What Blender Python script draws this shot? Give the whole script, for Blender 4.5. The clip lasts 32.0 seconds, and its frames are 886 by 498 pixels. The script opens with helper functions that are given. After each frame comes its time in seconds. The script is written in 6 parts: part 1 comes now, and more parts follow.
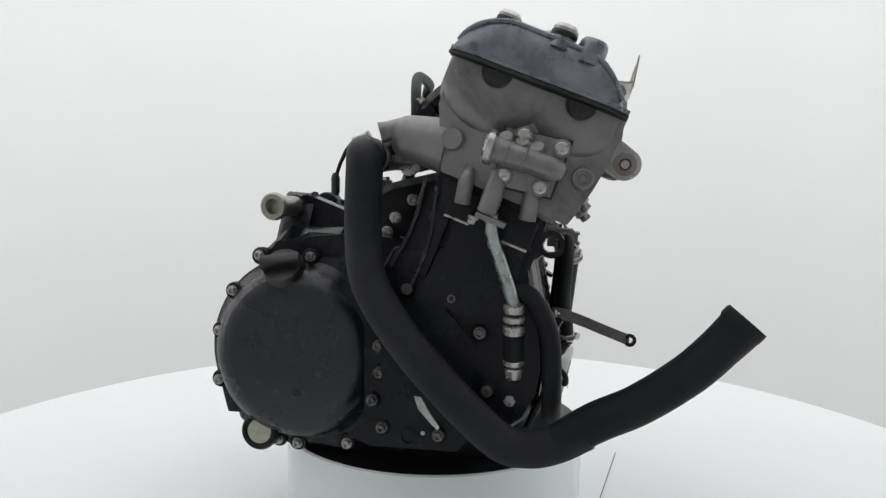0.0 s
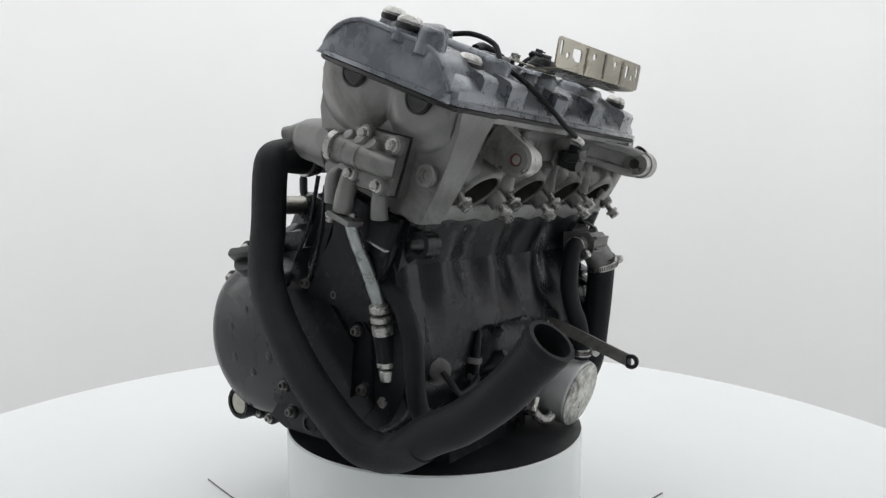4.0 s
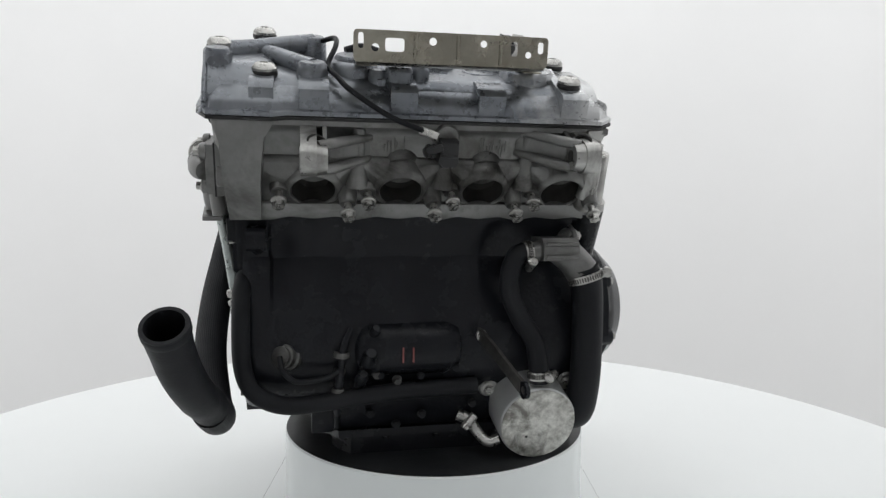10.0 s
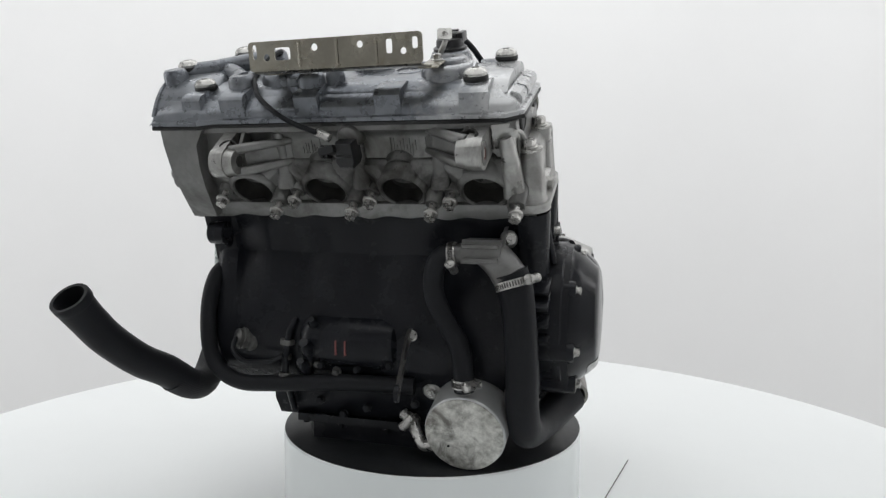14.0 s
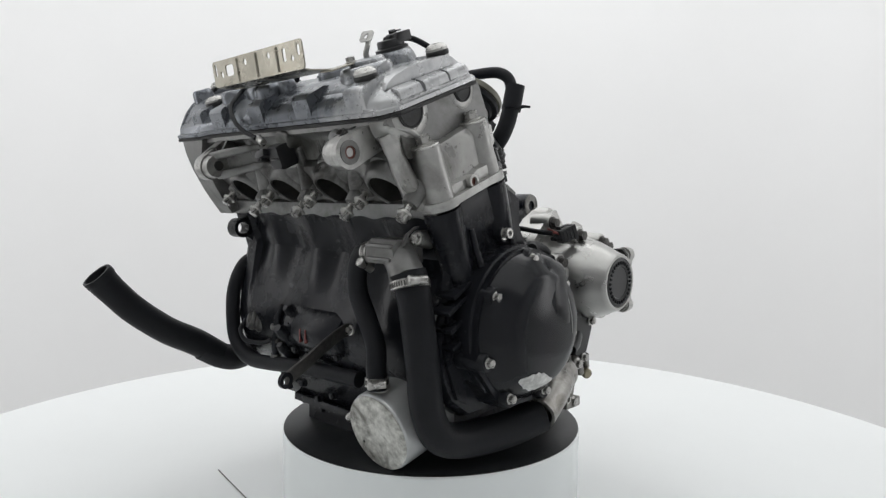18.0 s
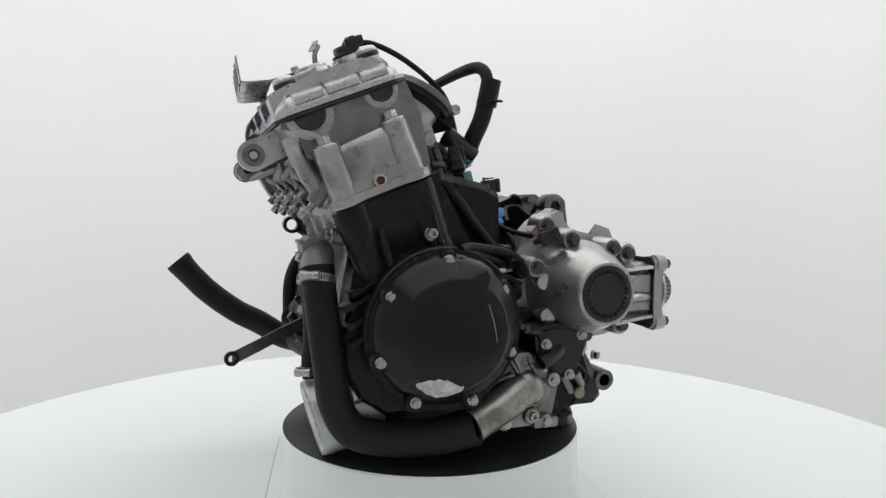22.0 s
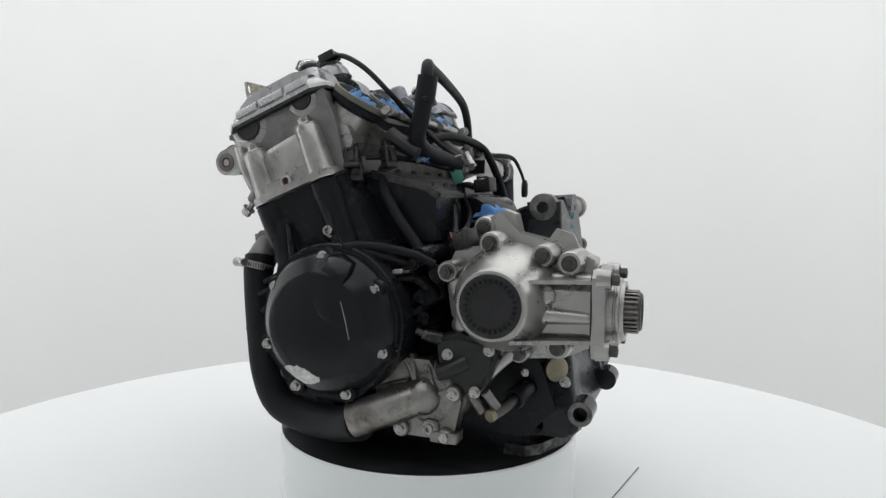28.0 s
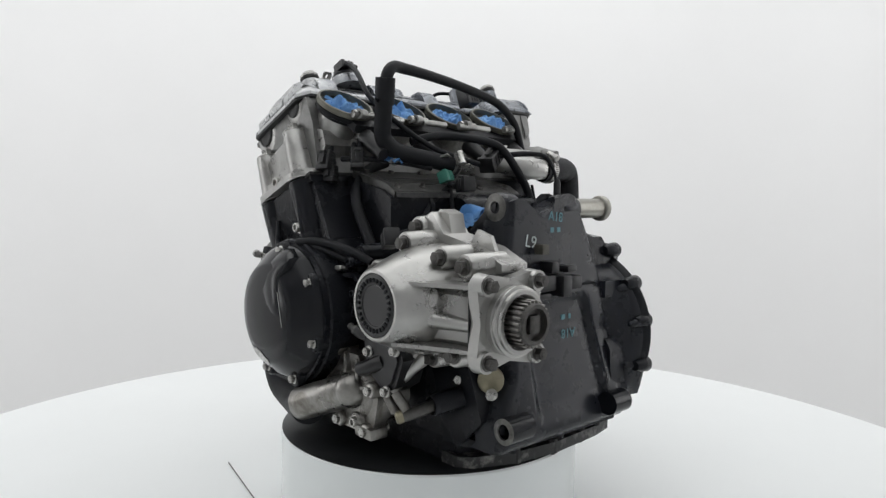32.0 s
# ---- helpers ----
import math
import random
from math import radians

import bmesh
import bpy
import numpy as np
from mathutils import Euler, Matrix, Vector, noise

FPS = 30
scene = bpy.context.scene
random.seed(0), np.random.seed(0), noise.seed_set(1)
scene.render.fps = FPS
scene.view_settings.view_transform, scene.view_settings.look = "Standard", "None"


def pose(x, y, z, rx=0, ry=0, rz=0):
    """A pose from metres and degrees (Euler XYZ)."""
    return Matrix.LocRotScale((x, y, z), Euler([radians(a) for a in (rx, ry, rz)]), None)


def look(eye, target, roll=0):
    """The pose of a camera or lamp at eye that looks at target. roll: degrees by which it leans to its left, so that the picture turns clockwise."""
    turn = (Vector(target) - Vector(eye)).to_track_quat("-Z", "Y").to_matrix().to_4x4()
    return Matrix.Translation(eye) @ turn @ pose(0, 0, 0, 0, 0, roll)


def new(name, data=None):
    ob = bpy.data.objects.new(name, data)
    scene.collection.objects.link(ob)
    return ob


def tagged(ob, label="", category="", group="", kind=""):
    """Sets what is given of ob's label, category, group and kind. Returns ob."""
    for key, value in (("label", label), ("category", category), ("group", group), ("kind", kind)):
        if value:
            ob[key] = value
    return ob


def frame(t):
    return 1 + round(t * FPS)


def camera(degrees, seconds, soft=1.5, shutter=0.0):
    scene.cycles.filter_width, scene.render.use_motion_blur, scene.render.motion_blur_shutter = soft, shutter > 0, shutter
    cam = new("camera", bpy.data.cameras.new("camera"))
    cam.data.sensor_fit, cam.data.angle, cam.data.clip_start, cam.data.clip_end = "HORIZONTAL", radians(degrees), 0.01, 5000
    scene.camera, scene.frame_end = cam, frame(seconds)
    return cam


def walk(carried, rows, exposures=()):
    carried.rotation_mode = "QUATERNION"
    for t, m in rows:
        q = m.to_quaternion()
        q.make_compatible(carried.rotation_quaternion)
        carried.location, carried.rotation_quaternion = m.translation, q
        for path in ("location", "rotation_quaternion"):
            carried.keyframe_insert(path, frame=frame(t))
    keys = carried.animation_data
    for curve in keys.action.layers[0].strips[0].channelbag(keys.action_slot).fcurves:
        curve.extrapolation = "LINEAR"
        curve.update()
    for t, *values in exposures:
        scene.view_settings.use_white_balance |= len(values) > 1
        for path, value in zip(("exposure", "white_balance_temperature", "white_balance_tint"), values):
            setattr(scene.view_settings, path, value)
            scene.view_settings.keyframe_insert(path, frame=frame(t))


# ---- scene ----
cam = camera(65.96, 32.0, soft=1.35)
EYE = (0.0, -0.92, 0.402)
AIM = (0.0140 * 1.0, -0.92 + 0.99696, 0.402 - 0.0766)
walk(cam, [(0, look(EYE, AIM, 0.53)), (32, look(EYE, AIM, 0.53))])

# ---- turning of the table: seconds and degrees ----
TURNS = [(0, 79.5), (4, 52.35), (8, 24.98), (12, -2.52), (16, -30.1), (20, -57.3), (24, -84.5), (28, -111.7), (32, -139.0)]


def turning(z):
    return [(t, pose(0, 0, z, 0, 0, a)) for t, a in TURNS]


# ---- light ----
world = bpy.data.worlds.new("room_dark")
scene.world = world
world.use_nodes = True
world.node_tree.nodes["Background"].inputs[0].default_value = (0.9, 0.95, 1.0, 1)
world.node_tree.nodes["Background"].inputs[1].default_value = 0.02
scene.view_settings.exposure = 0.0


def area_lamp(name, eye, target, sx, sy, watts, colour=(1, 1, 1), turn=0):
    d = bpy.data.lights.new(name, "AREA")
    d.shape, d.size, d.size_y, d.energy, d.color = "RECTANGLE", sx, sy, watts, colour
    ob = new(name, d)
    ob.matrix_world = look(eye, target, turn)
    return ob


area_lamp("ceiling_light", (0, -0.10, 1.9), (0, -0.10, 0), 2.6, 2.9, 21.7, (0.985, 1.0, 1.0))
area_lamp("wall_fill_back", (0, 0.65, 1.92), (0, 1.55, 0.30), 2.6, 0.25, 5.2, (1.0, 0.995, 1.0))
area_lamp("side_fill_left", (-1.58, 0.10, 0.85), (-0.30, 1.55, 0.55), 0.30, 1.5, 4.8, (1.0, 0.995, 1.0))
area_lamp("side_fill_right", (1.58, 0.10, 0.85), (0.30, 1.55, 0.55), 0.30, 1.5, 4.2, (1.0, 0.995, 1.0))


# ---- materials ----
def material(name, colour, rough=0.5, metal=0.0, vary=0.0, scale=30.0, bump=0.0, bscale=200.0, colour2=None, spec=0.5, coat=0.0, rvary=0.0, lo=0.4, hi=0.65, grime=0.0, gscale=14.0, gcolour=(0.03, 0.028, 0.025)):
    m = bpy.data.materials.new(name)
    m.use_nodes = True
    nt = m.node_tree
    b = nt.nodes["Principled BSDF"]
    b.inputs["Roughness"].default_value = rough
    b.inputs["Metallic"].default_value = metal
    b.inputs["Specular IOR Level"].default_value = spec
    b.inputs["Coat Weight"].default_value = coat
    b.inputs["Coat Roughness"].default_value = 0.15
    tc = nt.nodes.new("ShaderNodeTexCoord")
    c1 = (*colour, 1)
    c2 = (*(colour2 or [min(1, c * (1 + vary) + vary * 0.02) for c in colour]), 1)
    n1 = nt.nodes.new("ShaderNodeTexNoise")
    n1.inputs["Scale"].default_value, n1.inputs["Detail"].default_value = scale, 8
    n1.inputs["Roughness"].default_value = 0.65
    nt.links.new(tc.outputs["Object"], n1.inputs["Vector"])
    ramp = nt.nodes.new("ShaderNodeValToRGB")
    ramp.color_ramp.elements[0].position, ramp.color_ramp.elements[1].position = lo, hi
    ramp.color_ramp.elements[0].color, ramp.color_ramp.elements[1].color = c1, c2
    n3 = nt.nodes.new("ShaderNodeTexNoise")
    n3.inputs["Scale"].default_value, n3.inputs["Detail"].default_value = scale * 0.22, 3
    nt.links.new(tc.outputs["Object"], n3.inputs["Vector"])
    mx = nt.nodes.new("ShaderNodeMix")
    mx.inputs["Factor"].default_value = 0.45
    nt.links.new(n1.outputs["Fac"], mx.inputs["A"])
    nt.links.new(n3.outputs["Fac"], mx.inputs["B"])
    nt.links.new(mx.outputs["Result"], ramp.inputs["Fac"])
    last = ramp.outputs["Color"]
    if grime:
        # blotches of old oil and soot, with fine speckle at their rims
        g = nt.nodes.new("ShaderNodeTexNoise")
        g.inputs["Scale"].default_value, g.inputs["Detail"].default_value, g.inputs["Roughness"].default_value = gscale, 9, 0.68
        g.inputs["Distortion"].default_value = 0.6
        nt.links.new(tc.outputs["Object"], g.inputs["Vector"])
        gr = nt.nodes.new("ShaderNodeMapRange")
        gr.inputs["From Min"].default_value, gr.inputs["From Max"].default_value, gr.inputs["To Max"].default_value = 0.50, 0.66, grime
        nt.links.new(g.outputs["Fac"], gr.inputs["Value"])
        gm = nt.nodes.new("ShaderNodeMix")
        gm.data_type = "RGBA"
        nt.links.new(gr.outputs["Result"], gm.inputs["Factor"])
        nt.links.new(last, gm.inputs["A"])
        gm.inputs["B"].default_value = (*gcolour, 1)
        last = gm.outputs["Result"]
    nt.links.new(last, b.inputs["Base Color"])
    if rvary:
        mr = nt.nodes.new("ShaderNodeMapRange")
        mr.inputs["From Min"].default_value, mr.inputs["From Max"].default_value = 0.3, 0.7
        mr.inputs["To Min"].default_value, mr.inputs["To Max"].default_value = max(0.03, rough - rvary), min(1, rough + rvary)
        nt.links.new(n1.outputs["Fac"], mr.inputs["Value"])
        nt.links.new(mr.outputs["Result"], b.inputs["Roughness"])
    if bump:
        n2 = nt.nodes.new("ShaderNodeTexNoise")
        n2.inputs["Scale"].default_value, n2.inputs["Detail"].default_value = bscale, 4
        nt.links.new(tc.outputs["Object"], n2.inputs["Vector"])
        bp = nt.nodes.new("ShaderNodeBump")
        bp.inputs["Strength"].default_value, bp.inputs["Distance"].default_value = bump, 0.002
        nt.links.new(n2.outputs["Fac"], bp.inputs["Height"])
        nt.links.new(bp.outputs["Normal"], b.inputs["Normal"])
    return m


def rubbed(m, x0, x1, colour):
    """Paint rubbed through to bare metal towards one end of the thing, in streaks."""
    nt = m.node_tree
    b = nt.nodes["Principled BSDF"]
    was = b.inputs["Base Color"].links[0].from_socket
    tc = nt.nodes.new("ShaderNodeTexCoord")
    sep = nt.nodes.new("ShaderNodeSeparateXYZ")
    nt.links.new(tc.outputs["Object"], sep.inputs["Vector"])
    n = nt.nodes.new("ShaderNodeTexNoise")
    n.inputs["Scale"].default_value, n.inputs["Detail"].default_value, n.inputs["Roughness"].default_value = 26, 8, 0.7
    nt.links.new(tc.outputs["Object"], n.inputs["Vector"])
    along = nt.nodes.new("ShaderNodeMapRange")
    along.inputs["From Min"].default_value, along.inputs["From Max"].default_value = x0, x1
    along.inputs["To Min"].default_value, along.inputs["To Max"].default_value = -0.45, 0.30
    nt.links.new(sep.outputs["X"], along.inputs["Value"])
    add = nt.nodes.new("ShaderNodeMath")
    nt.links.new(along.outputs["Result"], add.inputs[0])
    nt.links.new(n.outputs["Fac"], add.inputs[1])
    edge = nt.nodes.new("ShaderNodeMapRange")
    edge.inputs["From Min"].default_value, edge.inputs["From Max"].default_value = 0.42, 0.72
    nt.links.new(add.outputs[0], edge.inputs["Value"])
    mix = nt.nodes.new("ShaderNodeMix")
    mix.data_type = "RGBA"
    nt.links.new(edge.outputs["Result"], mix.inputs["Factor"])
    nt.links.new(was, mix.inputs["A"])
    mix.inputs["B"].default_value = (*colour, 1)
    nt.links.new(mix.outputs["Result"], b.inputs["Base Color"])
    return m


WALL = material("white_wall_paint", (0.86, 0.86, 0.86), 0.75, vary=0.03, scale=1.5, bump=0.03, bscale=60)
TABLE = material("white_laminate", (0.82, 0.84, 0.84), 0.35, vary=0.03, scale=3, bump=0.02, bscale=12)
BOUNCE = material("pale_bounce_grey", (0.78, 0.78, 0.785), 0.9, vary=0.2, scale=6, bump=0.2, bscale=30)
EDGEDARK = material("grey_board_edge", (0.16, 0.15, 0.15), 0.7, vary=0.2, scale=30)
EDGE = material("cream_edge_band", (0.80, 0.76, 0.66), 0.5, vary=0.05, scale=20)
PEDESTAL = material("white_plastic", (0.85, 0.885, 0.885), 0.25, vary=0.04, scale=5)
TOPDARK = material("dark_rubber_mat", (0.0135, 0.0145, 0.0158), 0.34, vary=0.5, scale=25, spec=0.22, bump=0.1, bscale=300)
CAST = material("cast_aluminium", (0.265, 0.263, 0.255), 0.33, 0.68, scale=38, bump=0.07, bscale=420, colour2=(0.50, 0.496, 0.480), rvary=0.10, lo=0.34, hi=0.64, grime=0.75, gscale=15, gcolour=(0.10, 0.095, 0.085))
STAINED_SHADED = material("stained_and_shaded_aluminium", (0.098, 0.098, 0.095), 0.38, 0.55, scale=38, bump=0.10, bscale=420, colour2=(0.235, 0.234, 0.228), rvary=0.12, lo=0.34, hi=0.64, grime=0.92, gscale=13)
HEADCAST = material("weathered_head_casting", (0.140, 0.140, 0.137), 0.40, 0.52, scale=36, bump=0.08, bscale=420, colour2=(0.285, 0.284, 0.278), rvary=0.12, lo=0.34, hi=0.64, grime=0.85, gscale=12, gcolour=(0.065, 0.062, 0.054))
COVER = material("painted_silver_cover", (0.098, 0.110, 0.130), 0.30, 0.58, scale=40, bump=0.06, bscale=350, colour2=(0.255, 0.267, 0.286), rvary=0.14, lo=0.32, hi=0.66, grime=0.5, gscale=30, gcolour=(0.06, 0.06, 0.065))
rubbed(COVER, -0.06, 0.15, (0.50, 0.505, 0.51))
MACHINED = material("machined_aluminium", (0.37, 0.367, 0.357), 0.32, 0.82, scale=32, bump=0.07, bscale=420, colour2=(0.45, 0.446, 0.43), rvary=0.10, lo=0.36, hi=0.60)
BLACK = material("black_engine_paint", (0.0108, 0.0116, 0.0144), 0.24, spec=0.17, scale=22, bump=0.16, bscale=260, colour2=(0.0150, 0.0160, 0.0192), rvary=0.12)
GLOSSBLACK = material("satin_black_cover", (0.0075, 0.0082, 0.0104), 0.16, scale=18, bump=0.04, bscale=600, colour2=(0.0100, 0.0108, 0.0134), rvary=0.04, spec=0.24)
PANEL = material("dusty_black_panel_paint", (0.0112, 0.0124, 0.0166), 0.28, scale=26, bump=0.06, bscale=420, colour2=(0.0150, 0.0165, 0.0212), rvary=0.05, spec=0.30)
SATIN = material("worn_satin_black_paint", (0.0155, 0.0166, 0.0196), 0.27, scale=14, bump=0.06, bscale=500, colour2=(0.0215, 0.0226, 0.0258), rvary=0.08, spec=0.42)
RUBBER = material("black_rubber", (0.0130, 0.0137, 0.0158), 0.50, scale=40, bump=0.15, bscale=500, colour2=(0.0185, 0.0194, 0.0218), spec=0.14, rvary=0.08)
STEEL = material("zinc_steel", (0.34, 0.335, 0.32), 0.30, 0.8, scale=160, colour2=(0.56, 0.55, 0.53), rvary=0.10, bump=0.03, bscale=600)
PUMP = material("dull_bronze_grey_alloy", (0.18, 0.1742, 0.1642), 0.32, 0.85, scale=40, bump=0.10, bscale=300, colour2=(0.36, 0.3514, 0.3326), rvary=0.10, grime=0.7, gscale=22, gcolour=(0.10, 0.085, 0.068))
PLASTIC = material("black_plastic", (0.013, 0.0132, 0.0145), 0.36, scale=60, colour2=(0.022, 0.0222, 0.024), spec=0.42, rvary=0.08)
ENDCAST = material("dull_grey_casting", (0.135, 0.1341, 0.1305), 0.42, 0.5, scale=34, bump=0.07, bscale=420, colour2=(0.2565, 0.2556, 0.2502), rvary=0.10, lo=0.32, hi=0.64, grime=0.7, gscale=11, gcolour=(0.07, 0.068, 0.062))
PLUGRUB = material("dusty_plug_rubber", (0.014, 0.0142, 0.0148), 0.55, scale=90, colour2=(0.030, 0.0298, 0.029), bump=0.2, bscale=300)
OILY = material("oily_grey_alloy", (0.050, 0.050, 0.050), 0.38, 0.4, scale=50, colour2=(0.15, 0.148, 0.142), rvary=0.12, grime=0.85, gscale=22)
WORNEDGE = material("scraped_black_casting", (0.018, 0.018, 0.019), 0.45, 0.3, scale=75, colour2=(0.26, 0.255, 0.24), lo=0.52, hi=0.66, bump=0.3, bscale=220)
ZINCYELLOW = material("yellow_passivated_steel", (0.25, 0.235, 0.195), 0.28, 0.92, scale=30, colour2=(0.42, 0.40, 0.34), rvary=0.12, grime=0.35, gscale=40, gcolour=(0.20, 0.16, 0.11))
GASKET = material("black_gasket_rubber", (0.008, 0.008, 0.008), 0.5, 0.0)
CORRODED = material("corroded_aluminium", (0.30, 0.295, 0.27), 0.6, 0.45, scale=130, bump=0.5, bscale=300, colour2=(0.74, 0.74, 0.70), lo=0.36, hi=0.58, grime=0.85, gscale=30, gcolour=(0.13, 0.12, 0.105))
BLUE = material("blue_paper_towel", (0.07, 0.22, 0.52), 0.8, 0.0, scale=60, colour2=(0.22, 0.42, 0.72), bump=0.3, bscale=250)
HOLE = material("soot_and_hole_shade", (0.012, 0.011, 0.010), 0.85, 0.0, scale=80, colour2=(0.03, 0.028, 0.025))


# ---- mesh helpers ----
def part(name, bm, mat, parent, label=""):
    """Links a bmesh as one smooth-shaded mesh object under a thing or a part."""
    bmesh.ops.recalc_face_normals(bm, faces=bm.faces)
    me = bpy.data.meshes.new(name)
    bm.to_mesh(me)
    bm.free()
    me.materials.append(mat)
    me.shade_smooth()
    me.set_sharp_from_angle(angle=radians(38))
    ob = new(name, me)
    if parent:
        ob.parent = parent
    return tagged(ob, label) if label else ob


def bevel(bm, width, segs=2, angle=25):
    if width > 0:
        es = [e for e in bm.edges if len(e.link_faces) == 2 and e.calc_face_angle(0) > radians(angle)]
        bmesh.ops.bevel(bm, geom=es, offset=width, segments=segs, profile=0.6, affect="EDGES", clamp_overlap=True)
    return bm


def join(*bms):
    """Adds the later meshes to the first."""
    out = bms[0]
    for b in bms[1:]:
        me = bpy.data.meshes.new("tmp")
        b.to_mesh(me)
        b.free()
        out.from_mesh(me)
        bpy.data.meshes.remove(me)
    return out


def moved(bm, m):
    bmesh.ops.transform(bm, matrix=m, verts=bm.verts)
    return bm


def box(x0, x1, y0, y1, z0, z1, bev=0.003, segs=2):
    bm = bmesh.new()
    bmesh.ops.create_cube(bm, size=1)
    for v in bm.verts:
        v.co = ((x0 + x1) / 2 + v.co.x * (x1 - x0), (y0 + y1) / 2 + v.co.y * (y1 - y0), (z0 + z1) / 2 + v.co.z * (z1 - z0))
    return bevel(bm, bev, segs)


def hull(pts):
    """The convex outline of points in a plane."""
    pts = sorted(set(pts))

    def half(seq):
        out = []
        for p in seq:
            while len(out) > 1 and (out[-1][0] - out[-2][0]) * (p[1] - out[-2][1]) - (out[-1][1] - out[-2][1]) * (p[0] - out[-2][0]) <= 0:
                out.pop()
            out.append(p)
        return out[:-1]
    return half(pts) + half(pts[::-1])


def circle(cx, cy, r, n=24):
    return [(cx + r * math.cos(2 * math.pi * k / n), cy + r * math.sin(2 * math.pi * k / n)) for k in range(n)]


def loft(loops, caps=True):
    """Joins loops of equal length by quads."""
    bm = bmesh.new()
    rows = [[bm.verts.new(p) for p in lp] for lp in loops]
    n = len(rows[0])
    for a, b in zip(rows, rows[1:]):
        for i in range(n):
            j = (i + 1) % n
            bm.faces.new((a[i], a[j], b[j], b[i]))
    if caps:
        bm.faces.new(rows[0][::-1])
        bm.faces.new(rows[-1])
    return bm


def prism_x(poly, x0, x1, bev=0.003, segs=2, shrink=1.0):
    """A polygon in (y, z) drawn out along x; shrink scales the far end about its middle."""
    cy, cz = sum(p[0] for p in poly) / len(poly), sum(p[1] for p in poly) / len(poly)
    a = [(x0, y, z) for y, z in poly]
    b = [(x1, cy + (y - cy) * shrink, cz + (z - cz) * shrink) for y, z in poly]
    return bevel(loft([a, b]), bev, segs)


def prism(poly, lo, hi, m, bev=0.003, segs=2):
    """A polygon in (x, y) drawn out from lo to hi along z, then moved by m."""
    return moved(bevel(loft([[(x, y, lo) for x, y in poly], [(x, y, hi) for x, y in poly]]), bev, segs), m)


def facing(at, way):
    """The pose at a point with z along way."""
    return Matrix.Translation(at) @ Vector(way).to_track_quat("Z", "Y").to_matrix().to_4x4()


def lathe(profile, at=(0, 0, 0), way=(0, 0, 1), n=32, closed=False):
    """A profile of (radius, height) turned about an axis."""
    loops = [[(r * math.cos(2 * math.pi * i / n), r * math.sin(2 * math.pi * i / n), h) for i in range(n)] for r, h in profile]
    if closed:
        loops.append(loops[0])
    bm = loft(loops, not closed)
    if closed:
        bmesh.ops.remove_doubles(bm, verts=bm.verts, dist=1e-6)
    return moved(bm, facing(at, way))


def smooth_path(pts, per=6):
    """Catmull-Rom points through pts."""
    ps = [Vector(p) for p in pts]
    ps = [2 * ps[0] - ps[1]] + ps + [2 * ps[-1] - ps[-2]]
    out = []
    for a, b, c, d in zip(ps, ps[1:], ps[2:], ps[3:]):
        for i in range(per):
            t = i / per
            out.append(0.5 * (2 * b + (c - a) * t + (2 * a - 5 * b + 4 * c - d) * t * t + (3 * b - 3 * c + d - a) * t ** 3))
    return out + [ps[-2]]


def tube(pts, r, n=14, per=6, open_end=0.0, ribs=0.0):
    """A round tube through pts; r is a radius or one for each point; open_end: depth of a hollow mouth at the last point."""
    path = smooth_path(pts, per)
    if isinstance(r, (int, float)):
        rad = [r] * len(path)
    else:
        rad = [float(v) for v in np.interp(np.linspace(0, len(r) - 1, len(path)), range(len(r)), r)]
    tan = [(path[min(i + 1, len(path) - 1)] - path[max(i - 1, 0)]).normalized() for i in range(len(path))]
    side = tan[0].orthogonal().normalized()
    loops = []
    for p, t, q in zip(path, tan, rad):
        side = (side - t * side.dot(t)).normalized()
        up = t.cross(side)
        loops.append([p + (q + (ribs if k % 2 else 0)) * (math.cos(2 * math.pi * k / n) * side + math.sin(2 * math.pi * k / n) * up) for k in range(n)])
    if open_end:
        p, t, q = path[-1], tan[-1], rad[-1] * 0.82
        for d in (0, open_end):
            loops.append([p - t * d + q * (math.cos(2 * math.pi * k / n) * side + math.sin(2 * math.pi * k / n) * t.cross(side)) for k in range(n)])
    return loft(loops)


def bolt_mesh(r=0.0075, h=0.006, washer=1.28):
    """A flanged hex bolt, its axis along z, standing on the origin."""
    bm = lathe([(r * washer, -0.001), (r * washer, 0.0012), (r * 1.05, 0.002)], n=16)
    hexa = [(r * math.cos(math.pi * k / 3), r * math.sin(math.pi * k / 3)) for k in range(6)]
    return join(bm, prism(hexa, 0.001, h, Matrix.Identity(4), 0.0007, 1), lathe([(r * 0.55, h - 0.001), (r * 0.5, h + 0.0006)], n=12))


def cap_bolt_mesh(r=0.007, h=0.007):
    """A round socket bolt."""
    return join(lathe([(r, -0.001), (r, h - 0.001), (r * 0.88, h), (r * 0.55, h), (r * 0.5, h * 0.4)], n=18), lathe([(r * 1.3, -0.001), (r * 1.3, 0.0012)], n=18))


MESHES = {}


def bolt(parent, at, way, r=0.0065, h=0.006, mat=None, socket=False, name="bolt"):
    """A bolt on the mesh shared by all of its size."""
    mat = mat or STEEL
    r *= 0.80
    key = (round(r, 4), round(h, 4), socket, mat.name)
    if key not in MESHES:
        ob = part(name, (cap_bolt_mesh if socket else bolt_mesh)(r, h), mat, parent)
        MESHES[key] = ob.data
    else:
        ob = new(name, MESHES[key])
        ob.parent = parent
    ob.matrix_basis = facing(at, way)
    return ob


TILT = radians(21.5)
# the cylinder's axes: x along the crank, y to the rear across the bores, z up the bores, origin on the head gasket
BORE = Matrix.Translation((0, -0.105, 0.31)) @ Matrix.Rotation(TILT, 4, "X")


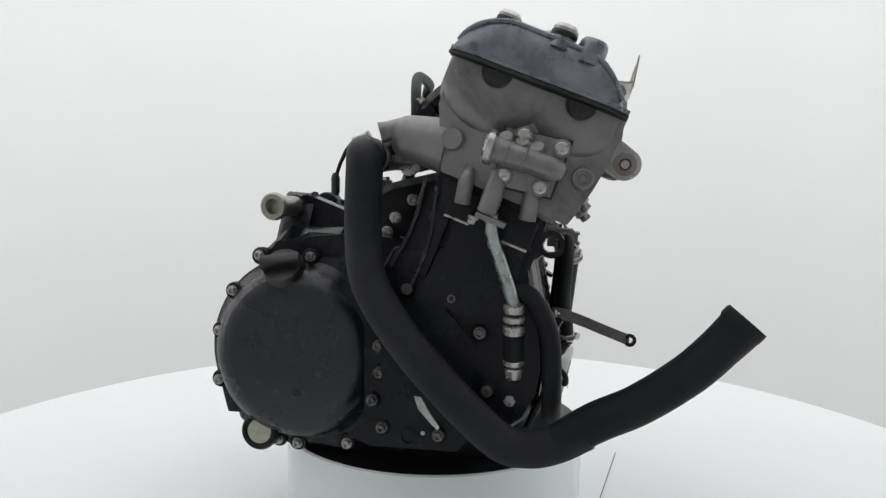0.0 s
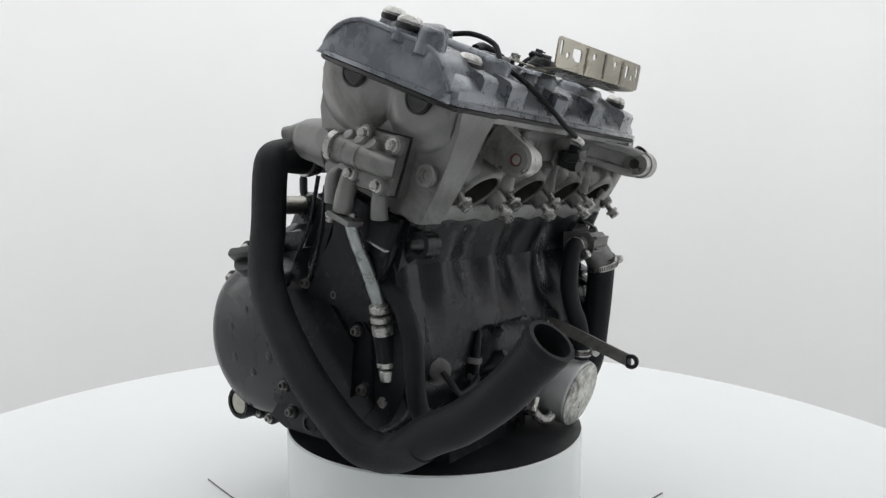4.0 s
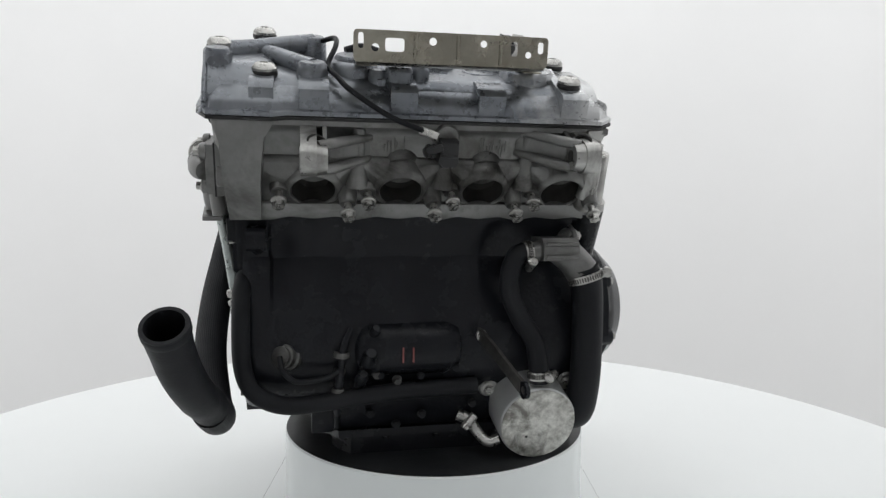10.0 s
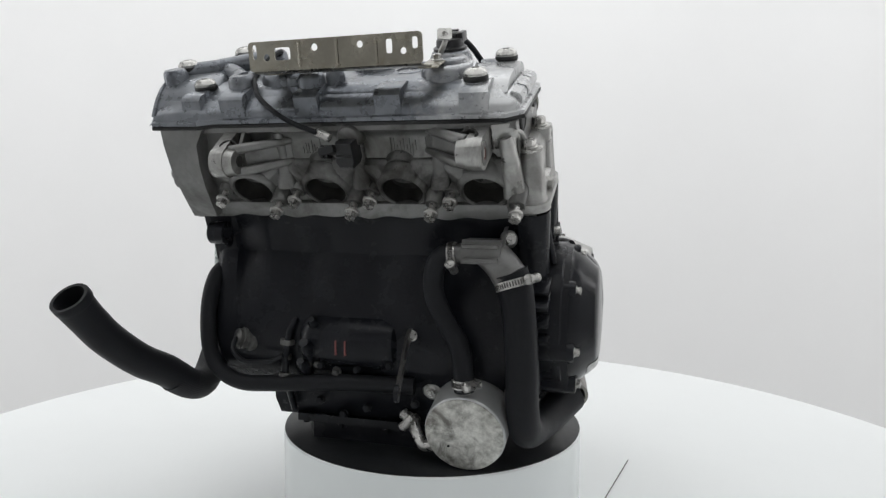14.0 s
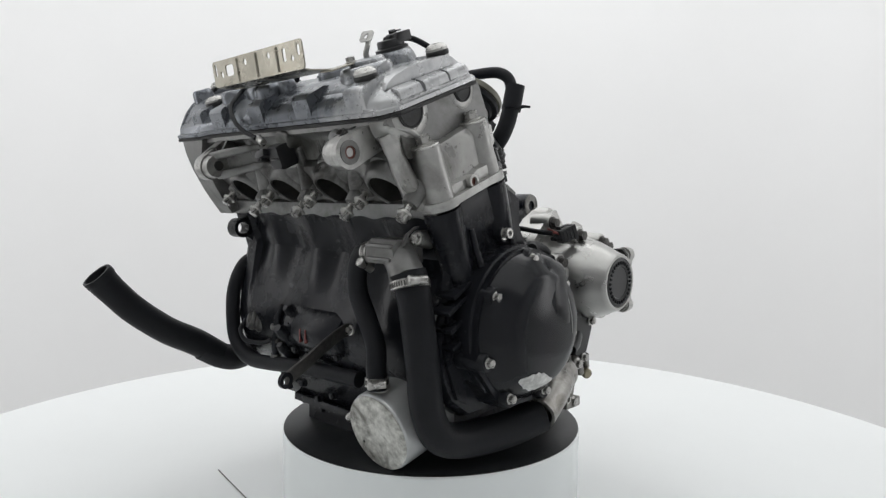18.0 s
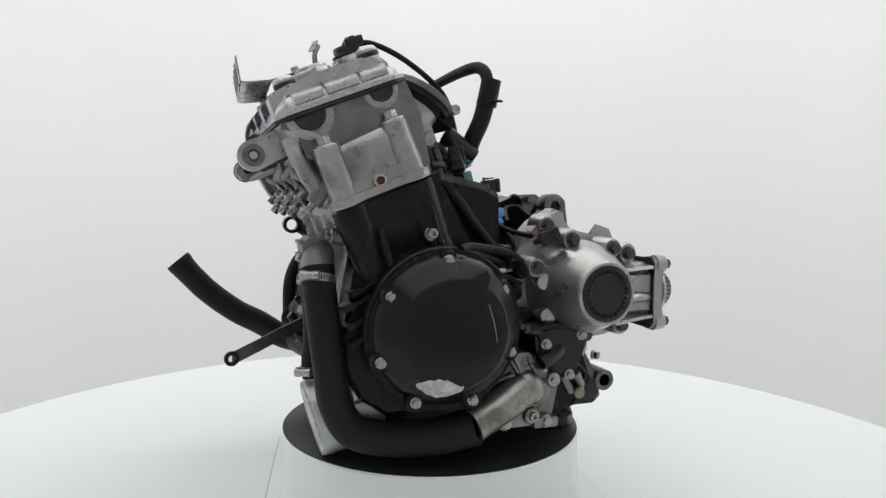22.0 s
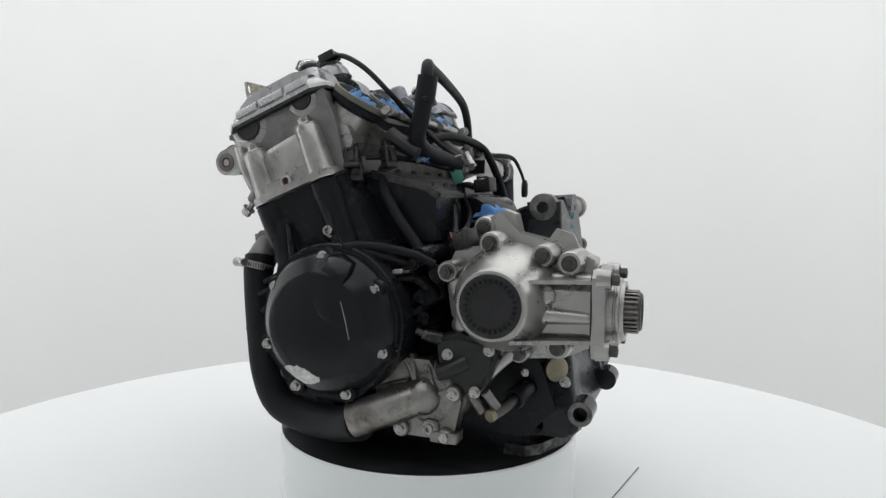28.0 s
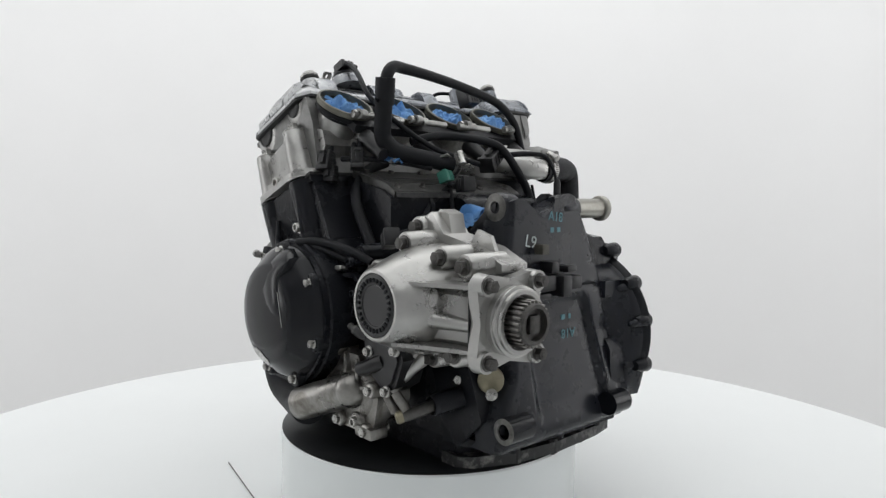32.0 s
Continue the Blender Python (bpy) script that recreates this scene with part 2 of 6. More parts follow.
def bore(x, v, w):
    return tuple(BORE @ Vector((x, v, w)))


BWAY = tuple(BORE.to_3x3() @ Vector((0, 0, 1)))
FWAY = tuple(BORE.to_3x3() @ Vector((0, -1, 0)))


# ---- the photo booth ----
def rounded_rect(x0, x1, y0, y1, r, n=6):
    out = []
    for cx, cy, a in ((x1 - r, y1 - r, 0), (x0 + r, y1 - r, 90), (x0 + r, y0 + r, 180), (x1 - r, y0 + r, 270)):
        for k in range(n + 1):
            b = radians(a + 90 * k / n)
            out.append((cx + r * math.cos(b), cy + r * math.sin(b)))
    return out


FLOOR_Z, CEIL_Z = -0.62, 2.0
plan = rounded_rect(-1.75, 1.75, -2.6, 1.55, 0.7, 12)
plan_out = rounded_rect(-1.83, 1.83, -2.68, 1.63, 0.78, 12)
plan = plan[:26] + [(-1.75, -0.1)] + plan[26:] + [(1.75, -0.1)]
plan_out = plan_out[:26] + [(-1.83, -0.1)] + plan_out[26:] + [(1.83, -0.1)]


def booth_strip(first, last):
    """A length of the curved wall, from one corner of the plan to another."""
    n = len(plan)
    idx = [(first + k) % n for k in range((last - first) % n + 1)]
    return loft([[(*p, z) for p, z in ((plan[i], FLOOR_Z), (plan[i], CEIL_Z), (plan_out[i], CEIL_Z), (plan_out[i], FLOOR_Z))] for i in idx])


# plan corners: 0-12 rear right, 13-25 rear left, 27-39 front left, 40-52 front right
tagged(part("wall_back", booth_strip(53, 26), WALL, None), "seamless curved white photo booth wall", "wall", kind="structure")
tagged(part("front_bounce_wall", booth_strip(26, 53), BOUNCE, None), "unseen pale surface behind the camera, added to bounce light", "curtain", kind="structure")
tagged(part("floor", loft([[(x, y, FLOOR_Z - 0.05) for x, y in plan_out], [(x, y, FLOOR_Z) for x, y in plan_out]]), WALL, None), "white painted photo booth floor", "floor", kind="structure")
tagged(part("ceiling", loft([[(x, y, CEIL_Z) for x, y in plan_out], [(x, y, CEIL_Z + 0.05) for x, y in plan_out]]), WALL, None), "white photo booth ceiling", "ceiling", kind="structure")

# ---- turntable, base board and pedestal: all turn together ----
R_TABLE = 0.845
turntable = tagged(new("turntable"), "large round white laminate turntable", "turntable")
part("disc", lathe([(0.3, -0.03), (R_TABLE - 0.004, -0.03), (R_TABLE, -0.026), (R_TABLE, -0.003), (R_TABLE - 0.003, 0.0), (0.02, 0.0)], n=180), TABLE, turntable)
part("edge_band", lathe([(R_TABLE - 0.002, -0.027), (R_TABLE + 0.0015, -0.026), (R_TABLE + 0.0015, -0.004), (R_TABLE - 0.001, -0.0025)], n=180), EDGE, turntable, "cream edge band")
part("foot", lathe([(0.4, FLOOR_Z), (0.4, -0.03)], n=64), TABLE, turntable)
BOARD_TURN = Matrix.Rotation(radians(-11), 4, "Z")
base_board = tagged(new("base_board"), "square white board lying under the pedestal", "board")
part("board_panel", moved(box(-0.2230, 0.2230, -0.2230, 0.2230, 0.0004, 0.0028, 0.0005, 1), BOARD_TURN), TABLE, base_board)
part("board_edge", moved(box(-0.2238, 0.2238, -0.2238, 0.2238, 0.0, 0.0018, 0.0002, 1), BOARD_TURN), EDGEDARK, base_board, "thin grey board edge")
pedestal = tagged(new("pedestal"), "low round white plastic pedestal with a dark mat on top", "pedestal")
PX, PY, PR = 0.0021, -0.0034, 0.1985
part("drum", lathe([(PR - 0.004, 0.0029), (PR, 0.005), (PR, 0.0965), (PR - 0.002, 0.0985), (PR - 0.006, 0.0985)], (PX, PY, 0), n=120), PEDESTAL, pedestal, "glossy white plastic drum")
part("mat", lathe([(PR - 0.0015, 0.0986), (PR - 0.001, 0.0995), (PR - 0.002, 0.1), (0.01, 0.1)], (PX, PY, 0), n=120), TOPDARK, pedestal, "thin dark rubber mat")

engine = tagged(new("motorcycle_engine"), "used black and silver four-cylinder motorcycle engine on a pedestal", "engine")


# ---- engine: cases ----
PORTS = (-0.163, -0.072, 0.018, 0.108)
EXTRA = {}
COPPER = material("red_lead_stain", (0.07, 0.020, 0.016), 0.6, 0.2, scale=80, colour2=(0.15, 0.05, 0.035))


def ep(name, bm, mat, label="", parent=None):
    return part(name, bm, mat, parent or engine, label)


def barrel(x):
    """1 on the crest of a cylinder barrel, 0 in the valley between two."""
    if x < -0.208 or x > 0.150:
        return 1.0
    return max(0.5 + 0.5 * math.cos(math.pi * min(1.0, abs(x - px) / 0.0455)) for px in PORTS)


CASE = ((-0.112, 0.262), (0.0, 0.25), (0.03, 0.20), (0.03, 0.06), (-0.11, 0.06), (-0.138, 0.080), (-0.152, 0.105), (-0.1565, 0.130), (-0.1560, 0.150), (-0.1530, 0.172), (-0.1490, 0.192), (-0.1455, 0.212), (-0.1420, 0.232), (-0.1360, 0.250))
xs = [-0.238 + 0.396 * k / 110 for k in range(111)]
case_rows = []
for x in xs:
    near = min(x - xs[0], xs[-1] - x)
    pull = 1 - 0.05 * max(0, 1 - near / 0.012) ** 2
    row = []
    for y, z in CASE:
        deep = 0.010 * (1 - barrel(x)) * min(1, max(0, (z - 0.150) / 0.075)) ** 1.4 if y < -0.1 else 0
        row.append((x, -0.06 + (y + deep + 0.06) * pull, 0.16 + (z - 0.16) * pull))
    case_rows.append(row)
crankcase = ep("crankcase", loft(case_rows), BLACK, "black painted crankcase")
gear_case = ep("gear_case", prism_x([(-0.03, 0.24), (0.04, 0.262), (0.11, 0.255), (0.150, 0.25), (0.165, 0.23), (0.168, 0.13), (0.192, 0.06), (0.16, 0.03), (-0.03, 0.03)], -0.170, 0.075, 0.008, 3), BLACK, "black gear case")
lower_case = ep("lower_case", prism_x([(-0.138, 0.10), (0.0, 0.10), (0.0, 0.028), (-0.118, 0.028), (-0.132, 0.05)], -0.165, 0.098, 0.008, 2), BLACK)
oil_pan = ep("oil_pan", prism([(-0.12, -0.118), (0.05, -0.118), (0.080, -0.085), (0.092, 0.02), (0.092, 0.148), (0.05, 0.172), (-0.11, 0.182), (-0.135, 0.15), (-0.14, -0.085)], 0.0, 0.027, Matrix.Identity(4), 0.007), BLACK, "black oil pan resting on the mat")
ep("pan_flange", prism([(-0.135, -0.131), (0.06, -0.131), (0.09, -0.095), (0.093, 0.15), (0.07, 0.202), (-0.125, 0.208), (-0.15, 0.15), (-0.155, -0.095)], 0.024, 0.033, Matrix.Identity(4), 0.003), BLACK, "", oil_pan)
for x, y in ((-0.13, -0.118), (-0.08, -0.125), (-0.02, -0.125), (0.04, -0.125), (0.082, -0.08), (0.085, 0.0), (0.085, 0.1), (0.05, 0.195), (-0.03, 0.198), (-0.1, 0.199), (-0.145, 0.1), (-0.148, 0.02)):
    bolt(oil_pan, (x, y, 0.024), (0, 0, -1), 0.005, 0.006, BLACK)
# front bulge with bolts on the crankcase
ep("starter_bulge", lathe([(0.020, -0.064), (0.030, -0.056), (0.034, -0.045), (0.034, 0.040), (0.029, 0.054), (0.012, 0.062)], (-0.055, -0.136, 0.132), (1, 0, 0), 28), BLACK, "", crankcase)
for x, z in ((-0.09, 0.103), (-0.045, 0.101), (-0.005, 0.108), (-0.1, 0.158)):
    bolt(crankcase, (x, -0.158, z), (0, -1, 0), 0.0045, 0.005, BLACK)
for i, x in enumerate((-0.0675, -0.056)):
    ep("paint_mark", box(x, x + 0.0018, -0.1710, -0.1640, 0.119, 0.136, 0.0002, 1), EXTRA.setdefault("red", material("faded_red_paint", (0.20, 0.05, 0.045), 0.6, scale=200, colour2=(0.30, 0.12, 0.11))), "thin red paint mark", crankcase)


BLOCK = ((-0.056, -0.003, 0.0), (-0.058, -0.012, 0.15), (-0.059, -0.024, 0.7), (-0.060, -0.045, 1.0), (-0.062, -0.070, 1.0), (-0.065, -0.095, 0.8), (-0.069, -0.118, 0.5), (0.07, -0.118, 0), (0.06, -0.03, 0), (0.055, -0.003, 0))
xs = [-0.236 + 0.393 * k / 110 for k in range(111)]
cylinder_block = ep("cylinder_block", moved(loft([[(x, v + 0.008 * k * (1 - barrel(x)), w) for v, w, k in BLOCK] for x in xs]), BORE), BLACK, "black painted cylinder block")
for v in (-0.048, 0.030):
    ep("block_post", moved(lathe([(0.0170, -0.120), (0.0180, -0.055), (0.0200, -0.020), (0.0205, -0.004)], (0.1530, v, 0), n=28), BORE), BLACK, "", cylinder_block)
ep("block_side", moved(bevel(loft([[(0.130, -0.050, w), (x, -0.048, w), (x, 0.030, w), (0.130, 0.034, w)] for w, x in ((-0.004, 0.1660), (-0.040, 0.1655), (-0.048, 0.1610), (-0.118, 0.1590))]), 0.0025, 2), BORE), BLACK, "", cylinder_block)
ep("block_rib", tube([(0.1655, -0.0700, 0.316), (0.1680, -0.0640, 0.296), (0.1680, -0.0560, 0.268), (0.1690, -0.0470, 0.244), (0.172, -0.043, 0.228)], [0.0035, 0.0044, 0.0046, 0.0046, 0.004], 12), BLACK, "", cylinder_block)
ep("block_rib", tube([(0.1675, -0.1180, 0.268), (0.1700, -0.1130, 0.248), (0.1740, -0.1080, 0.228)], [0.003, 0.004, 0.004], 12), BLACK, "", cylinder_block)
ep("bolt_seat", lathe([(0.0115, -0.014), (0.0105, -0.001), (0.0095, 0.0002)], (0.1685, -0.0605, 0.2615), (1, 0, 0), 20), BLACK, "", cylinder_block)
for x0, x1, v0, v1, w0, w1 in ((-0.245, -0.23, -0.054, -0.04, -0.10, -0.01), (-0.243, -0.23, 0.03, 0.05, -0.11, -0.008)):
    ep("block_rib", moved(box(x0, x1, v0, v1, w0, w1, 0.004), BORE), BLACK, "", cylinder_block)
ep("block_lip", moved(prism([(-0.235, -0.062), (0.160, -0.062), (0.160, 0.058), (-0.235, 0.058)], -0.012, -0.0035, Matrix.Identity(4), 0.002), BORE), BLACK, "", cylinder_block)
ep("head_gasket", moved(prism([(-0.236, -0.063), (0.161, -0.063), (0.161, 0.059), (-0.236, 0.059)], -0.0034, 0.0, Matrix.Identity(4), 0.0008), BORE), GASKET, "thin dark head gasket")
deck = []
for k in range(133):
    x = -0.2365 + 0.397 * k / 132
    near = min(abs(x - px) for px in PORTS)
    low = -0.0085 - 0.0035 * (0.5 + 0.5 * math.cos(2 * math.pi * min(1, near / 0.0455))) * (1 if near > 0.014 else 0.6)
    deck.append([(x, -0.0645, low + 0.001), (x, -0.0655, low + 0.0025), (x, -0.0650, 0.0075), (x, -0.0630, 0.0090), (x, -0.030, 0.0105), (x, -0.030, low)])
DECK = moved(loft(deck), BORE)
bolt(cylinder_block, (0.168, -0.061, 0.262), (1, 0, 0), 0.0075, 0.008, STEEL, socket=True)

# ---- engine: head ----
head = ep("cylinder_head", moved(prism_x([(-0.036, 0.0), (-0.045, 0.05), (-0.069, 0.0585), (-0.0695, 0.084), (-0.074, 0.0915), (-0.0825, 0.0965), (-0.0815, 0.102), (0.062, 0.102), (0.066, 0.065), (0.056, 0.0)], -0.238, 0.146, 0.006, 3), BORE), HEADCAST, "stained cast aluminium cylinder head")
ep("deck_edge", DECK, HEADCAST, "", head)
ep("chain_tunnel", moved(bevel(loft([[(min(x, float(np.interp(w, [0.0, 0.05, 0.102], [-0.2470, -0.2515, -0.2530]))) if x < -0.218 else float(np.interp(w, [0.0, 0.05, 0.085, 0.102], [-0.2160, -0.2150, -0.2105, -0.2000])), v, w) for v, w in ((-0.077, -0.006), (-0.082, 0.012), (-0.0865, 0.034), (-0.090, 0.060), (-0.091, 0.085), (-0.089, 0.102), (0.084, 0.102), (0.080, 0.055), (0.055, -0.004))] for x in (-0.22, -0.1925)]), 0.0085, 4, 40), BORE), ENDCAST, "", head)
# sloping exhaust face with its four round openings
FA, FB = Vector((-0.057, 0.0)), Vector((-0.0855, 0.0500))
slope = (FB - FA).normalized()
PORT_S = 0.0295


def exhaust_face(r):
    bm = bmesh.new()
    length = (FB - FA).length
    cuts = [-0.238] + [(a + b) / 2 for a, b in zip(PORTS, PORTS[1:])] + [0.140]

    def at(x, s, back=0.0):
        q = min(1.0, max(0.0, (s - 0.004) / 0.020))
        p = FA + slope * s + Vector((slope.y, -slope.x)) * back * q * q * (3 - 2 * q)
        return bm.verts.new((x, p.x, p.y))

    for px, x0, x1 in zip(PORTS, cuts, cuts[1:]):
        corners = [math.atan2(s - PORT_S, x - px) for x in (x0, x1) for s in (0, length)]
        angles = sorted([(2 * k + 1) * math.pi / 40 - math.pi for k in range(40)] + corners)
        inner, middle, outer = [], [], []
        for a in angles:
            ca, sa = math.cos(a), math.sin(a)
            reach = min(((x1 if ca > 0 else x0) - px) / ca if abs(ca) > 1e-6 else 9, ((length if sa > 0 else 0) - PORT_S) / sa if abs(sa) > 1e-6 else 9)
            inner.append(at(px + r * ca, PORT_S + r * sa))
            ring = min(r * 1.24, reach * 0.96)
            middle.append(at(px + ring * ca, PORT_S + ring * sa, 0.002))
            outer.append(at(px + reach * ca, PORT_S + reach * sa, 0.012))
        for k in range(len(angles)):
            j = (k + 1) % len(angles)
            bm.faces.new((inner[k], inner[j], middle[j], middle[k]))
            bm.faces.new((middle[k], middle[j], outer[j], outer[k]))
    side = [(-0.057, 0.0), (-0.0751, 0.0559), (-0.0725, 0.0605), (-0.068, 0.0630), (-0.050, 0.062), (-0.034, 0.0008)]
    ends = [[bm.verts.new((x, v, w)) for v, w in side] for x in (-0.238, 0.140)]
    for e in ends:
        bm.faces.new(e)
    for k in range(1, len(side)):
        j = (k + 1) % len(side)
        bm.faces.new((ends[0][k], ends[0][j], ends[1][j], ends[1][k]))
    bmesh.ops.remove_doubles(bm, verts=bm.verts, dist=1e-5)
    return moved(bm, BORE)


ep("exhaust_face", exhaust_face(0.0232), STAINED_SHADED, "", head)


def half_disc(x, v, r, depth, s, w=0.1015, n=14):
    pts = [(v + r * math.cos(math.pi + math.pi * k / n), w + r * math.sin(math.pi + math.pi * k / n)) for k in range(n + 1)]
    return moved(prism_x(pts, x, x + s * depth, 0.002, 2), BORE)


def skirt_low(v, e):
    """The lower edge of the two cam lobes at the chain end."""
    drop = max(math.sqrt(max(0, (0.037 + e) ** 2 - (v + 0.047) ** 2)), math.sqrt(max(0, (0.046 + e) ** 2 - (v - 0.037) ** 2)), 0.010 + e)
    return 0.1005 - drop


skirt = []
for x, e, q in ((-0.240, 0.014, 1.0), (-0.2515, 0.009, 1.0), (-0.2550, 0.004, 0.99), (-0.2578, -0.001, 0.975), (-0.2596, -0.0065, 0.95), (-0.2604, -0.011, 0.92)):
    lows = [(x, v * q, skirt_low(v, e)) for v in [-0.085 + 0.170 * k / 44 for k in range(45)]]
    skirt.append(lows + [(x, lows[-1][1], 0.1012), (x, lows[0][1], 0.1012)])
ep("cam_skirt", moved(loft(skirt), BORE), ENDCAST, "", head)
for x, s, vs in ((0.1425, 1, ((-0.050, 0.033, 0.0175), (0.032, 0.025, 0.0135))), (-0.2575, -1, ((-0.046, 0.038, 0.0150), (0.037, 0.045, 0.0150)))):
    for v, r, rp in vs:
        if s > 0:
            ep("cam_bulge", moved(loft([[(x + s * d, v + q * math.cos(math.pi * (1 + k / 18)), 0.1005 + q * math.sin(math.pi * (1 + k / 18))) for k in range(19)] for d, q in ((-0.02, r * 1.08), (-0.004, r), (0.0005, r * 0.92), (0.0035, r * 0.78), (0.0045, r * 0.6))]), BORE), CAST, "", head)
        ep("cam_plug", half_disc(x, v, rp, 0.0062, s), PLUGRUB, "black rubber half-moon plug")
        ep("plug_lip", moved(tube([(x + s * 0.0060, v + rp * 0.86 * math.cos(math.pi * (1 + k / 12)), 0.1012 + rp * 0.86 * math.sin(math.pi * (1 + k / 12))) for k in range(13)], 0.0011, 8, 2), BORE), PLUGRUB, "", head)

OUT = [(-0.272, -0.070), (-0.262, -0.088), (-0.203, -0.090), (-0.188, -0.083), (0.136, -0.083), (0.152, -0.068), (0.152, 0.050), (0.137, 0.064), (-0.198, 0.066), (-0.213, 0.086), (-0.260, 0.086), (-0.272, 0.070)]


def inset_outline(pts, d):
    n = len(pts)
    out = []
    for i in range(n):
        a, b, c = Vector(pts[i - 1]), Vector(pts[i]), Vector(pts[(i + 1) % n])
        u, w = (b - a).normalized(), (c - b).normalized()
        nrm = Vector((-u.y - w.y, u.x + w.x)).normalized()
        k = d / max(0.4, nrm.dot(Vector((-u.y, u.x))))
        out.append(tuple(b + nrm * k))
    return out


ep("cover_gasket", moved(loft([[(x, y, w) for x, y in inset_outline(OUT, d)] for d, w in ((0.001, 0.1015), (-0.0015, 0.1025), (-0.0015, 0.1055), (0.001, 0.1065))]), BORE), GASKET, "black rubber cover gasket")
valve_cover = ep("valve_cover", moved(bevel(loft([[(x, y, w) for x, y in inset_outline(OUT, d)] for d, w in ((-0.001, 0.1065), (-0.001, 0.1105), (0.003, 0.1115), (0.0045, 0.1165), (0.008, 0.1205), (0.014, 0.1250), (0.021, 0.1300))]), 0.0012, 2), BORE), COVER, "weathered silver valve cover")
CHEST = ((0.0845, 0.108), (0.083, 0.116), (0.0785, 0.127), (0.070, 0.137), (0.058, 0.1445), (0.046, 0.1485), (0.034, 0.1500), (-0.020, 0.1485), (-0.040, 0.1470), (-0.050, 0.1440), (-0.062, 0.136), (-0.072, 0.126), (-0.080, 0.116), (-0.085, 0.108))
ep("chain_chest", moved(loft([[(x, v * q, 0.106 + (w - 0.106) * k) for v, w in CHEST] for x, k, q in ((-0.2708, 0.03, 1.0), (-0.2700, 0.20, 1.0), (-0.2655, 0.92, 0.985), (-0.2640, 0.97, 0.98), (-0.2605, 1.0, 0.975), (-0.212, 1.0, 0.98), (-0.206, 0.95, 0.97), (-0.200, 0.80, 0.95), (-0.194, 0.45, 0.92), (-0.190, 0.1, 0.9))]), BORE), COVER, "", valve_cover)
ep("chest_ridge", moved(tube([(-0.2652, v * 0.984, 0.106 + (w - 0.106) * 0.945) for v, w in CHEST[1:-1]], 0.0024, 10, 4), BORE), COVER, "", valve_cover)
ep("cover_plateau", moved(prism_x([(-0.064, 0.127), (-0.058, 0.1325), (-0.046, 0.1375), (-0.027, 0.1400), (0.026, 0.1400), (0.040, 0.1360), (0.050, 0.1270)], -0.205, 0.136, 0.003, 3), BORE), COVER, "", valve_cover)


def cover_cap(x, v, w, base, r=0.0122):
    ep("cover_boss", moved(lathe([(r * 1.18, base), (r * 1.04, w - 0.017), (r * 0.96, w - 0.013)], (x, v, 0), n=24), BORE), COVER, "", valve_cover)
    ep("cap_seal", moved(lathe([(r * 0.95, w - 0.0135), (r * 1.04, w - 0.0115), (r * 1.04, w - 0.0085), (r * 0.9, w - 0.006)], (x, v, 0), n=24), BORE), GASKET, "black rubber seal", valve_cover)
    ep("cap_bolt", moved(lathe([(r * 0.98, w - 0.0075), (r * 1.0, w - 0.005), (r * 0.75, w - 0.0012), (r * 0.4, w), (r * 0.36, w), (r * 0.33, w - 0.002)], (x, v, 0), n=24), BORE), STEEL, "bright domed bolt", valve_cover)


for x, v, w in ((-0.255, -0.007, 0.164), (-0.213, 0.053, 0.167), (-0.21, -0.048, 0.1490), (0.1036, -0.0555, 0.151), (0.118, 0.040, 0.152)):
    cover_cap(x, v, w, 0.140 if x < -0.25 else 0.12)
for x, hw in ((-0.2125, 0.0115), (-0.163, 0.0145), (-0.075, 0.0135), (0.0155, 0.0140), (0.105, 0.0145)):
    ep("cover_pad", moved(prism_x([(-0.0800, 0.112), (-0.0800, 0.1315), (-0.0760, 0.1355), (-0.052, 0.1395), (-0.036, 0.136), (-0.036, 0.115)], x - hw, x + hw, 0.0050, 4), BORE), COVER, "", valve_cover)
    if x > -0.2:
        ep("rear_pad", moved(prism_x([(0.060, 0.111), (0.058, 0.128), (0.050, 0.140), (0.034, 0.142), (0.025, 0.132)], x - hw, x + hw, 0.005, 3), BORE), COVER, "", valve_cover)
for x, v, w, r in ((-0.2545, -0.036, 0.159, 0.0130), (-0.162, 0.035, 0.163, 0.0140), (-0.164, -0.046, 0.1515, 0.0145), (-0.078, -0.050, 0.1515, 0.0140), (-0.0995, -0.047, 0.147, 0.0085), (-0.055, -0.038, 0.151, 0.010)):
    ep("cover_post", moved(lathe([(r * 1.15, 0.136 if x < -0.25 else 0.122), (r * 1.04, w - 0.006), (r * 0.98, w - 0.0025), (r * 0.82, w), (0.001, w + 0.0003)], (x, v, 0), n=24), BORE), COVER, "", valve_cover)
for px, v, r, h in ((-0.122, -0.020, 0.027, 0.1500), (-0.122, -0.016, 0.019, 0.1545), (0.067, -0.020, 0.0285, 0.1505), (0.067, -0.016, 0.020, 0.1555), (-0.030, 0.018, 0.022, 0.149)):
    ep("plug_well", moved(lathe([(r * 1.10, 0.130), (r * 1.02, h - 0.005), (r * 0.96, h - 0.0015), (r * 0.86, h), (0.001, h)], (px, v, 0), n=32), BORE), COVER, "", valve_cover)
ep("open_well", moved(lathe([(0.0225, 0.130), (0.0192, 0.1375), (0.0180, 0.1405), (0.0165, 0.1412), (0.0142, 0.1412), (0.0135, 0.138), (0.0130, 0.1345), (0.001, 0.1344)], (0.017, -0.001, 0), n=32), BORE), COVER, "round open plug well", valve_cover)
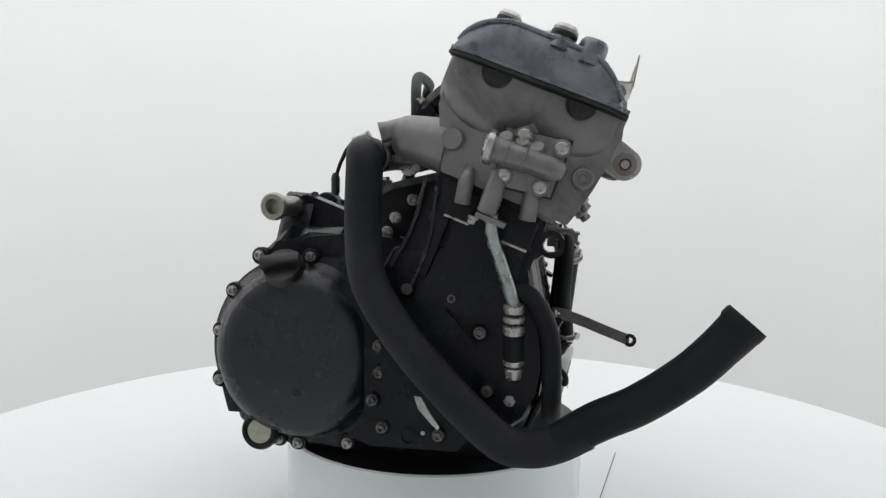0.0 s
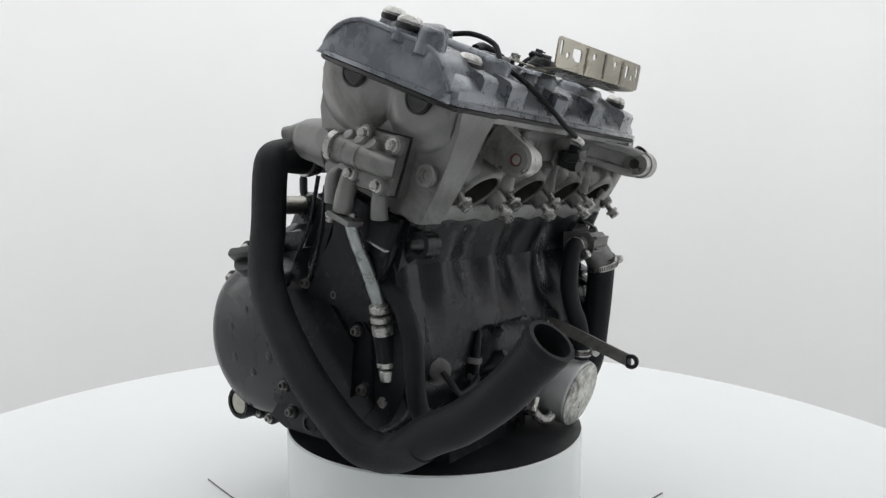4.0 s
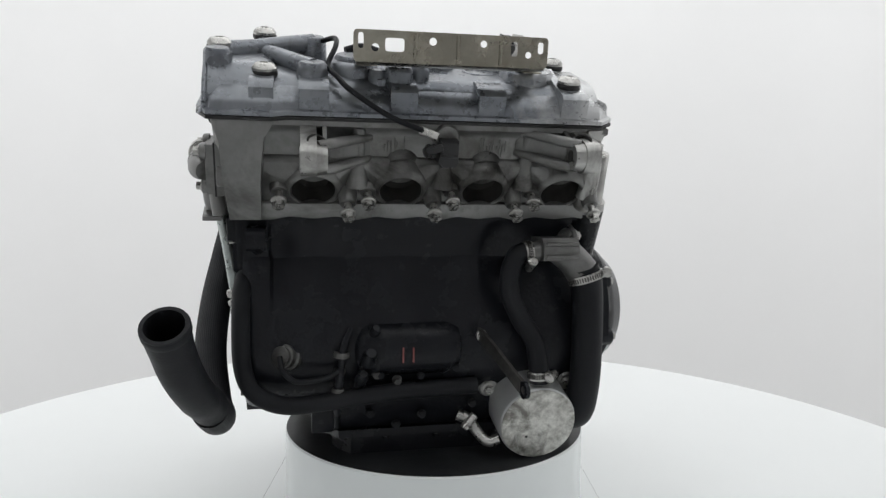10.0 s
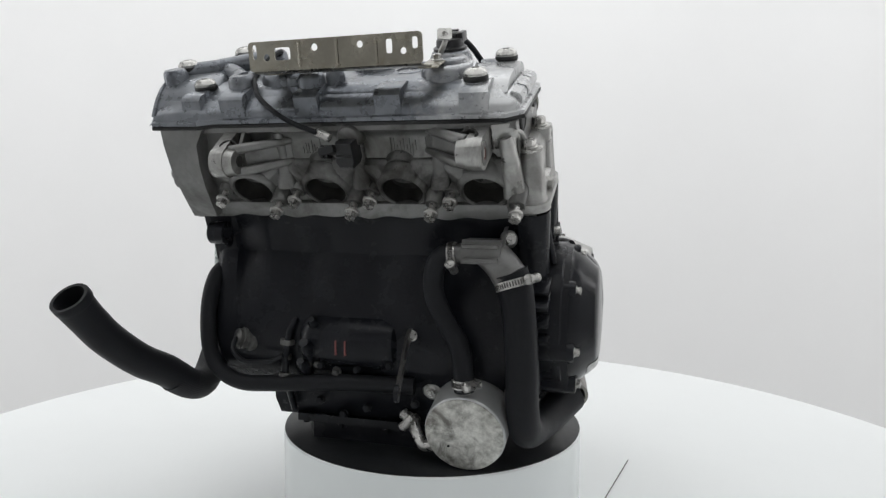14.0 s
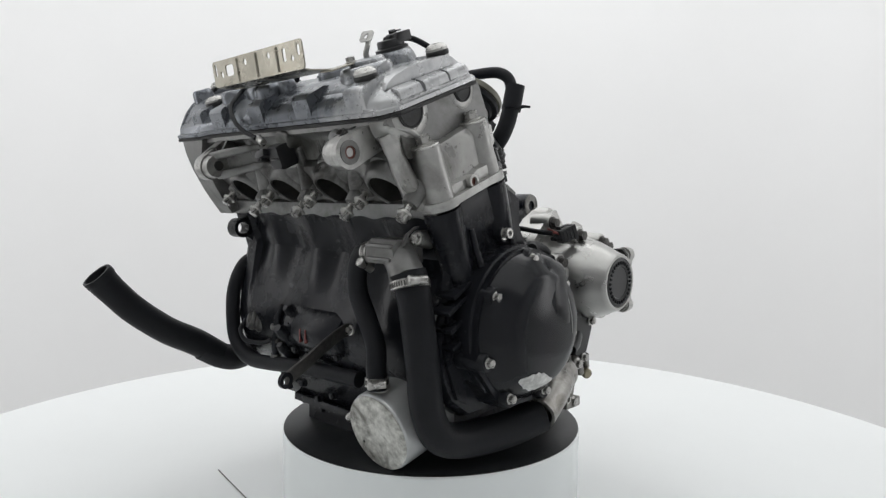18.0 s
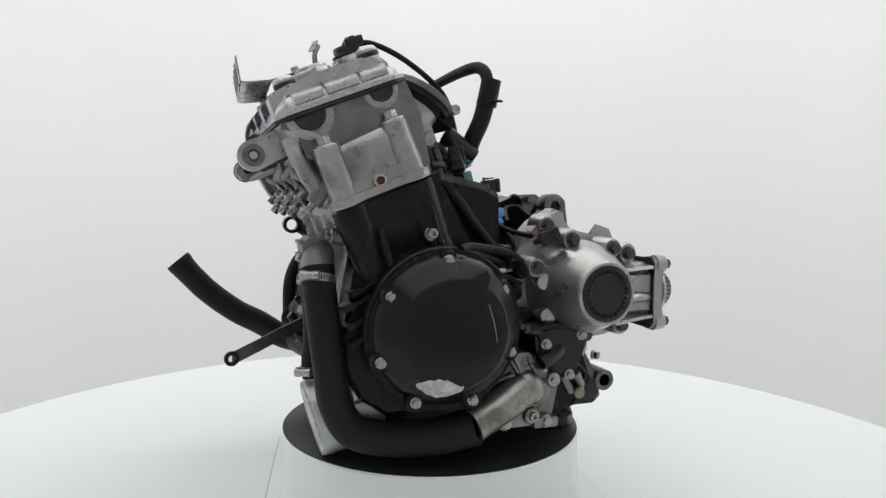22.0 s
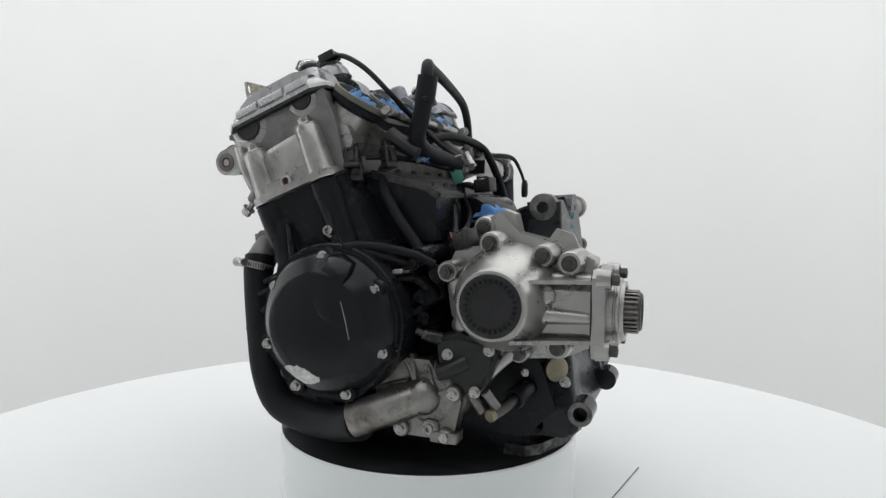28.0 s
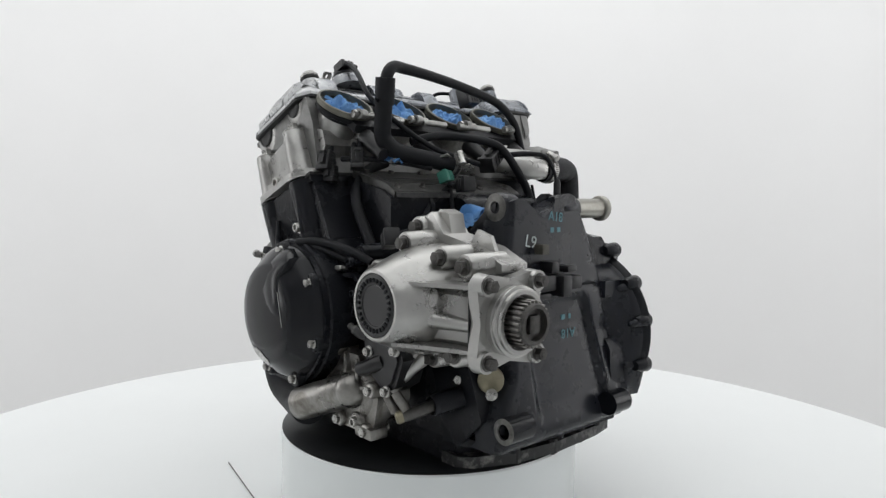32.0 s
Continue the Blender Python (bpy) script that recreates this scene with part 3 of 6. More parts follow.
for px in (-0.096, 0.093):
    ep("well_fin", moved(bevel(loft([[(px - 0.004, -0.058, w0), (px + 0.004, -0.058, w0), (px + 0.004, -0.015, w1), (px - 0.004, -0.015, w1)] for w0, w1 in ((0.128, 0.128), (0.139, 0.150))]), 0.003, 2), BORE), COVER, "", valve_cover)
ep("breather_duct", tube([bore(-0.255, -0.008, 0.148), bore(-0.225, 0.005, 0.1505), bore(-0.19, 0.022, 0.1535), bore(-0.162, 0.035, 0.1545)], [0.0125, 0.0105, 0.0100, 0.0110], 16), COVER, "", valve_cover)
ep("breather_rib", tube([bore(-0.212, 0.052, 0.147), bore(-0.212, 0.032, 0.148), bore(-0.208, 0.014, 0.148)], [0.0125, 0.0105, 0.0100], 14), COVER, "", valve_cover)
ep("cover_rib", tube([bore(-0.212, 0.008, 0.147), bore(-0.190, -0.012, 0.1455), bore(-0.164, -0.040, 0.1425)], [0.0105, 0.0095, 0.0110], 14), COVER, "", valve_cover)
# rib on the plain end of the cover
for v0, v1, out in ((-0.060, -0.028, 0.0), (-0.024, 0.012, 0.0008), (0.016, 0.046, 0.0)):
    ep("end_pad", moved(bevel(loft([[(x, v0, w0), (x, v1, w0), (x, v1, w1), (x, v0, w1)] for x, w0, w1 in ((0.139, 0.1120, 0.1275), (0.1475 + out, 0.1135, 0.1245), (0.1500 + out, 0.1150, 0.1205))]), 0.0026, 3), BORE), COVER, "", valve_cover)

# exhaust ports
PDIR = (BORE.to_3x3() @ Vector((0, -slope.y, slope.x))).normalized()
for px in PORTS:
    pc = FA + slope * PORT_S
    c = Vector(bore(px, pc.x, pc.y))
    port = ep("exhaust_port", lathe([(0.0330, -0.028), (0.0318, -0.012), (0.0305, -0.004), (0.0282, 0.0004), (0.0252, 0.0022), (0.0240, 0.0026), (0.0228, 0.0020), (0.0222, 0.0), (0.0220, -0.008)], c, PDIR, 44, closed=True), STAINED_SHADED, "open round exhaust port")
    bore_loops = [[facing(c, PDIR) @ Vector((r * math.cos(2 * math.pi * k / 32), r * math.sin(2 * math.pi * k / 32) * q, h)) for k in range(32)] for r, h, q in ((0.0222, 0.0005, 1), (0.0218, -0.004, 1), (0.0210, -0.012, 1), (0.0190, -0.019, 1), (0.0110, -0.0225, 1), (0.0005, -0.0230, 1))]
    ep("port_bore", loft(bore_loops, caps=False), HOLE, "sooty port bore", port)
    ep("port_hood", tube([c + Vector((0, -0.004, 0.021)), c + Vector((0, 0.004, 0.030)), c + Vector((0, 0.022, 0.046)), c + Vector((0, 0.050, 0.066))], [0.019, 0.0235, 0.0245, 0.017], 24), STAINED_SHADED, "", port)
    for k, q in ((-1, 0.0), (1, 0.0)):
        ep("port_shoulder", tube([c + Vector((k * 0.029, 0.012, 0.018)), c + Vector((k * 0.027, 0.022, 0.036)), c + Vector((k * 0.022, 0.034, 0.060))], [0.0095, 0.0085, 0.006], 12), STAINED_SHADED, "", port)
    for sx, dz in ((-0.035, -0.001), (0.035, -0.010)):
        b = c + Vector((sx, 0.0, dz)) - PDIR * (0.004 + dz * 0.45)
        ep("stud_boss", lathe([(0.0115, -0.02), (0.0090, 0.004), (0.0080, 0.0055)], b, PDIR, 16), STAINED_SHADED, "", port)
        ep("stud", lathe([(0.0040, 0.0), (0.0040, 0.024)], b, PDIR, 12), STEEL, "", port)
        bolt(port, b + PDIR * 0.0165, PDIR, 0.0078, 0.0085, STEEL, name="stud_nut")


# front mounts: an eye with a web up to the cover gasket and two ribs along the head
def front_mount(x, v, w, s):
    eye = hull(circle(v, w, 0.0165, 28) + [(-0.078, 0.0985), (-0.066, w - 0.010)])
    lug = ep("mount_lug", moved(prism_x(hull(circle(v, w, 0.0165, 28) + [(-0.066, w + 0.010), (-0.066, w - 0.008)]), x + s * 0.006, x - s * 0.013, 0.0025, 2, 0.78), BORE), CAST, "cast mounting lug")
    ep("lug_hole_disc", lathe([(0.0062, 0), (0.0062, 0.0010), (0.001, 0.0011)], Vector(bore(x - s * 0.0128, v + 0.003, w)), (-s, 0, 0), 18), HOLE, "", lug)
    ep("lug_side", moved(prism_x(eye, x - s * 0.003, x + s * 0.0125, 0.0030, 2), BORE), CAST, "", lug)
    ep("lug_back", moved(prism_x([(v + 0.012, w + 0.013), (-0.080, 0.0995), (-0.070, 0.0995), (-0.07, w)], x - s * 0.013, x - s * 0.009, 0.0012, 1), BORE), STAINED_SHADED, "", lug)
    for dw, r in ((0.0120, 0.0050), (-0.0120, 0.0050)):
        ep("lug_rib", moved(tube([(x - s * 0.004, v + 0.003, w + dw), (x - s * 0.022, v + 0.013, w + dw * 1.05), (x - s * 0.058, -0.0680, w + dw * 0.95)], [r * 1.1, r * 1.1, r * 0.8], 14), BORE), HEADCAST, "", lug)
    ep("lug_web", moved(bevel(loft([[(x - s * q, vv, w - 0.012), (x - s * q, vv + 0.006, w - 0.012), (x - s * q, vv + 0.006, w + 0.012), (x - s * q, vv, w + 0.012)] for q, vv in ((0.004, v + 0.012), (0.022, v + 0.021), (0.058, -0.0700))]), 0.001, 1), BORE), STAINED_SHADED, "", lug)
    ep("bolt_hole", lathe([(0.0105, -0.006), (0.0098, 0.0008), (0.0080, 0.0010), (0.0072, -0.001), (0.0068, -0.009), (0.001, -0.0091)], Vector(bore(x - s * 0.003, v + 0.0035, w + 0.0160)), BORE.to_3x3() @ Vector((-s * 0.2, -0.45, 0.87)), 20), HOLE, "", lug)
    at = Vector(bore(x, v, w))
    ep("insert_rim", lathe([(0.0122, 0.0118), (0.0118, 0.0134), (0.0066, 0.0136), (0.0062, 0.0095), (0.001, 0.0094)], at, (s, 0, 0), 28), ENDCAST, "worn machined ring", lug)
    ep("threaded_insert", lathe([(0.0064, 0.0096), (0.0064, 0.0128), (0.0046, 0.0130), (0.0036, 0.0100), (0.001, 0.0099)], at, (s, 0, 0), 20), COPPER, "red-stained threaded insert", lug)


front_mount(-0.164, -0.1089, 0.0714, -1)
front_mount(0.108, -0.1161, 0.0817, 1)
# sensor and cable on the front of the head
sensor = ep("cam_sensor", lathe([(0.0150, -0.02), (0.0130, 0.002), (0.0115, 0.0045), (0.001, 0.005)], bore(-0.030, -0.083, 0.0895), FWAY, 24), HEADCAST, "black plug in a round sensor boss")
ep("sensor_plug", moved(box(-0.009, 0.009, -0.012, 0.010, -0.0045, 0.0045, 0.003), Matrix.Translation((-0.0465, -0.2265, 0.3480)) @ Matrix.Rotation(radians(-14), 4, "Y")), PLASTIC, "", sensor)
ep("sensor_body", moved(bevel(loft([[(-0.030 + p * hx, y, 0.0755 + q * hz) for p, q in ((-1, -0.55), (-0.6, -1), (0.75, -1), (1, -0.6), (0.9, 1), (-0.8, 1))] for y, hx, hz in ((-0.080, 0.0105, 0.0135), (-0.099, 0.0110, 0.0140), (-0.103, 0.0098, 0.0125))]), 0.002, 2), BORE), PLASTIC, "", sensor)
ep("sensor_rib", moved(box(-0.0385, -0.0215, -0.1045, -0.098, 0.0735, 0.0765, 0.001, 1), BORE), PLASTIC, "", sensor)
for x in (-0.052, -0.047):
    ep("plug_clip", box(x - 0.0016, x + 0.0016, -0.236, -0.222, 0.340, 0.3535, 0.0008, 1), PLASTIC, "", sensor)
ep("cable_sleeve", tube([(-0.060, -0.230, 0.3675), (-0.050, -0.233, 0.3635), (-0.043, -0.234, 0.3605)], 0.0042, 10), STEEL, "pale cable sleeve", sensor)
ep("sensor_cable", tube([bore(-0.155, 0.030, 0.158), bore(-0.140, 0.010, 0.166), bore(-0.140, -0.020, 0.163), (-0.1485, -0.198, 0.432), (-0.1405, -0.213, 0.419), (-0.1300, -0.224, 0.406), (-0.1065, -0.2325, 0.3885), (-0.085, -0.2345, 0.3765), (-0.058, -0.2345, 0.3665)], 0.0027, 12, 8), RUBBER, "thin black cable")
streak = random.Random(11)
for x0, n in ((-0.092, 7), (0.010, 9), (0.048, 8)):
    for k in range(n):
        x = x0 + 0.0034 * k + streak.uniform(-0.0004, 0.0004)
        lo, hi = 0.0600 + streak.uniform(0, 0.008), 0.090 - streak.uniform(0, 0.012)
        ep("casting_line", moved(box(x, x + 0.0010, -0.0703, -0.066, lo + 0.004, hi - 0.003, 0.0004, 1), BORE), STAINED_SHADED, "", head)
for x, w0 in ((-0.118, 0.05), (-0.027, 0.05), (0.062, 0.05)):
    ep("head_web", moved(tube([(x, -0.070, 0.030), (x, -0.069, 0.065), (x, -0.072, 0.094)], [0.012, 0.0075, 0.007], 14), BORE), STAINED_SHADED, "", head)

# plain end of the head: bolt posts, raised face, plug
for v, w in ((-0.048, 0.066), (0.030, 0.068)):
    ep("bolt_post", moved(lathe([(0.0205, -0.001), (0.0185, 0.004), (0.0164, 0.012), (0.0153, w * 0.6), (0.0149, w - 0.004), (0.0140, w - 0.0022)], (0.1535, v, 0), n=28), BORE), CAST, "", head)
    ep("post_web", moved(bevel(loft([[(0.135, v - 0.0150, 0.0), (0.156, v - 0.0150, 0.0), (0.156, v + 0.0150, 0.0), (0.135, v + 0.0150, 0.0)], [(0.135, v - 0.0130, w - 0.004), (0.150, v - 0.0130, w - 0.006), (0.150, v + 0.0130, w - 0.006), (0.135, v + 0.0130, w - 0.004)]]), 0.003, 2), BORE), CAST, "", head)
    ep("post_washer", moved(lathe([(0.0146, w - 0.0024), (0.0150, w - 0.001), (0.0142, w)], (0.1530, v, 0), n=24), BORE), STEEL, "", head)
    bolt(head, bore(0.1530, v, w), BWAY, 0.0095, 0.009, STEEL)
ep("side_face", moved(bevel(loft([[(x, -0.048, 0.001), (x, 0.030, 0.001), (x, 0.030, h1), (x, 0.018, h1 + 0.002), (x, -0.030, h0 + 0.004), (x, -0.048, h0)] for x, h0, h1 in ((0.130, 0.060, 0.066), (0.1560, 0.056, 0.062), (0.1615, 0.0475, 0.0535))]), 0.0022, 2), BORE), CAST, "", head)
ep("face_band", moved(bevel(loft([[(x, -0.048, 0.001), (x, 0.030, 0.001), (x, 0.030, h), (x, 0.004, h), (x, -0.004, h - 0.003), (x, -0.030, h - 0.002), (x, -0.048, h - 0.001)] for x, h in ((0.156, 0.0260), (0.1670, 0.0205))]), 0.0018, 2), BORE), CAST, "", head)
PLUGC = Vector(bore(0.1706, -0.0096, 0.0125))
ep("side_plug", lathe([(0.0074, -0.008), (0.0072, 0.0010), (0.0065, 0.0018), (0.0048, 0.0018), (0.0045, -0.003), (0.001, -0.0031)], PLUGC, (1, 0, 0), 22), EXTRA.setdefault("rim", material("pale_machined_ring", (0.40, 0.395, 0.38), 0.45, 0.5, scale=120, colour2=(0.58, 0.575, 0.55))), "", head)
ep("plug_stain", lathe([(0.0044, -0.004), (0.0044, -0.0012), (0.001, -0.0011)], PLUGC, (1, 0, 0), 16), COPPER, "red-stained plug", head)
ep("deck_flange", moved(prism(hull([(0.120, -0.062), (0.120, 0.056)] + circle(0.1530, -0.048, 0.0205, 20) + circle(0.1530, 0.030, 0.0205, 20)), 0.0003, 0.0085, Matrix.Identity(4), 0.0022), BORE), CAST, "", head)
ep("corner_column", moved(tube([(0.140, -0.062, 0.006), (0.141, -0.070, 0.030), (0.139, -0.076, 0.058), (0.134, -0.080, 0.086)], [0.011, 0.0095, 0.009, 0.007], 16), BORE), CAST, "", head)
ep("corner_bead", moved(tube([(0.1475, -0.048, 0.070), (0.1475, -0.052, 0.078), (0.1465, -0.062, 0.086), (0.142, -0.078, 0.094)], [0.0035, 0.003, 0.003, 0.0025], 10), BORE), CAST, "", head)
ep("front_rib", moved(tube([(0.136, -0.07, 0.02), (0.137, -0.076, 0.055), (0.136, -0.072, 0.085)], 0.008, 12), BORE), CAST, "", head)

# ---- chain end of the head: oil valve, plugs, pipe ----
XR = -0.262
valve_plate = ep("oil_valve", prism_x([(-0.118, 0.366), (-0.176, 0.352), (-0.158, 0.302), (-0.106, 0.314)], XR + 0.018, XR - 0.009, 0.004), ENDCAST, "grey cast oil valve bolted to the head")
ep("valve_gasket", prism_x([(-0.1160, 0.3685), (-0.1785, 0.3535), (-0.1595, 0.2995), (-0.1040, 0.3120)], XR + 0.0012, XR - 0.0005, 0.0006), GASKET, "", valve_plate)
ep("valve_base", prism_x([(-0.1165, 0.3678), (-0.1778, 0.3530), (-0.1590, 0.3002), (-0.1046, 0.3125)], XR + 0.018, XR + 0.0010, 0.002), ENDCAST, "", head)
ep("valve_step", prism_x([(-0.124, 0.360), (-0.168, 0.348), (-0.155, 0.310), (-0.113, 0.320)], XR - 0.008, XR - 0.0125, 0.0025), ENDCAST, "", valve_plate)
for y, z in ((-0.118, 0.352), (-0.133, 0.3475), (-0.146, 0.3425)):
    ep("valve_knob", lathe([(0.0085, -0.004), (0.0080, 0.006), (0.0060, 0.0085), (0.001, 0.009)], (XR - 0.014, y, z), (-0.75, 0, 0.66), 16), ENDCAST, "", valve_plate)
ep("valve_body", tube([(XR - 0.017, -0.107, 0.346), (XR - 0.018, -0.133, 0.3375), (XR - 0.016, -0.156, 0.329), (XR - 0.010, -0.166, 0.326)], [0.0130, 0.0118, 0.0112, 0.0095], 18), ENDCAST, "", valve_plate)
for k in (0, 2):
    ep("valve_ring", lathe([(0.0120, 0), (0.0128, 0.0015), (0.0120, 0.003)], (XR - 0.018, -0.118 - 0.008 * k, 0.342 - 0.0027 * k), (0, -0.94, -0.33), 18), ENDCAST, "", valve_plate)
ep("valve_collar", lathe([(0.0155, 0), (0.0165, 0.002), (0.0165, 0.006), (0.0145, 0.008), (0.01, 0.009), (0.001, 0.0091)], (XR - 0.018, -0.107, 0.346), (0, 0.95, 0.31), 22), STEEL, "", valve_plate)
for y, z in ((-0.134, 0.358), (-0.168, 0.346), (-0.149, 0.311), (-0.116, 0.323)):
    ep("bolt_boss", lathe([(0.0090, 0), (0.0082, 0.006), (0.007, 0.0065)], (XR - 0.008, y, z), (-1, 0, 0), 18), ENDCAST, "", valve_plate)
    bolt(valve_plate, (XR - 0.014, y, z), (-1, 0, 0), 0.0060, 0.006, STEEL)
ep("end_boss", lathe([(0.0115, -0.014), (0.0108, -0.002), (0.0100, 0.0005), (0.001, 0.0007)], (XR, -0.065, 0.357), (-1, 0, 0), 24), ENDCAST, "", head)
ep("end_plug", lathe([(0.0112, -0.012), (0.0106, 0.0005), (0.0095, 0.0017), (0.0070, 0.0017), (0.0064, -0.0005), (0.0042, -0.0005), (0.0036, -0.002), (0.001, -0.002)], (XR + 0.006, -0.188, 0.320), (-1, 0, 0), 24), ENDCAST, "", head)
for y, z in ((-0.080, 0.318), (-0.141, 0.303)):
    ep("end_post", tube([(XR + 0.002, y + 0.004, z - 0.022), (XR - 0.001, y, z), (XR + 0.004, y - 0.003, z + 0.010)], [0.0084, 0.0075, 0.0050], 16), ENDCAST, "", head)
fitting = ep("pipe_fitting", tube([(XR - 0.008, -0.100, 0.288), (XR - 0.010, -0.106, 0.304), (XR - 0.008, -0.112, 0.324)], [0.0098, 0.0096, 0.0085], 16), ENDCAST, "grey oil pipe fitting")
ep("fitting_plate", prism([(-0.010, -0.017), (0.010, -0.017), (0.011, 0.012), (-0.011, 0.012)], 0, 0.005, facing((XR - 0.009, -0.103, 0.284), (0, 0.37, -0.93)), 0.003), ENDCAST, "", fitting)
bolt(fitting, (XR - 0.012, -0.088, 0.283), (0, 0.37, -0.93), 0.005, 0.006)
oil_pipe = ep("oil_pipe", tube([(-0.264, -0.104, 0.286), (-0.260, -0.1045, 0.266), (-0.254, -0.113, 0.238), (-0.2465, -0.1255, 0.198)], 0.0066, 14, 8), EXTRA.setdefault("pipe", material("worn_zinc_pipe", (0.30, 0.33, 0.32), 0.3, 0.85, scale=60, colour2=(0.55, 0.58, 0.57), rvary=0.1)), "worn zinc-plated oil pipe")
for z0, z1, r in ((0.199, 0.190, 0.0105), (0.188, 0.181, 0.0112), (0.179, 0.168, 0.0108), (0.143, 0.136, 0.0108), (0.134, 0.122, 0.0100)):
    ep("crimp", lathe([(r * 0.85, 0), (r, 0.0012), (r, z0 - z1 - 0.0012), (r * 0.85, z0 - z1)], (-0.2465 - (z0 - 0.199) * 0.2, -0.1255, z0), (0.2, 0, -1), 18), STEEL, "", oil_pipe)
ep("oil_hose", tube([(-0.2407, -0.1255, 0.17), (-0.237, -0.1255, 0.155), (-0.2347, -0.1255, 0.14)], 0.0105, 16), RUBBER, "", oil_pipe)
ep("banjo", join(tube([(-0.2315, -0.1255, 0.124), (-0.230, -0.124, 0.110), (-0.229, -0.122, 0.102)], [0.007, 0.006, 0.006], 12), lathe([(0.0105, -0.005), (0.0105, 0.005)], (-0.2285, -0.122, 0.100), (-1, 0, 0), 18)), STEEL, "", oil_pipe)
bolt(oil_pipe, (-0.2335, -0.122, 0.100), (-1, 0, 0), 0.0075, 0.006)
# rubber blocks below the head
for y, z in ((-0.075, 0.296), (-0.131, 0.271)):
    ep("rubber_stop", moved(box(-0.016, 0.016, -0.014, 0.014, -0.016, 0.012, 0.004), Matrix.Translation((-0.238, y, z)) @ Matrix.Rotation(TILT, 4, "X")), RUBBER, "", head)
    ep("stop_washer", moved(box(-0.010, 0.010, -0.013, 0.013, -0.0185, -0.016, 0.001), Matrix.Translation((-0.242, y, z)) @ Matrix.Rotation(TILT, 4, "X")), STEEL, "", head)

# ---- clutch side ----
CY, CZ = 0.120, 0.126
clutch_cover = ep("clutch_cover", lathe([(0.104, -0.012), (0.106, -0.008), (0.106, -0.004), (0.101, 0.0), (0.097, 0.004), (0.094, 0.014), (0.089, 0.0225), (0.081, 0.0285), (0.0725, 0.0312), (0.0690, 0.0318), (0.066, 0.0320), (0.03, 0.0332), (0.001, 0.0336)], (-0.178, CY, CZ), (-1, 0, 0), 96), SATIN, "scuffed black clutch cover")
ep("cover_rim", lathe([(0.1000, -0.018), (0.1040, -0.016), (0.1070, -0.013), (0.1085, -0.006), (0.107, -0.004), (0.09, -0.003)], (-0.178, CY, CZ), (-1, 0, 0), 72), BLACK, "", clutch_cover)
HOUSE = hull(circle(CY, CZ, 0.1045, 64) + [(0.06, 0.014), (0.05, 0.236)])
ep("clutch_housing", loft([[(x, CY + (y - CY) * q, CZ + (z - CZ) * q) for y, z in HOUSE] for x, q in ((-0.176, 0.995), (-0.168, 1.0), (-0.161, 0.99), (-0.155, 0.95), (-0.150, 0.90))]), PANEL, "", clutch_cover)
for a, r, l in ((66, 0.0045, 0.022), (38, 0.005, 0.022), (10, 0.005, 0.022), (-22, 0.005, 0.022)):
    dy, dz = math.cos(radians(a)), math.sin(radians(a))
    ep("housing_rib", tube([(-0.168, CY + 0.1035 * dy, CZ + 0.1035 * dz), (-0.150, CY + 0.0985 * dy, CZ + 0.0985 * dz), (-0.168 + l, CY + 0.093 * dy, CZ + 0.093 * dz)], [r * 1.3, r, r * 0.7], 12), PANEL, "", clutch_cover)
back = []
for k in range(31):
    z = 0.048 + 0.180 * k / 30
    yr = CY + math.sqrt(max(0.0, 0.1035 ** 2 - ((z - CZ) * (1 if z > CZ else 0.62)) ** 2))
    xw = float(np.interp(z, [0.026, 0.12, 0.195, 0.262], [-0.143, -0.131, -0.119, -0.092]))
    yw = min(yr - 0.004, float(np.interp(z, [0.06, 0.12, 0.20, 0.26], [0.206, 0.1925, 0.183, 0.168])))
    back.append([(-0.172, yr, z), (-0.164, yr - 0.0012, z), (-0.156, yr - 0.0045, z), (-0.148, yr * 0.62 + yw * 0.38, z), ((xw - 0.148) / 2, yr * 0.30 + yw * 0.70, z), (xw, yw, z), (xw + 0.012, yw, z), (xw + 0.012, yw - 0.05, z), (-0.172, yr - 0.05, z)])
ep("housing_back", loft(back), PANEL, "", clutch_cover)
ep("housing_step", bevel(loft([[(-0.166, 0.196, z), (-0.122, 0.192, z), (-0.122, 0.150, z), (-0.166, 0.150, z)] for z in (0.176, 0.197)]), 0.003, 2), PANEL, "", clutch_cover)
ep("housing_step", bevel(loft([[(-0.160, y, z), (-0.118, y - 0.004, z), (-0.118, 0.13, z), (-0.160, 0.13, z)] for y, z in ((0.211, 0.068), (0.208, 0.112), (0.200, 0.125))]), 0.004, 2), PANEL, "", clutch_cover)
for k in range(6):
    a = radians(60 * k + 20)
    ep("cover_dimple", lathe([(0.0062, -0.0004), (0.0050, 0.0004), (0.003, 0.0006), (0.001, 0.0005)], (-0.2108, CY + 0.038 * math.cos(a), CZ - 0.002 + 0.038 * math.sin(a)), (-1, 0, 0), 14), SATIN, "", clutch_cover)
for y, z in ((0.169, 0.236), (0.107, 0.236), (0.203, 0.194), (0.221, 0.146), (0.222, 0.087), (0.148, 0.019), (0.124, 0.016), (0.064, 0.020), (0.053, 0.200)):
    d = Vector((0, y - CY, z - CZ)).normalized() * 0.006
    ep("bolt_ear", lathe([(0.0060, -0.026), (0.0085, -0.019), (0.0098, -0.012), (0.0104, -0.002), (0.0090, 0.0005)], (-0.178, y - d.y * 0.6, z - d.z * 0.6), (-1, 0, 0), 18), BLACK, "", clutch_cover)
    bolt(clutch_cover, (-0.178, y - d.y * 0.4, z - d.z * 0.4), (-1, 0, 0), 0.0058, 0.006, STEEL, socket=True)
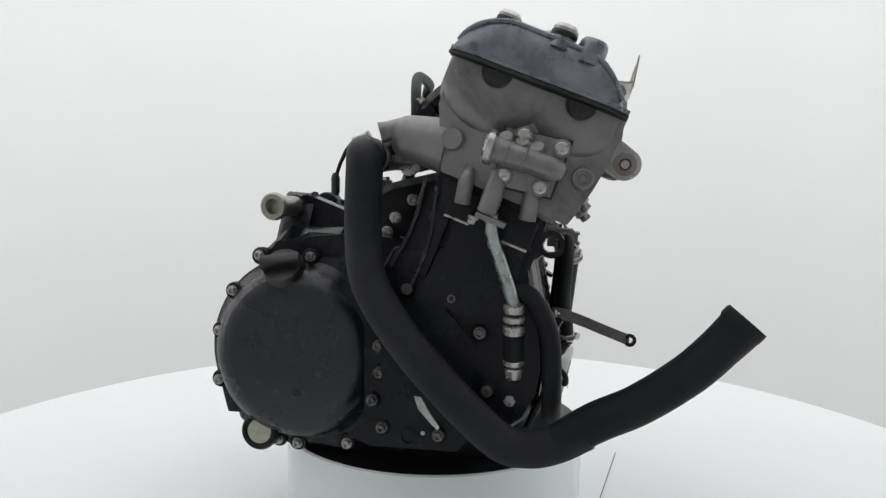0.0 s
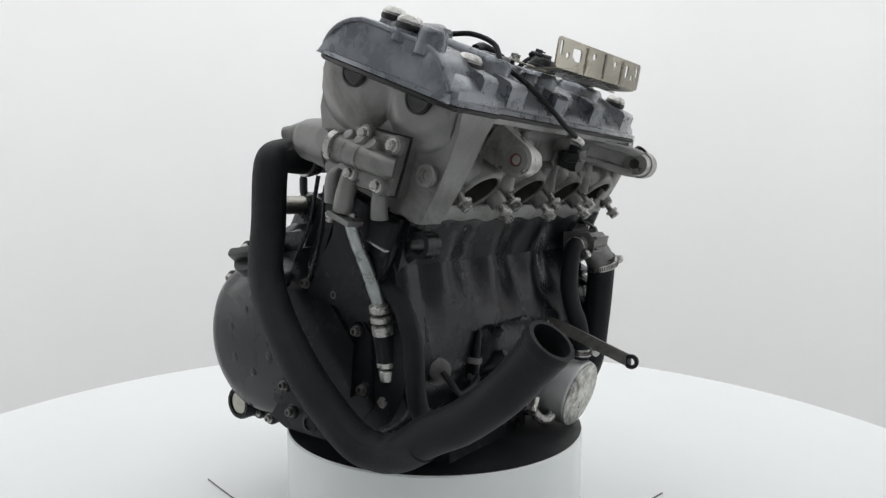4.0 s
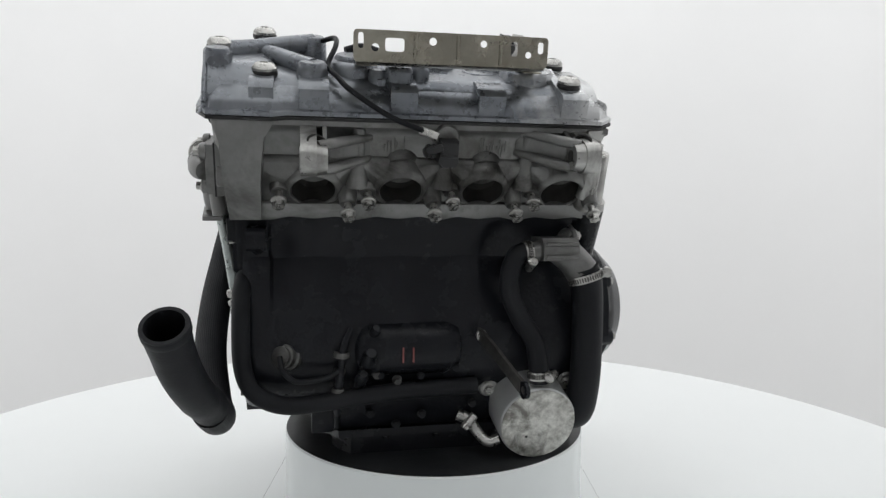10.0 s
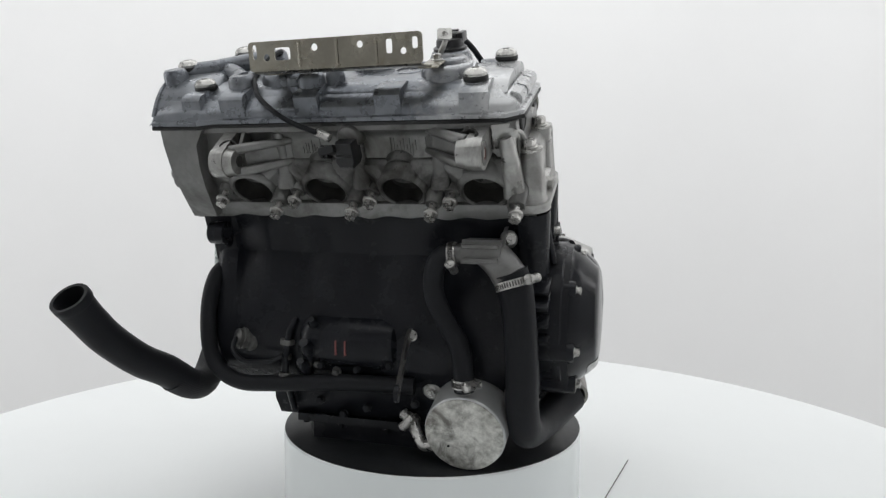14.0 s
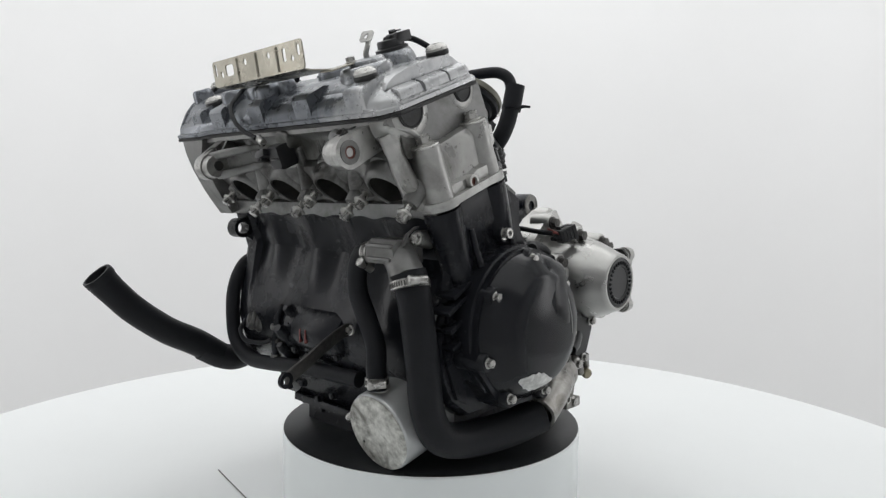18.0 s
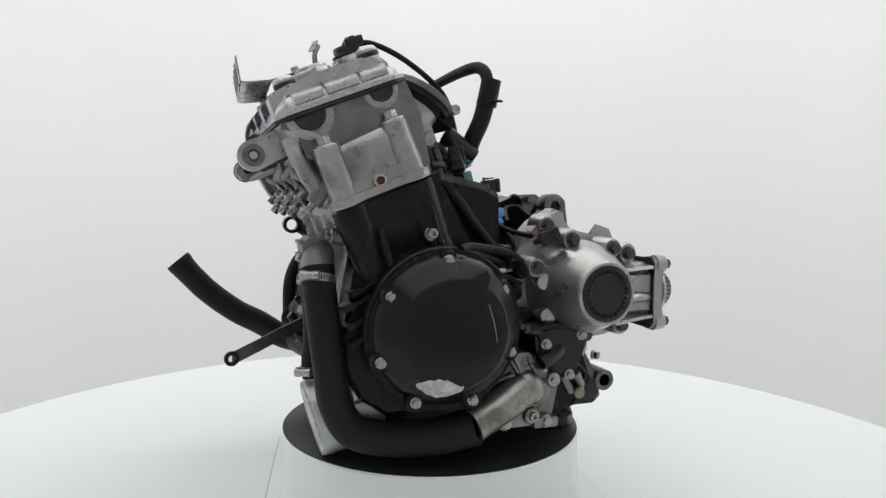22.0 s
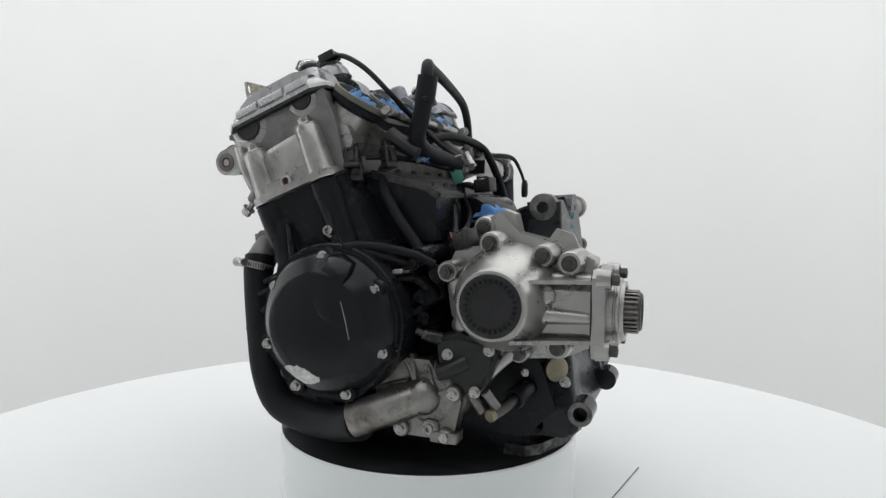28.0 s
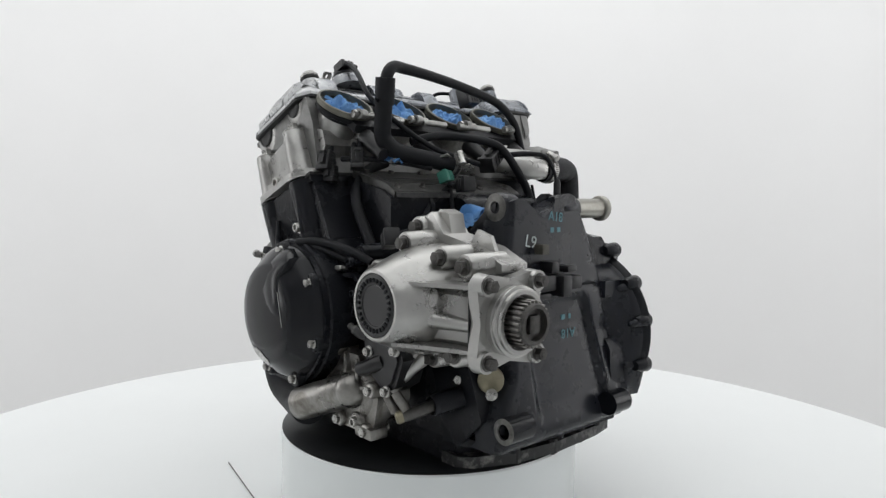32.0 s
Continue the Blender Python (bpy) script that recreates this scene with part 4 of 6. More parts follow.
filler = ep("filler_cap", lathe([(0.027, -0.03), (0.025, 0.004), (0.0225, 0.008), (0.0225, 0.020), (0.021, 0.022), (0.001, 0.022)], (-0.186, 0.132, 0.212), (-0.75, -0.05, 0.65), 28), PLASTIC, "black oil filler cap")
ep("cap_grip", moved(box(-0.022, 0.022, -0.0055, 0.0055, 0.018, 0.036, 0.003), facing((-0.186, 0.132, 0.212), (-0.75, -0.05, 0.65)) @ Matrix.Rotation(radians(10), 4, "Z")), PLASTIC, "", filler)
glass = ep("sight_glass", lathe([(0.0215, -0.05), (0.0215, 0.0), (0.0195, 0.003), (0.0155, 0.003), (0.0145, -0.001), (0.001, -0.001)], (-0.196, 0.162, 0.0355), (-1, 0, 0), 32), BLACK, "round oil sight glass")
ep("lens", lathe([(0.0144, -0.0008), (0.0140, 0.0008), (0.001, 0.0012)], (-0.196, 0.162, 0.0355), (-1, 0, 0), 28), EXTRA.setdefault("lens", material("yellowed_sight_glass", (0.30, 0.29, 0.22), 0.12, 0.0, scale=60, colour2=(0.52, 0.52, 0.44), coat=0.6)), "yellowed lens", glass)

DULLBOLT = material("dull_plated_steel_bolt", (0.11, 0.108, 0.103), 0.38, 0.75, scale=140, colour2=(0.24, 0.236, 0.226), rvary=0.1)
timing_cover = ep("timing_cover", prism_x([(CY - 0.1035 * math.cos(radians(a)), CZ + 0.1035 * math.sin(radians(a))) for a in range(-44, 57, 8)] + [(0.046, 0.214), (-0.06, 0.214), (-0.085, 0.195), (-0.108, 0.165), (-0.112, 0.095), (-0.07, 0.045), (0.02, 0.045)], -0.215, -0.240, 0.004, 3), BLACK, "black side cover with a pale scrape")
ep("timing_face", prism_x([(0.012, 0.200), (-0.05, 0.200), (-0.09, 0.155), (-0.085, 0.10), (-0.05, 0.075), (0.005, 0.075)], -0.238, -0.2455, 0.006, 3), BLACK, "", timing_cover)
for y, z in ((0.018, 0.2105), (-0.018, 0.2095), (-0.064, 0.202), (-0.092, 0.168), (0.011, 0.1505), (0.010, 0.123), (0.018, 0.094), (0.0076, 0.066), (-0.051, 0.0615), (-0.1, 0.11)):
    ep("bolt_ear", lathe([(0.0125, -0.03), (0.0088, 0.001), (0.0074, 0.003)], (-0.2395, y, z), (-1, 0, 0), 18), BLACK, "", timing_cover)
    bolt(timing_cover, (-0.2425, y, z), (-1, 0, 0), 0.0056, 0.006, DULLBOLT, socket=True)
ep("drain_boss", lathe([(0.011, -0.02), (0.011, 0.002), (0.007, 0.003), (0.006, -0.004), (0.001, -0.0041)], (-0.2395, -0.020, 0.058), (-1, 0, 0), 20), BLACK, "", timing_cover)
SCRAPE = material("scraped_bare_metal", (0.36, 0.36, 0.35), 0.5, 0.4, scale=140, colour2=(0.66, 0.66, 0.64), bump=0.4, bscale=300)
sc = [(-0.027, 0.102), (-0.034, 0.101), (-0.041, 0.089), (-0.053, 0.071), (-0.051, 0.068), (-0.041, 0.078), (-0.031, 0.089)]
ep("scrape", prism_x(sc, -0.2448, -0.2464, 0.0004, 1), SCRAPE, "pale scrape in the paint", timing_cover)
for y, z, r in ((0.003, 0.093, 0.003), (-0.005, 0.09, 0.0018), (-0.035, 0.062, 0.0025), (-0.02, 0.066, 0.002)):
    ep("paint_chip", lathe([(r, 0), (r * 0.8, 0.0006)], (-0.2400, y, z), (-1, 0, 0), 7), SCRAPE, "", timing_cover)
# chain case above the side cover
ep("chain_case", moved(prism_x([(-0.05, -0.014), (-0.055, -0.12), (0.034, -0.13), (0.022, -0.06), (0.030, -0.012)], -0.232, -0.248, 0.005, 2), BORE), BLACK, "", cylinder_block)
for path in ([(-0.243, -0.038, 0.322), (-0.243, -0.024, 0.273), (-0.243, -0.001, 0.232)], [(-0.244, -0.049, 0.312), (-0.244, -0.040, 0.256), (-0.243, -0.023, 0.214)]):
    ep("guide_rib", tube(path, 0.0022, 8), SATIN, "", cylinder_block)
# small lever boss and ring on the front corner of the block
ep("front_eye", lathe([(0.0135, -0.010), (0.0135, 0.010), (0.0085, 0.010), (0.008, 0.0), (0.0085, -0.010)], (-0.222, -0.160, 0.256), (1, 0, 0), 24, closed=True), BLACK, "", cylinder_block)
ep("eye_arm", tube([(-0.222, -0.150, 0.252), (-0.222, -0.135, 0.243), (-0.22, -0.125, 0.232)], [0.008, 0.009, 0.011], 10), BLACK, "", cylinder_block)

# ---- generator side ----
GY, GZ = -0.050, 0.160
gen_cover = ep("generator_cover", lathe([(0.083, -0.045), (0.083, -0.004), (0.0815, -0.0005), (0.0770, 0.0060), (0.0745, 0.0090), (0.0725, 0.0108), (0.0605, 0.0235), (0.0588, 0.0250), (0.0565, 0.0262), (0.045, 0.0282), (0.02, 0.0300), (0.001, 0.0302)], (0.196, GY, GZ), (1, 0, 0), 96), GLOSSBLACK, "satin black generator cover with a scraped patch")
ep("cover_flange", prism_x(hull(circle(GY, GZ, 0.086, 48) + [p for q in ((-0.117, 0.200), (-0.128, 0.130), (-0.089, 0.083), (-0.022, 0.080), (0.014, 0.203), (-0.052, 0.238), (0.024, 0.132)) for p in circle(*q, 0.0085, 12)]), 0.150, 0.1925, 0.003, 2), BLACK, "", gen_cover)
ep("cover_base", lathe([(0.089, -0.055), (0.089, -0.012), (0.087, -0.010)], (0.196, GY, GZ), (1, 0, 0), 64), BLACK, "", gen_cover)
tongue = []
for z in (0.158, 0.166, 0.176, 0.186, 0.196, 0.203, 0.208, 0.213, 0.218, 0.223, 0.229, 0.234, 0.2385):
    yl = float(np.interp(z, [0.157, 0.18, 0.200, 0.2110, 0.2225, 0.236], [-0.030, -0.052, -0.0575, -0.0560, -0.0480, -0.0460]))
    yr = float(np.interp(z, [0.157, 0.188, 0.207, 0.219, 0.2295, 0.2385], [-0.0075, -0.0130, -0.0150, -0.0095, -0.0110, -0.0270]))
    x = float(np.interp(z, [0.157, 0.164, 0.180, 0.206, 0.213, 0.222, 0.232, 0.2385], [0.2235, 0.2258, 0.2262, 0.2238, 0.2222, 0.2180, 0.2090, 0.2000]))
    d = min(0.005, (yr - yl) / 3)
    tongue.append([(0.170, yl, z), (x - 0.0055, yl, z), (x - 0.0018, yl + 0.25 * d, z), (x, yl + d, z), (x + 0.0004, (yl + yr) / 2, z), (x, yr - d, z), (x - 0.0018, yr - 0.25 * d, z), (x - 0.0055, yr, z), (0.170, yr, z)])
ep("wire_channel", loft(tongue), GLOSSBLACK, "", gen_cover)
ep("rim_bead", lathe([(0.0842, -0.012), (0.0856, -0.0105), (0.0856, -0.0075), (0.0836, -0.006)], (0.196, GY, GZ), (1, 0, 0), 72), GLOSSBLACK, "", gen_cover)
for y, z in ((-0.117, 0.200), (-0.128, 0.130), (-0.089, 0.083), (-0.022, 0.080), (0.014, 0.203), (-0.052, 0.238), (0.024, 0.132)):
    d = Vector((0, y - GY, z - GZ)).normalized() * 0.003
    ep("bolt_ear", lathe([(0.0125, -0.05), (0.0115, 0.001), (0.0098, 0.004)], (0.196, y - d.y, z - d.z), (1, 0, 0), 18), BLACK, "", gen_cover)
    bolt(gen_cover, (0.199, y - d.y, z - d.z), (1, 0, 0), 0.0060, 0.0065, STEEL)
# scraped patch near the rim: ragged lens shape following the dome
n = 16
rag = random.Random(3)
top = [(-0.092 + 0.049 * k / n, 0.110 + 0.0075 * math.sin(math.pi * min(1, (k + 1) / n * 1.05)) - 0.004 * k / n + rag.uniform(-0.0012, 0.0012)) for k in range(n + 1)]
bot = [(-0.092 + 0.049 * k / n, 0.108 - 0.013 * math.sin(math.pi * (k + 0.5) / (n + 2)) - 0.004 * k / n + rag.uniform(-0.001, 0.001)) for k in range(n + 1)]


def dome_x(y, z, lift):
    r = math.hypot(y - GY, z - GZ)
    return 0.196 + float(np.interp(r, [0.0, 0.02, 0.045, 0.0565, 0.0588, 0.0605, 0.0725, 0.077, 0.0815], [0.0302, 0.0300, 0.0282, 0.0262, 0.0250, 0.0235, 0.0108, 0.006, 0.0])) + lift


rows = []
for f in (0.0, 0.2, 0.4, 0.6, 0.8, 1.0):
    rows.append([(a[0], a[1] * (1 - f) + b[1] * f) for a, b in zip(top, bot)])
bm = bmesh.new()
for lift in (0.0009, -0.002):
    grid = [[bm.verts.new((dome_x(y, z, lift), y, z)) for y, z in r] for r in rows]
    for r0, r1 in zip(grid, grid[1:]):
        for k in range(n):
            bm.faces.new((r0[k], r0[k + 1], r1[k + 1], r1[k]))
ep("scrape", bm, EXTRA.setdefault("ground", material("ground_metal", (0.42, 0.42, 0.41), 0.45, 0.3, scale=220, colour2=(0.80, 0.80, 0.78), bump=0.5, bscale=260)), "pale ground-off patch", gen_cover)
ep("scratch", tube([(dome_x(-0.016, 0.19, 0.0006), -0.016, 0.19), (dome_x(-0.010, 0.17, 0.001), -0.010, 0.17), (dome_x(-0.006, 0.15, 0.0006), -0.006, 0.15)], 0.00032, 6), SCRAPE, "fine scratch", gen_cover)
# ladder of ribs between generator cover and block
for y, z, l in ((-0.146, 0.205, 0.016), (-0.152, 0.190, 0.018), (-0.150, 0.170, 0.016), (-0.148, 0.150, 0.014)):
    ep("side_rib", moved(box(-0.014, 0.014, -l, l, -0.0028, 0.0028, 0.0018), Matrix.Translation((0.160, y + 0.010, z)) @ Matrix.Rotation(radians(28), 4, "X")), BLACK, "", crankcase)
ep("side_shoulder", bevel(loft([[(x, -0.150, 0.135), (x, -0.146, 0.185), (x, -0.120, 0.222), (x, -0.060, 0.250), (x, 0.010, 0.235), (x, 0.030, 0.18), (x, 0.02, 0.10), (x, -0.08, 0.062), (x, -0.130, 0.085)] for x in (0.12, 0.162)]), 0.006, 3), BLACK, "", crankcase)
# cast ribs and small lugs between the cover and the bevel drive
for y, z, q in ((0.034, 0.222, 20), (0.046, 0.205, -30), (0.040, 0.172, 35), (0.052, 0.150, 10)):
    ep("case_lug", moved(box(-0.018, 0.018, -0.011, 0.011, -0.0032, 0.0032, 0.0022), Matrix.Translation((0.140, y, z)) @ Matrix.Rotation(radians(q), 4, "X")), BLACK, "", crankcase)
for y, z in ((0.040, 0.2265), (0.047, 0.190), (0.052, 0.168)):
    bolt(crankcase, (0.1595, y, z), (1, 0, 0), 0.0062, 0.006, BLACK, socket=True)

lead = ep("stator_lead", tube([(0.186, -0.034, 0.244), (0.175, -0.019, 0.2460), (0.165, 0.0025, 0.2441), (0.156, 0.036, 0.2375), (0.146, 0.060, 0.226)], [0.0062, 0.0060, 0.0055, 0.0050, 0.0045], 14, 8), RUBBER, "black generator lead")
ep("second_lead", tube([(0.184, -0.030, 0.2375), (0.174, -0.014, 0.2390), (0.161, 0.0145, 0.2310), (0.150, 0.040, 0.222)], [0.0050, 0.0050, 0.0042, 0.0036], 12, 8), RUBBER, "", lead)
for pts in ([(0.1655, 0.0070, 0.2120), (0.1655, 0.0200, 0.2165), (0.1655, 0.0379, 0.2190)], [(0.1655, 0.0051, 0.1757), (0.1655, 0.0180, 0.1780), (0.1655, 0.0332, 0.1837)]):
    ep("edge_clip", tube(pts, [0.0018, 0.0028, 0.0016], 8), OILY, "", crankcase)
ep("clip_plate", moved(box(-0.003, 0.003, -0.006, 0.006, -0.0024, 0.0024, 0.0008, 1), Matrix.Translation((0.1655, 0.0235, 0.2185)) @ Matrix.Rotation(radians(6), 4, "X")), STEEL, "", crankcase)
ep("clip_shelf", box(0.135, 0.164, 0.004, 0.040, 0.2075, 0.2125, 0.002), BLACK, "", crankcase)
nip = ep("vent_nipple", tube([(0.160, 0.0748, 0.1452), (0.163, 0.066, 0.1470), (0.165, 0.0585, 0.1489)], [0.0075, 0.0070, 0.0062], 14), PLASTIC, "black vent nipple")
ep("nipple_tip", lathe([(0.0058, 0), (0.0058, 0.004), (0.0034, 0.005), (0.0034, 0.010), (0.0040, 0.011), (0.0030, 0.013)], (0.165, 0.0585, 0.1489), (0.2, -0.85, 0.42), 14), OILY, "", nip)

# water pump and outlet
HUBP = Vector((0.176, 0.056, 0.0815))
pump = ep("water_pump", lathe([(0.040, -0.05), (0.039, -0.016), (0.033, -0.008), (0.024, -0.003), (0.001, -0.002)], (0.172, 0.062, 0.080), (1, 0, 0), 36), PUMP, "dull silver water pump with an open outlet")
dome = bmesh.new()
bmesh.ops.create_uvsphere(dome, u_segments=28, v_segments=16, radius=0.0215)
ep("pump_dome", moved(dome, Matrix.Translation(HUBP - Vector((0.006, 0, 0)))), PUMP, "", pump)
ep("outlet_pipe", tube([HUBP - Vector((0.006, 0, 0)), (0.1795, 0.030, 0.0715), (0.1865, 0.004, 0.0615), (0.1905, -0.020, 0.0520)], [0.0195, 0.0200, 0.0198, 0.0204], 24, 8, open_end=0.025), PUMP, "", pump)
ep("pump_flange", prism_x([(-0.004, 0.083), (0.010, 0.100), (0.034, 0.1215), (0.062, 0.1215), (0.070, 0.108), (0.096, 0.092), (0.100, 0.078), (0.093, 0.046), (0.088, 0.034), (0.030, 0.034), (0.000, 0.055)], 0.146, 0.1660, 0.0035), PUMP, "", pump)
for a, b in (((0.034, 0.118), (0.050, 0.094)), ((0.006, 0.088), (0.040, 0.098)), ((0.060, 0.117), (0.070, 0.094))):
    ep("plate_rib", tube([(0.166, *a), (0.169, (a[0] + b[0]) / 2, (a[1] + b[1]) / 2), (0.172, *b)], [0.0018, 0.0026, 0.003], 10), PUMP, "", pump)
ep("pump_gusset", bevel(loft([[(0.158, y - 0.002, z), (x, y, z), (x, y + 0.004, z), (0.158, y + 0.006, z)] for x, y, z in ((0.180, 0.050, 0.088), (0.172, 0.044, 0.108), (0.164, 0.038, 0.126))]), 0.0012, 1), PUMP, "", pump)
ep("pump_gusset", bevel(loft([[(0.158, y, z - 0.003), (x, y, z - 0.002), (x, y, z + 0.002), (0.158, y, z + 0.003)] for x, y, z in ((0.178, 0.066, 0.084), (0.170, 0.084, 0.090), (0.163, 0.098, 0.092))]), 0.0012, 1), PUMP, "", pump)
ep("pump_foot", box(0.150, 0.174, 0.066, 0.098, 0.032, 0.045, 0.003), PUMP, "", pump)
for y, z, r, socket in ((0.065, 0.047, 0.0105, True), (0.083, 0.0395, 0.009, False), (0.030, 0.042, 0.0095, False), (0.092, 0.088, 0.0095, False), (0.022, 0.124, 0.0095, False)):
    ep("bolt_ear", lathe([(r * 1.1, -0.02), (r, 0.006), (r * 0.9, 0.0075)], (0.164, y, z), (1, 0, 0), 18), PUMP, "", pump)
    bolt(pump, (0.171, y, z), (1, 0, 0), 0.0072, 0.006, STEEL, socket=socket)
for a, b in (((0.162, 0.108, 0.090), (0.158, 0.122, 0.068)), ((0.162, 0.126, 0.092), (0.156, 0.138, 0.074))):
    ep("pump_rib", tube([a, tuple((p + q) / 2 for p, q in zip(a, b)), b], 0.0055, 10), PUMP, "", pump)

# ---- bevel drive ----
BY, BZ = 0.142, 0.192
bevel_box = ep("bevel_gearbox", lathe([(0.060, -0.085), (0.0595, -0.046), (0.0570, -0.030), (0.0525, -0.014), (0.0470, 0.000), (0.0420, 0.011), (0.0392, 0.0175), (0.0380, 0.0215), (0.0360, 0.0238), (0.0330, 0.0238), (0.0322, 0.020)], (0.178, BY, BZ), (1, 0, 0), 64), MACHINED, "silver bevel drive housing")
cap = ep("end_cap", lathe([(0.0321, 0.014), (0.0321, 0.0232), (0.0300, 0.0243), (0.0215, 0.0238), (0.0206, 0.0228), (0.001, 0.0225)], (0.178, BY, BZ), (1, 0, 0), 48), PLASTIC, "black finned end cap", bevel_box)
for k in range(28):
    a = 2 * math.pi * k / 28
    o = ep("cap_notch", moved(box(-0.0016, 0.0016, 0.0238, 0.0282, 0, 0.0022, 0.0005, 1), facing((0.2018, BY, BZ), (1, 0, 0)) @ Matrix.Rotation(a, 4, "Z")), RUBBER, "", bevel_box)
ep("case_flange", prism_x([(0.06, 0.215), (0.075, 0.245), (0.10, 0.272), (0.125, 0.285), (0.145, 0.262), (0.20, 0.250), (0.232, 0.235), (0.232, 0.14), (0.20, 0.125), (0.13, 0.118), (0.085, 0.135), (0.068, 0.165)], 0.074, 0.112, 0.006, 3), MACHINED, "", bevel_box)
ep("neck", bevel(loft([[(0.1175 + sx * hx, y, 0.184 + sz * hz) for sx, sz in ((-1, -0.6), (-0.6, -1), (0.6, -1), (1, -0.6), (1, 0.6), (0.6, 1), (-0.6, 1), (-1, 0.6))] for y, hx, hz in ((0.140, 0.054, 0.050), (0.158, 0.047, 0.045), (0.172, 0.044, 0.041), (0.19, 0.0415, 0.038), (0.215, 0.0375, 0.037), (0.230, 0.0365, 0.037), (0.239, 0.039, 0.038))]), 0.006, 3), MACHINED, "", bevel_box)
for z, dx in ((0.2165, 0.016), (0.1545, 0.016)):
    ep("neck_fin", bevel(loft([[(0.12, y, z - 0.003), (0.12 + w, y, z - 0.002), (0.12 + w, y, z + 0.002), (0.12, y, z + 0.003)] for y, w in ((0.160, 0.074), (0.19, 0.060), (0.215, 0.049), (0.240, 0.040))]), 0.0012, 1), MACHINED, "", bevel_box)
ep("neck_lump", lathe([(0.0125, -0.014), (0.0115, 0.006), (0.0105, 0.010), (0.0070, 0.0125), (0.001, 0.013)], (0.1585, 0.188, 0.2000), (0.9, 0.1, 0.25), 20), MACHINED, "", bevel_box)
ep("neck_rib", tube([(0.172, 0.166, 0.181), (0.164, 0.185, 0.180), (0.156, 0.208, 0.179), (0.152, 0.238, 0.178)], [0.012, 0.0095, 0.0080, 0.006], 14), MACHINED, "", bevel_box)
ep("end_flange", moved(prism([(-0.045, -0.038), (-0.038, -0.046), (-0.028, -0.046), (0.0, -0.040), (0.028, -0.046), (0.038, -0.046), (0.045, -0.038), (0.045, -0.028), (0.040, 0.0), (0.045, 0.028), (0.045, 0.038), (0.038, 0.046), (0.028, 0.046), (0.0, 0.041), (-0.028, 0.046), (-0.038, 0.046), (-0.045, 0.038), (-0.045, 0.028), (-0.041, 0.0), (-0.045, -0.028)], -0.010, 0.003, Matrix.Identity(4), 0.003), facing((0.1175, 0.247, 0.183), (0, 1, 0))), MACHINED, "", bevel_box)
ep("flange_gasket", moved(prism([(-0.0435, -0.0365), (-0.036, -0.0445), (0.036, -0.0445), (0.0435, -0.0365), (0.0435, 0.0365), (0.036, 0.0445), (-0.036, 0.0445), (-0.0435, 0.0365)], -0.0115, -0.0098, Matrix.Identity(4), 0.0), facing((0.1175, 0.247, 0.183), (0, 1, 0))), GASKET, "", bevel_box)
for sx, sz in ((-1, -1), (1, -1), (1, 1), (-1, 1)):
    ep("flange_boss", lathe([(0.0115, -0.01), (0.0105, 0.004)], (0.1175 + sx * 0.0355, 0.251, 0.183 + sz * 0.0365), (0, 1, 0), 16), MACHINED, "", bevel_box)
    bolt(bevel_box, (0.1175 + sx * 0.0355, 0.254, 0.183 + sz * 0.0365), (0, 1, 0), 0.0078, 0.009, EXTRA.setdefault("darkbolt", material("dark_phosphate_steel", (0.06, 0.058, 0.055), 0.42, 0.7, scale=120, colour2=(0.13, 0.125, 0.12))))
DARKBOLT = EXTRA["darkbolt"]
ep("seal_ring", lathe([(0.0335, 0.0), (0.0345, 0.001), (0.0345, 0.007), (0.0330, 0.008), (0.0330, 0.0092), (0.0348, 0.0100), (0.0352, 0.0115), (0.0348, 0.0130), (0.0322, 0.0138), (0.0318, 0.0170), (0.0308, 0.0178), (0.0272, 0.0178), (0.0262, 0.0168), (0.026, 0.004), (0.001, 0.0038)], (0.1175, 0.249, 0.183), (0, 1, 0), 64), MACHINED, "bright stepped seal ring", bevel_box)
ep("output_spline", lathe([(0.0205, 0.0), (0.0205, 0.029), (0.019, 0.031), (0.0155, 0.031), (0.015, 0.025), (0.001, 0.0248)], (0.1175, 0.252, 0.183), (0, 1, 0), 44), DARKBOLT, "dark splined output gear", bevel_box)
tooth_bm = [moved(box(-0.0012, 0.0012, 0.0195, 0.0232, 0.006, 0.028, 0.0006, 1), facing((0.1175, 0.252, 0.183), (0, 1, 0)) @ Matrix.Rotation(2 * math.pi * k / 26, 4, "Z")) for k in range(26)]
ep("spline_teeth", join(*tooth_bm), EXTRA.setdefault("tooth", material("worn_steel_teeth", (0.20, 0.19, 0.18), 0.35, 0.9, scale=90, colour2=(0.38, 0.37, 0.35))), "", bevel_box)
ep("spline_nut", moved(box(-0.007, 0.007, -0.009, 0.009, 0.022, 0.0295, 0.002), facing((0.1175, 0.252, 0.183), (0, 1, 0))), DARKBOLT, "", bevel_box)
for y, z, x0, x1, r in ((0.125, 0.252, 0.10, 0.150, 0.0125), (0.183, 0.2406, 0.10, 0.150, 0.012), (0.210, 0.233, 0.09, 0.142, 0.013), (0.077, 0.219, 0.08, 0.152, 0.012), (0.108, 0.268, 0.09, 0.118, 0.012), (0.131, 0.136, 0.09, 0.148, 0.011), (0.200, 0.143, 0.09, 0.146, 0.0125), (0.155, 0.131, 0.09, 0.135, 0.011)):
    ep("bolt_boss", lathe([(r * 1.12, 0), (r, x1 - x0 - 0.002), (r * 0.9, x1 - x0)], (x0, y, z), (1, 0, 0), 20), MACHINED, "", bevel_box)
    bolt(bevel_box, (x1, y, z), (1, 0, 0), 0.0085, 0.008, DARKBOLT)
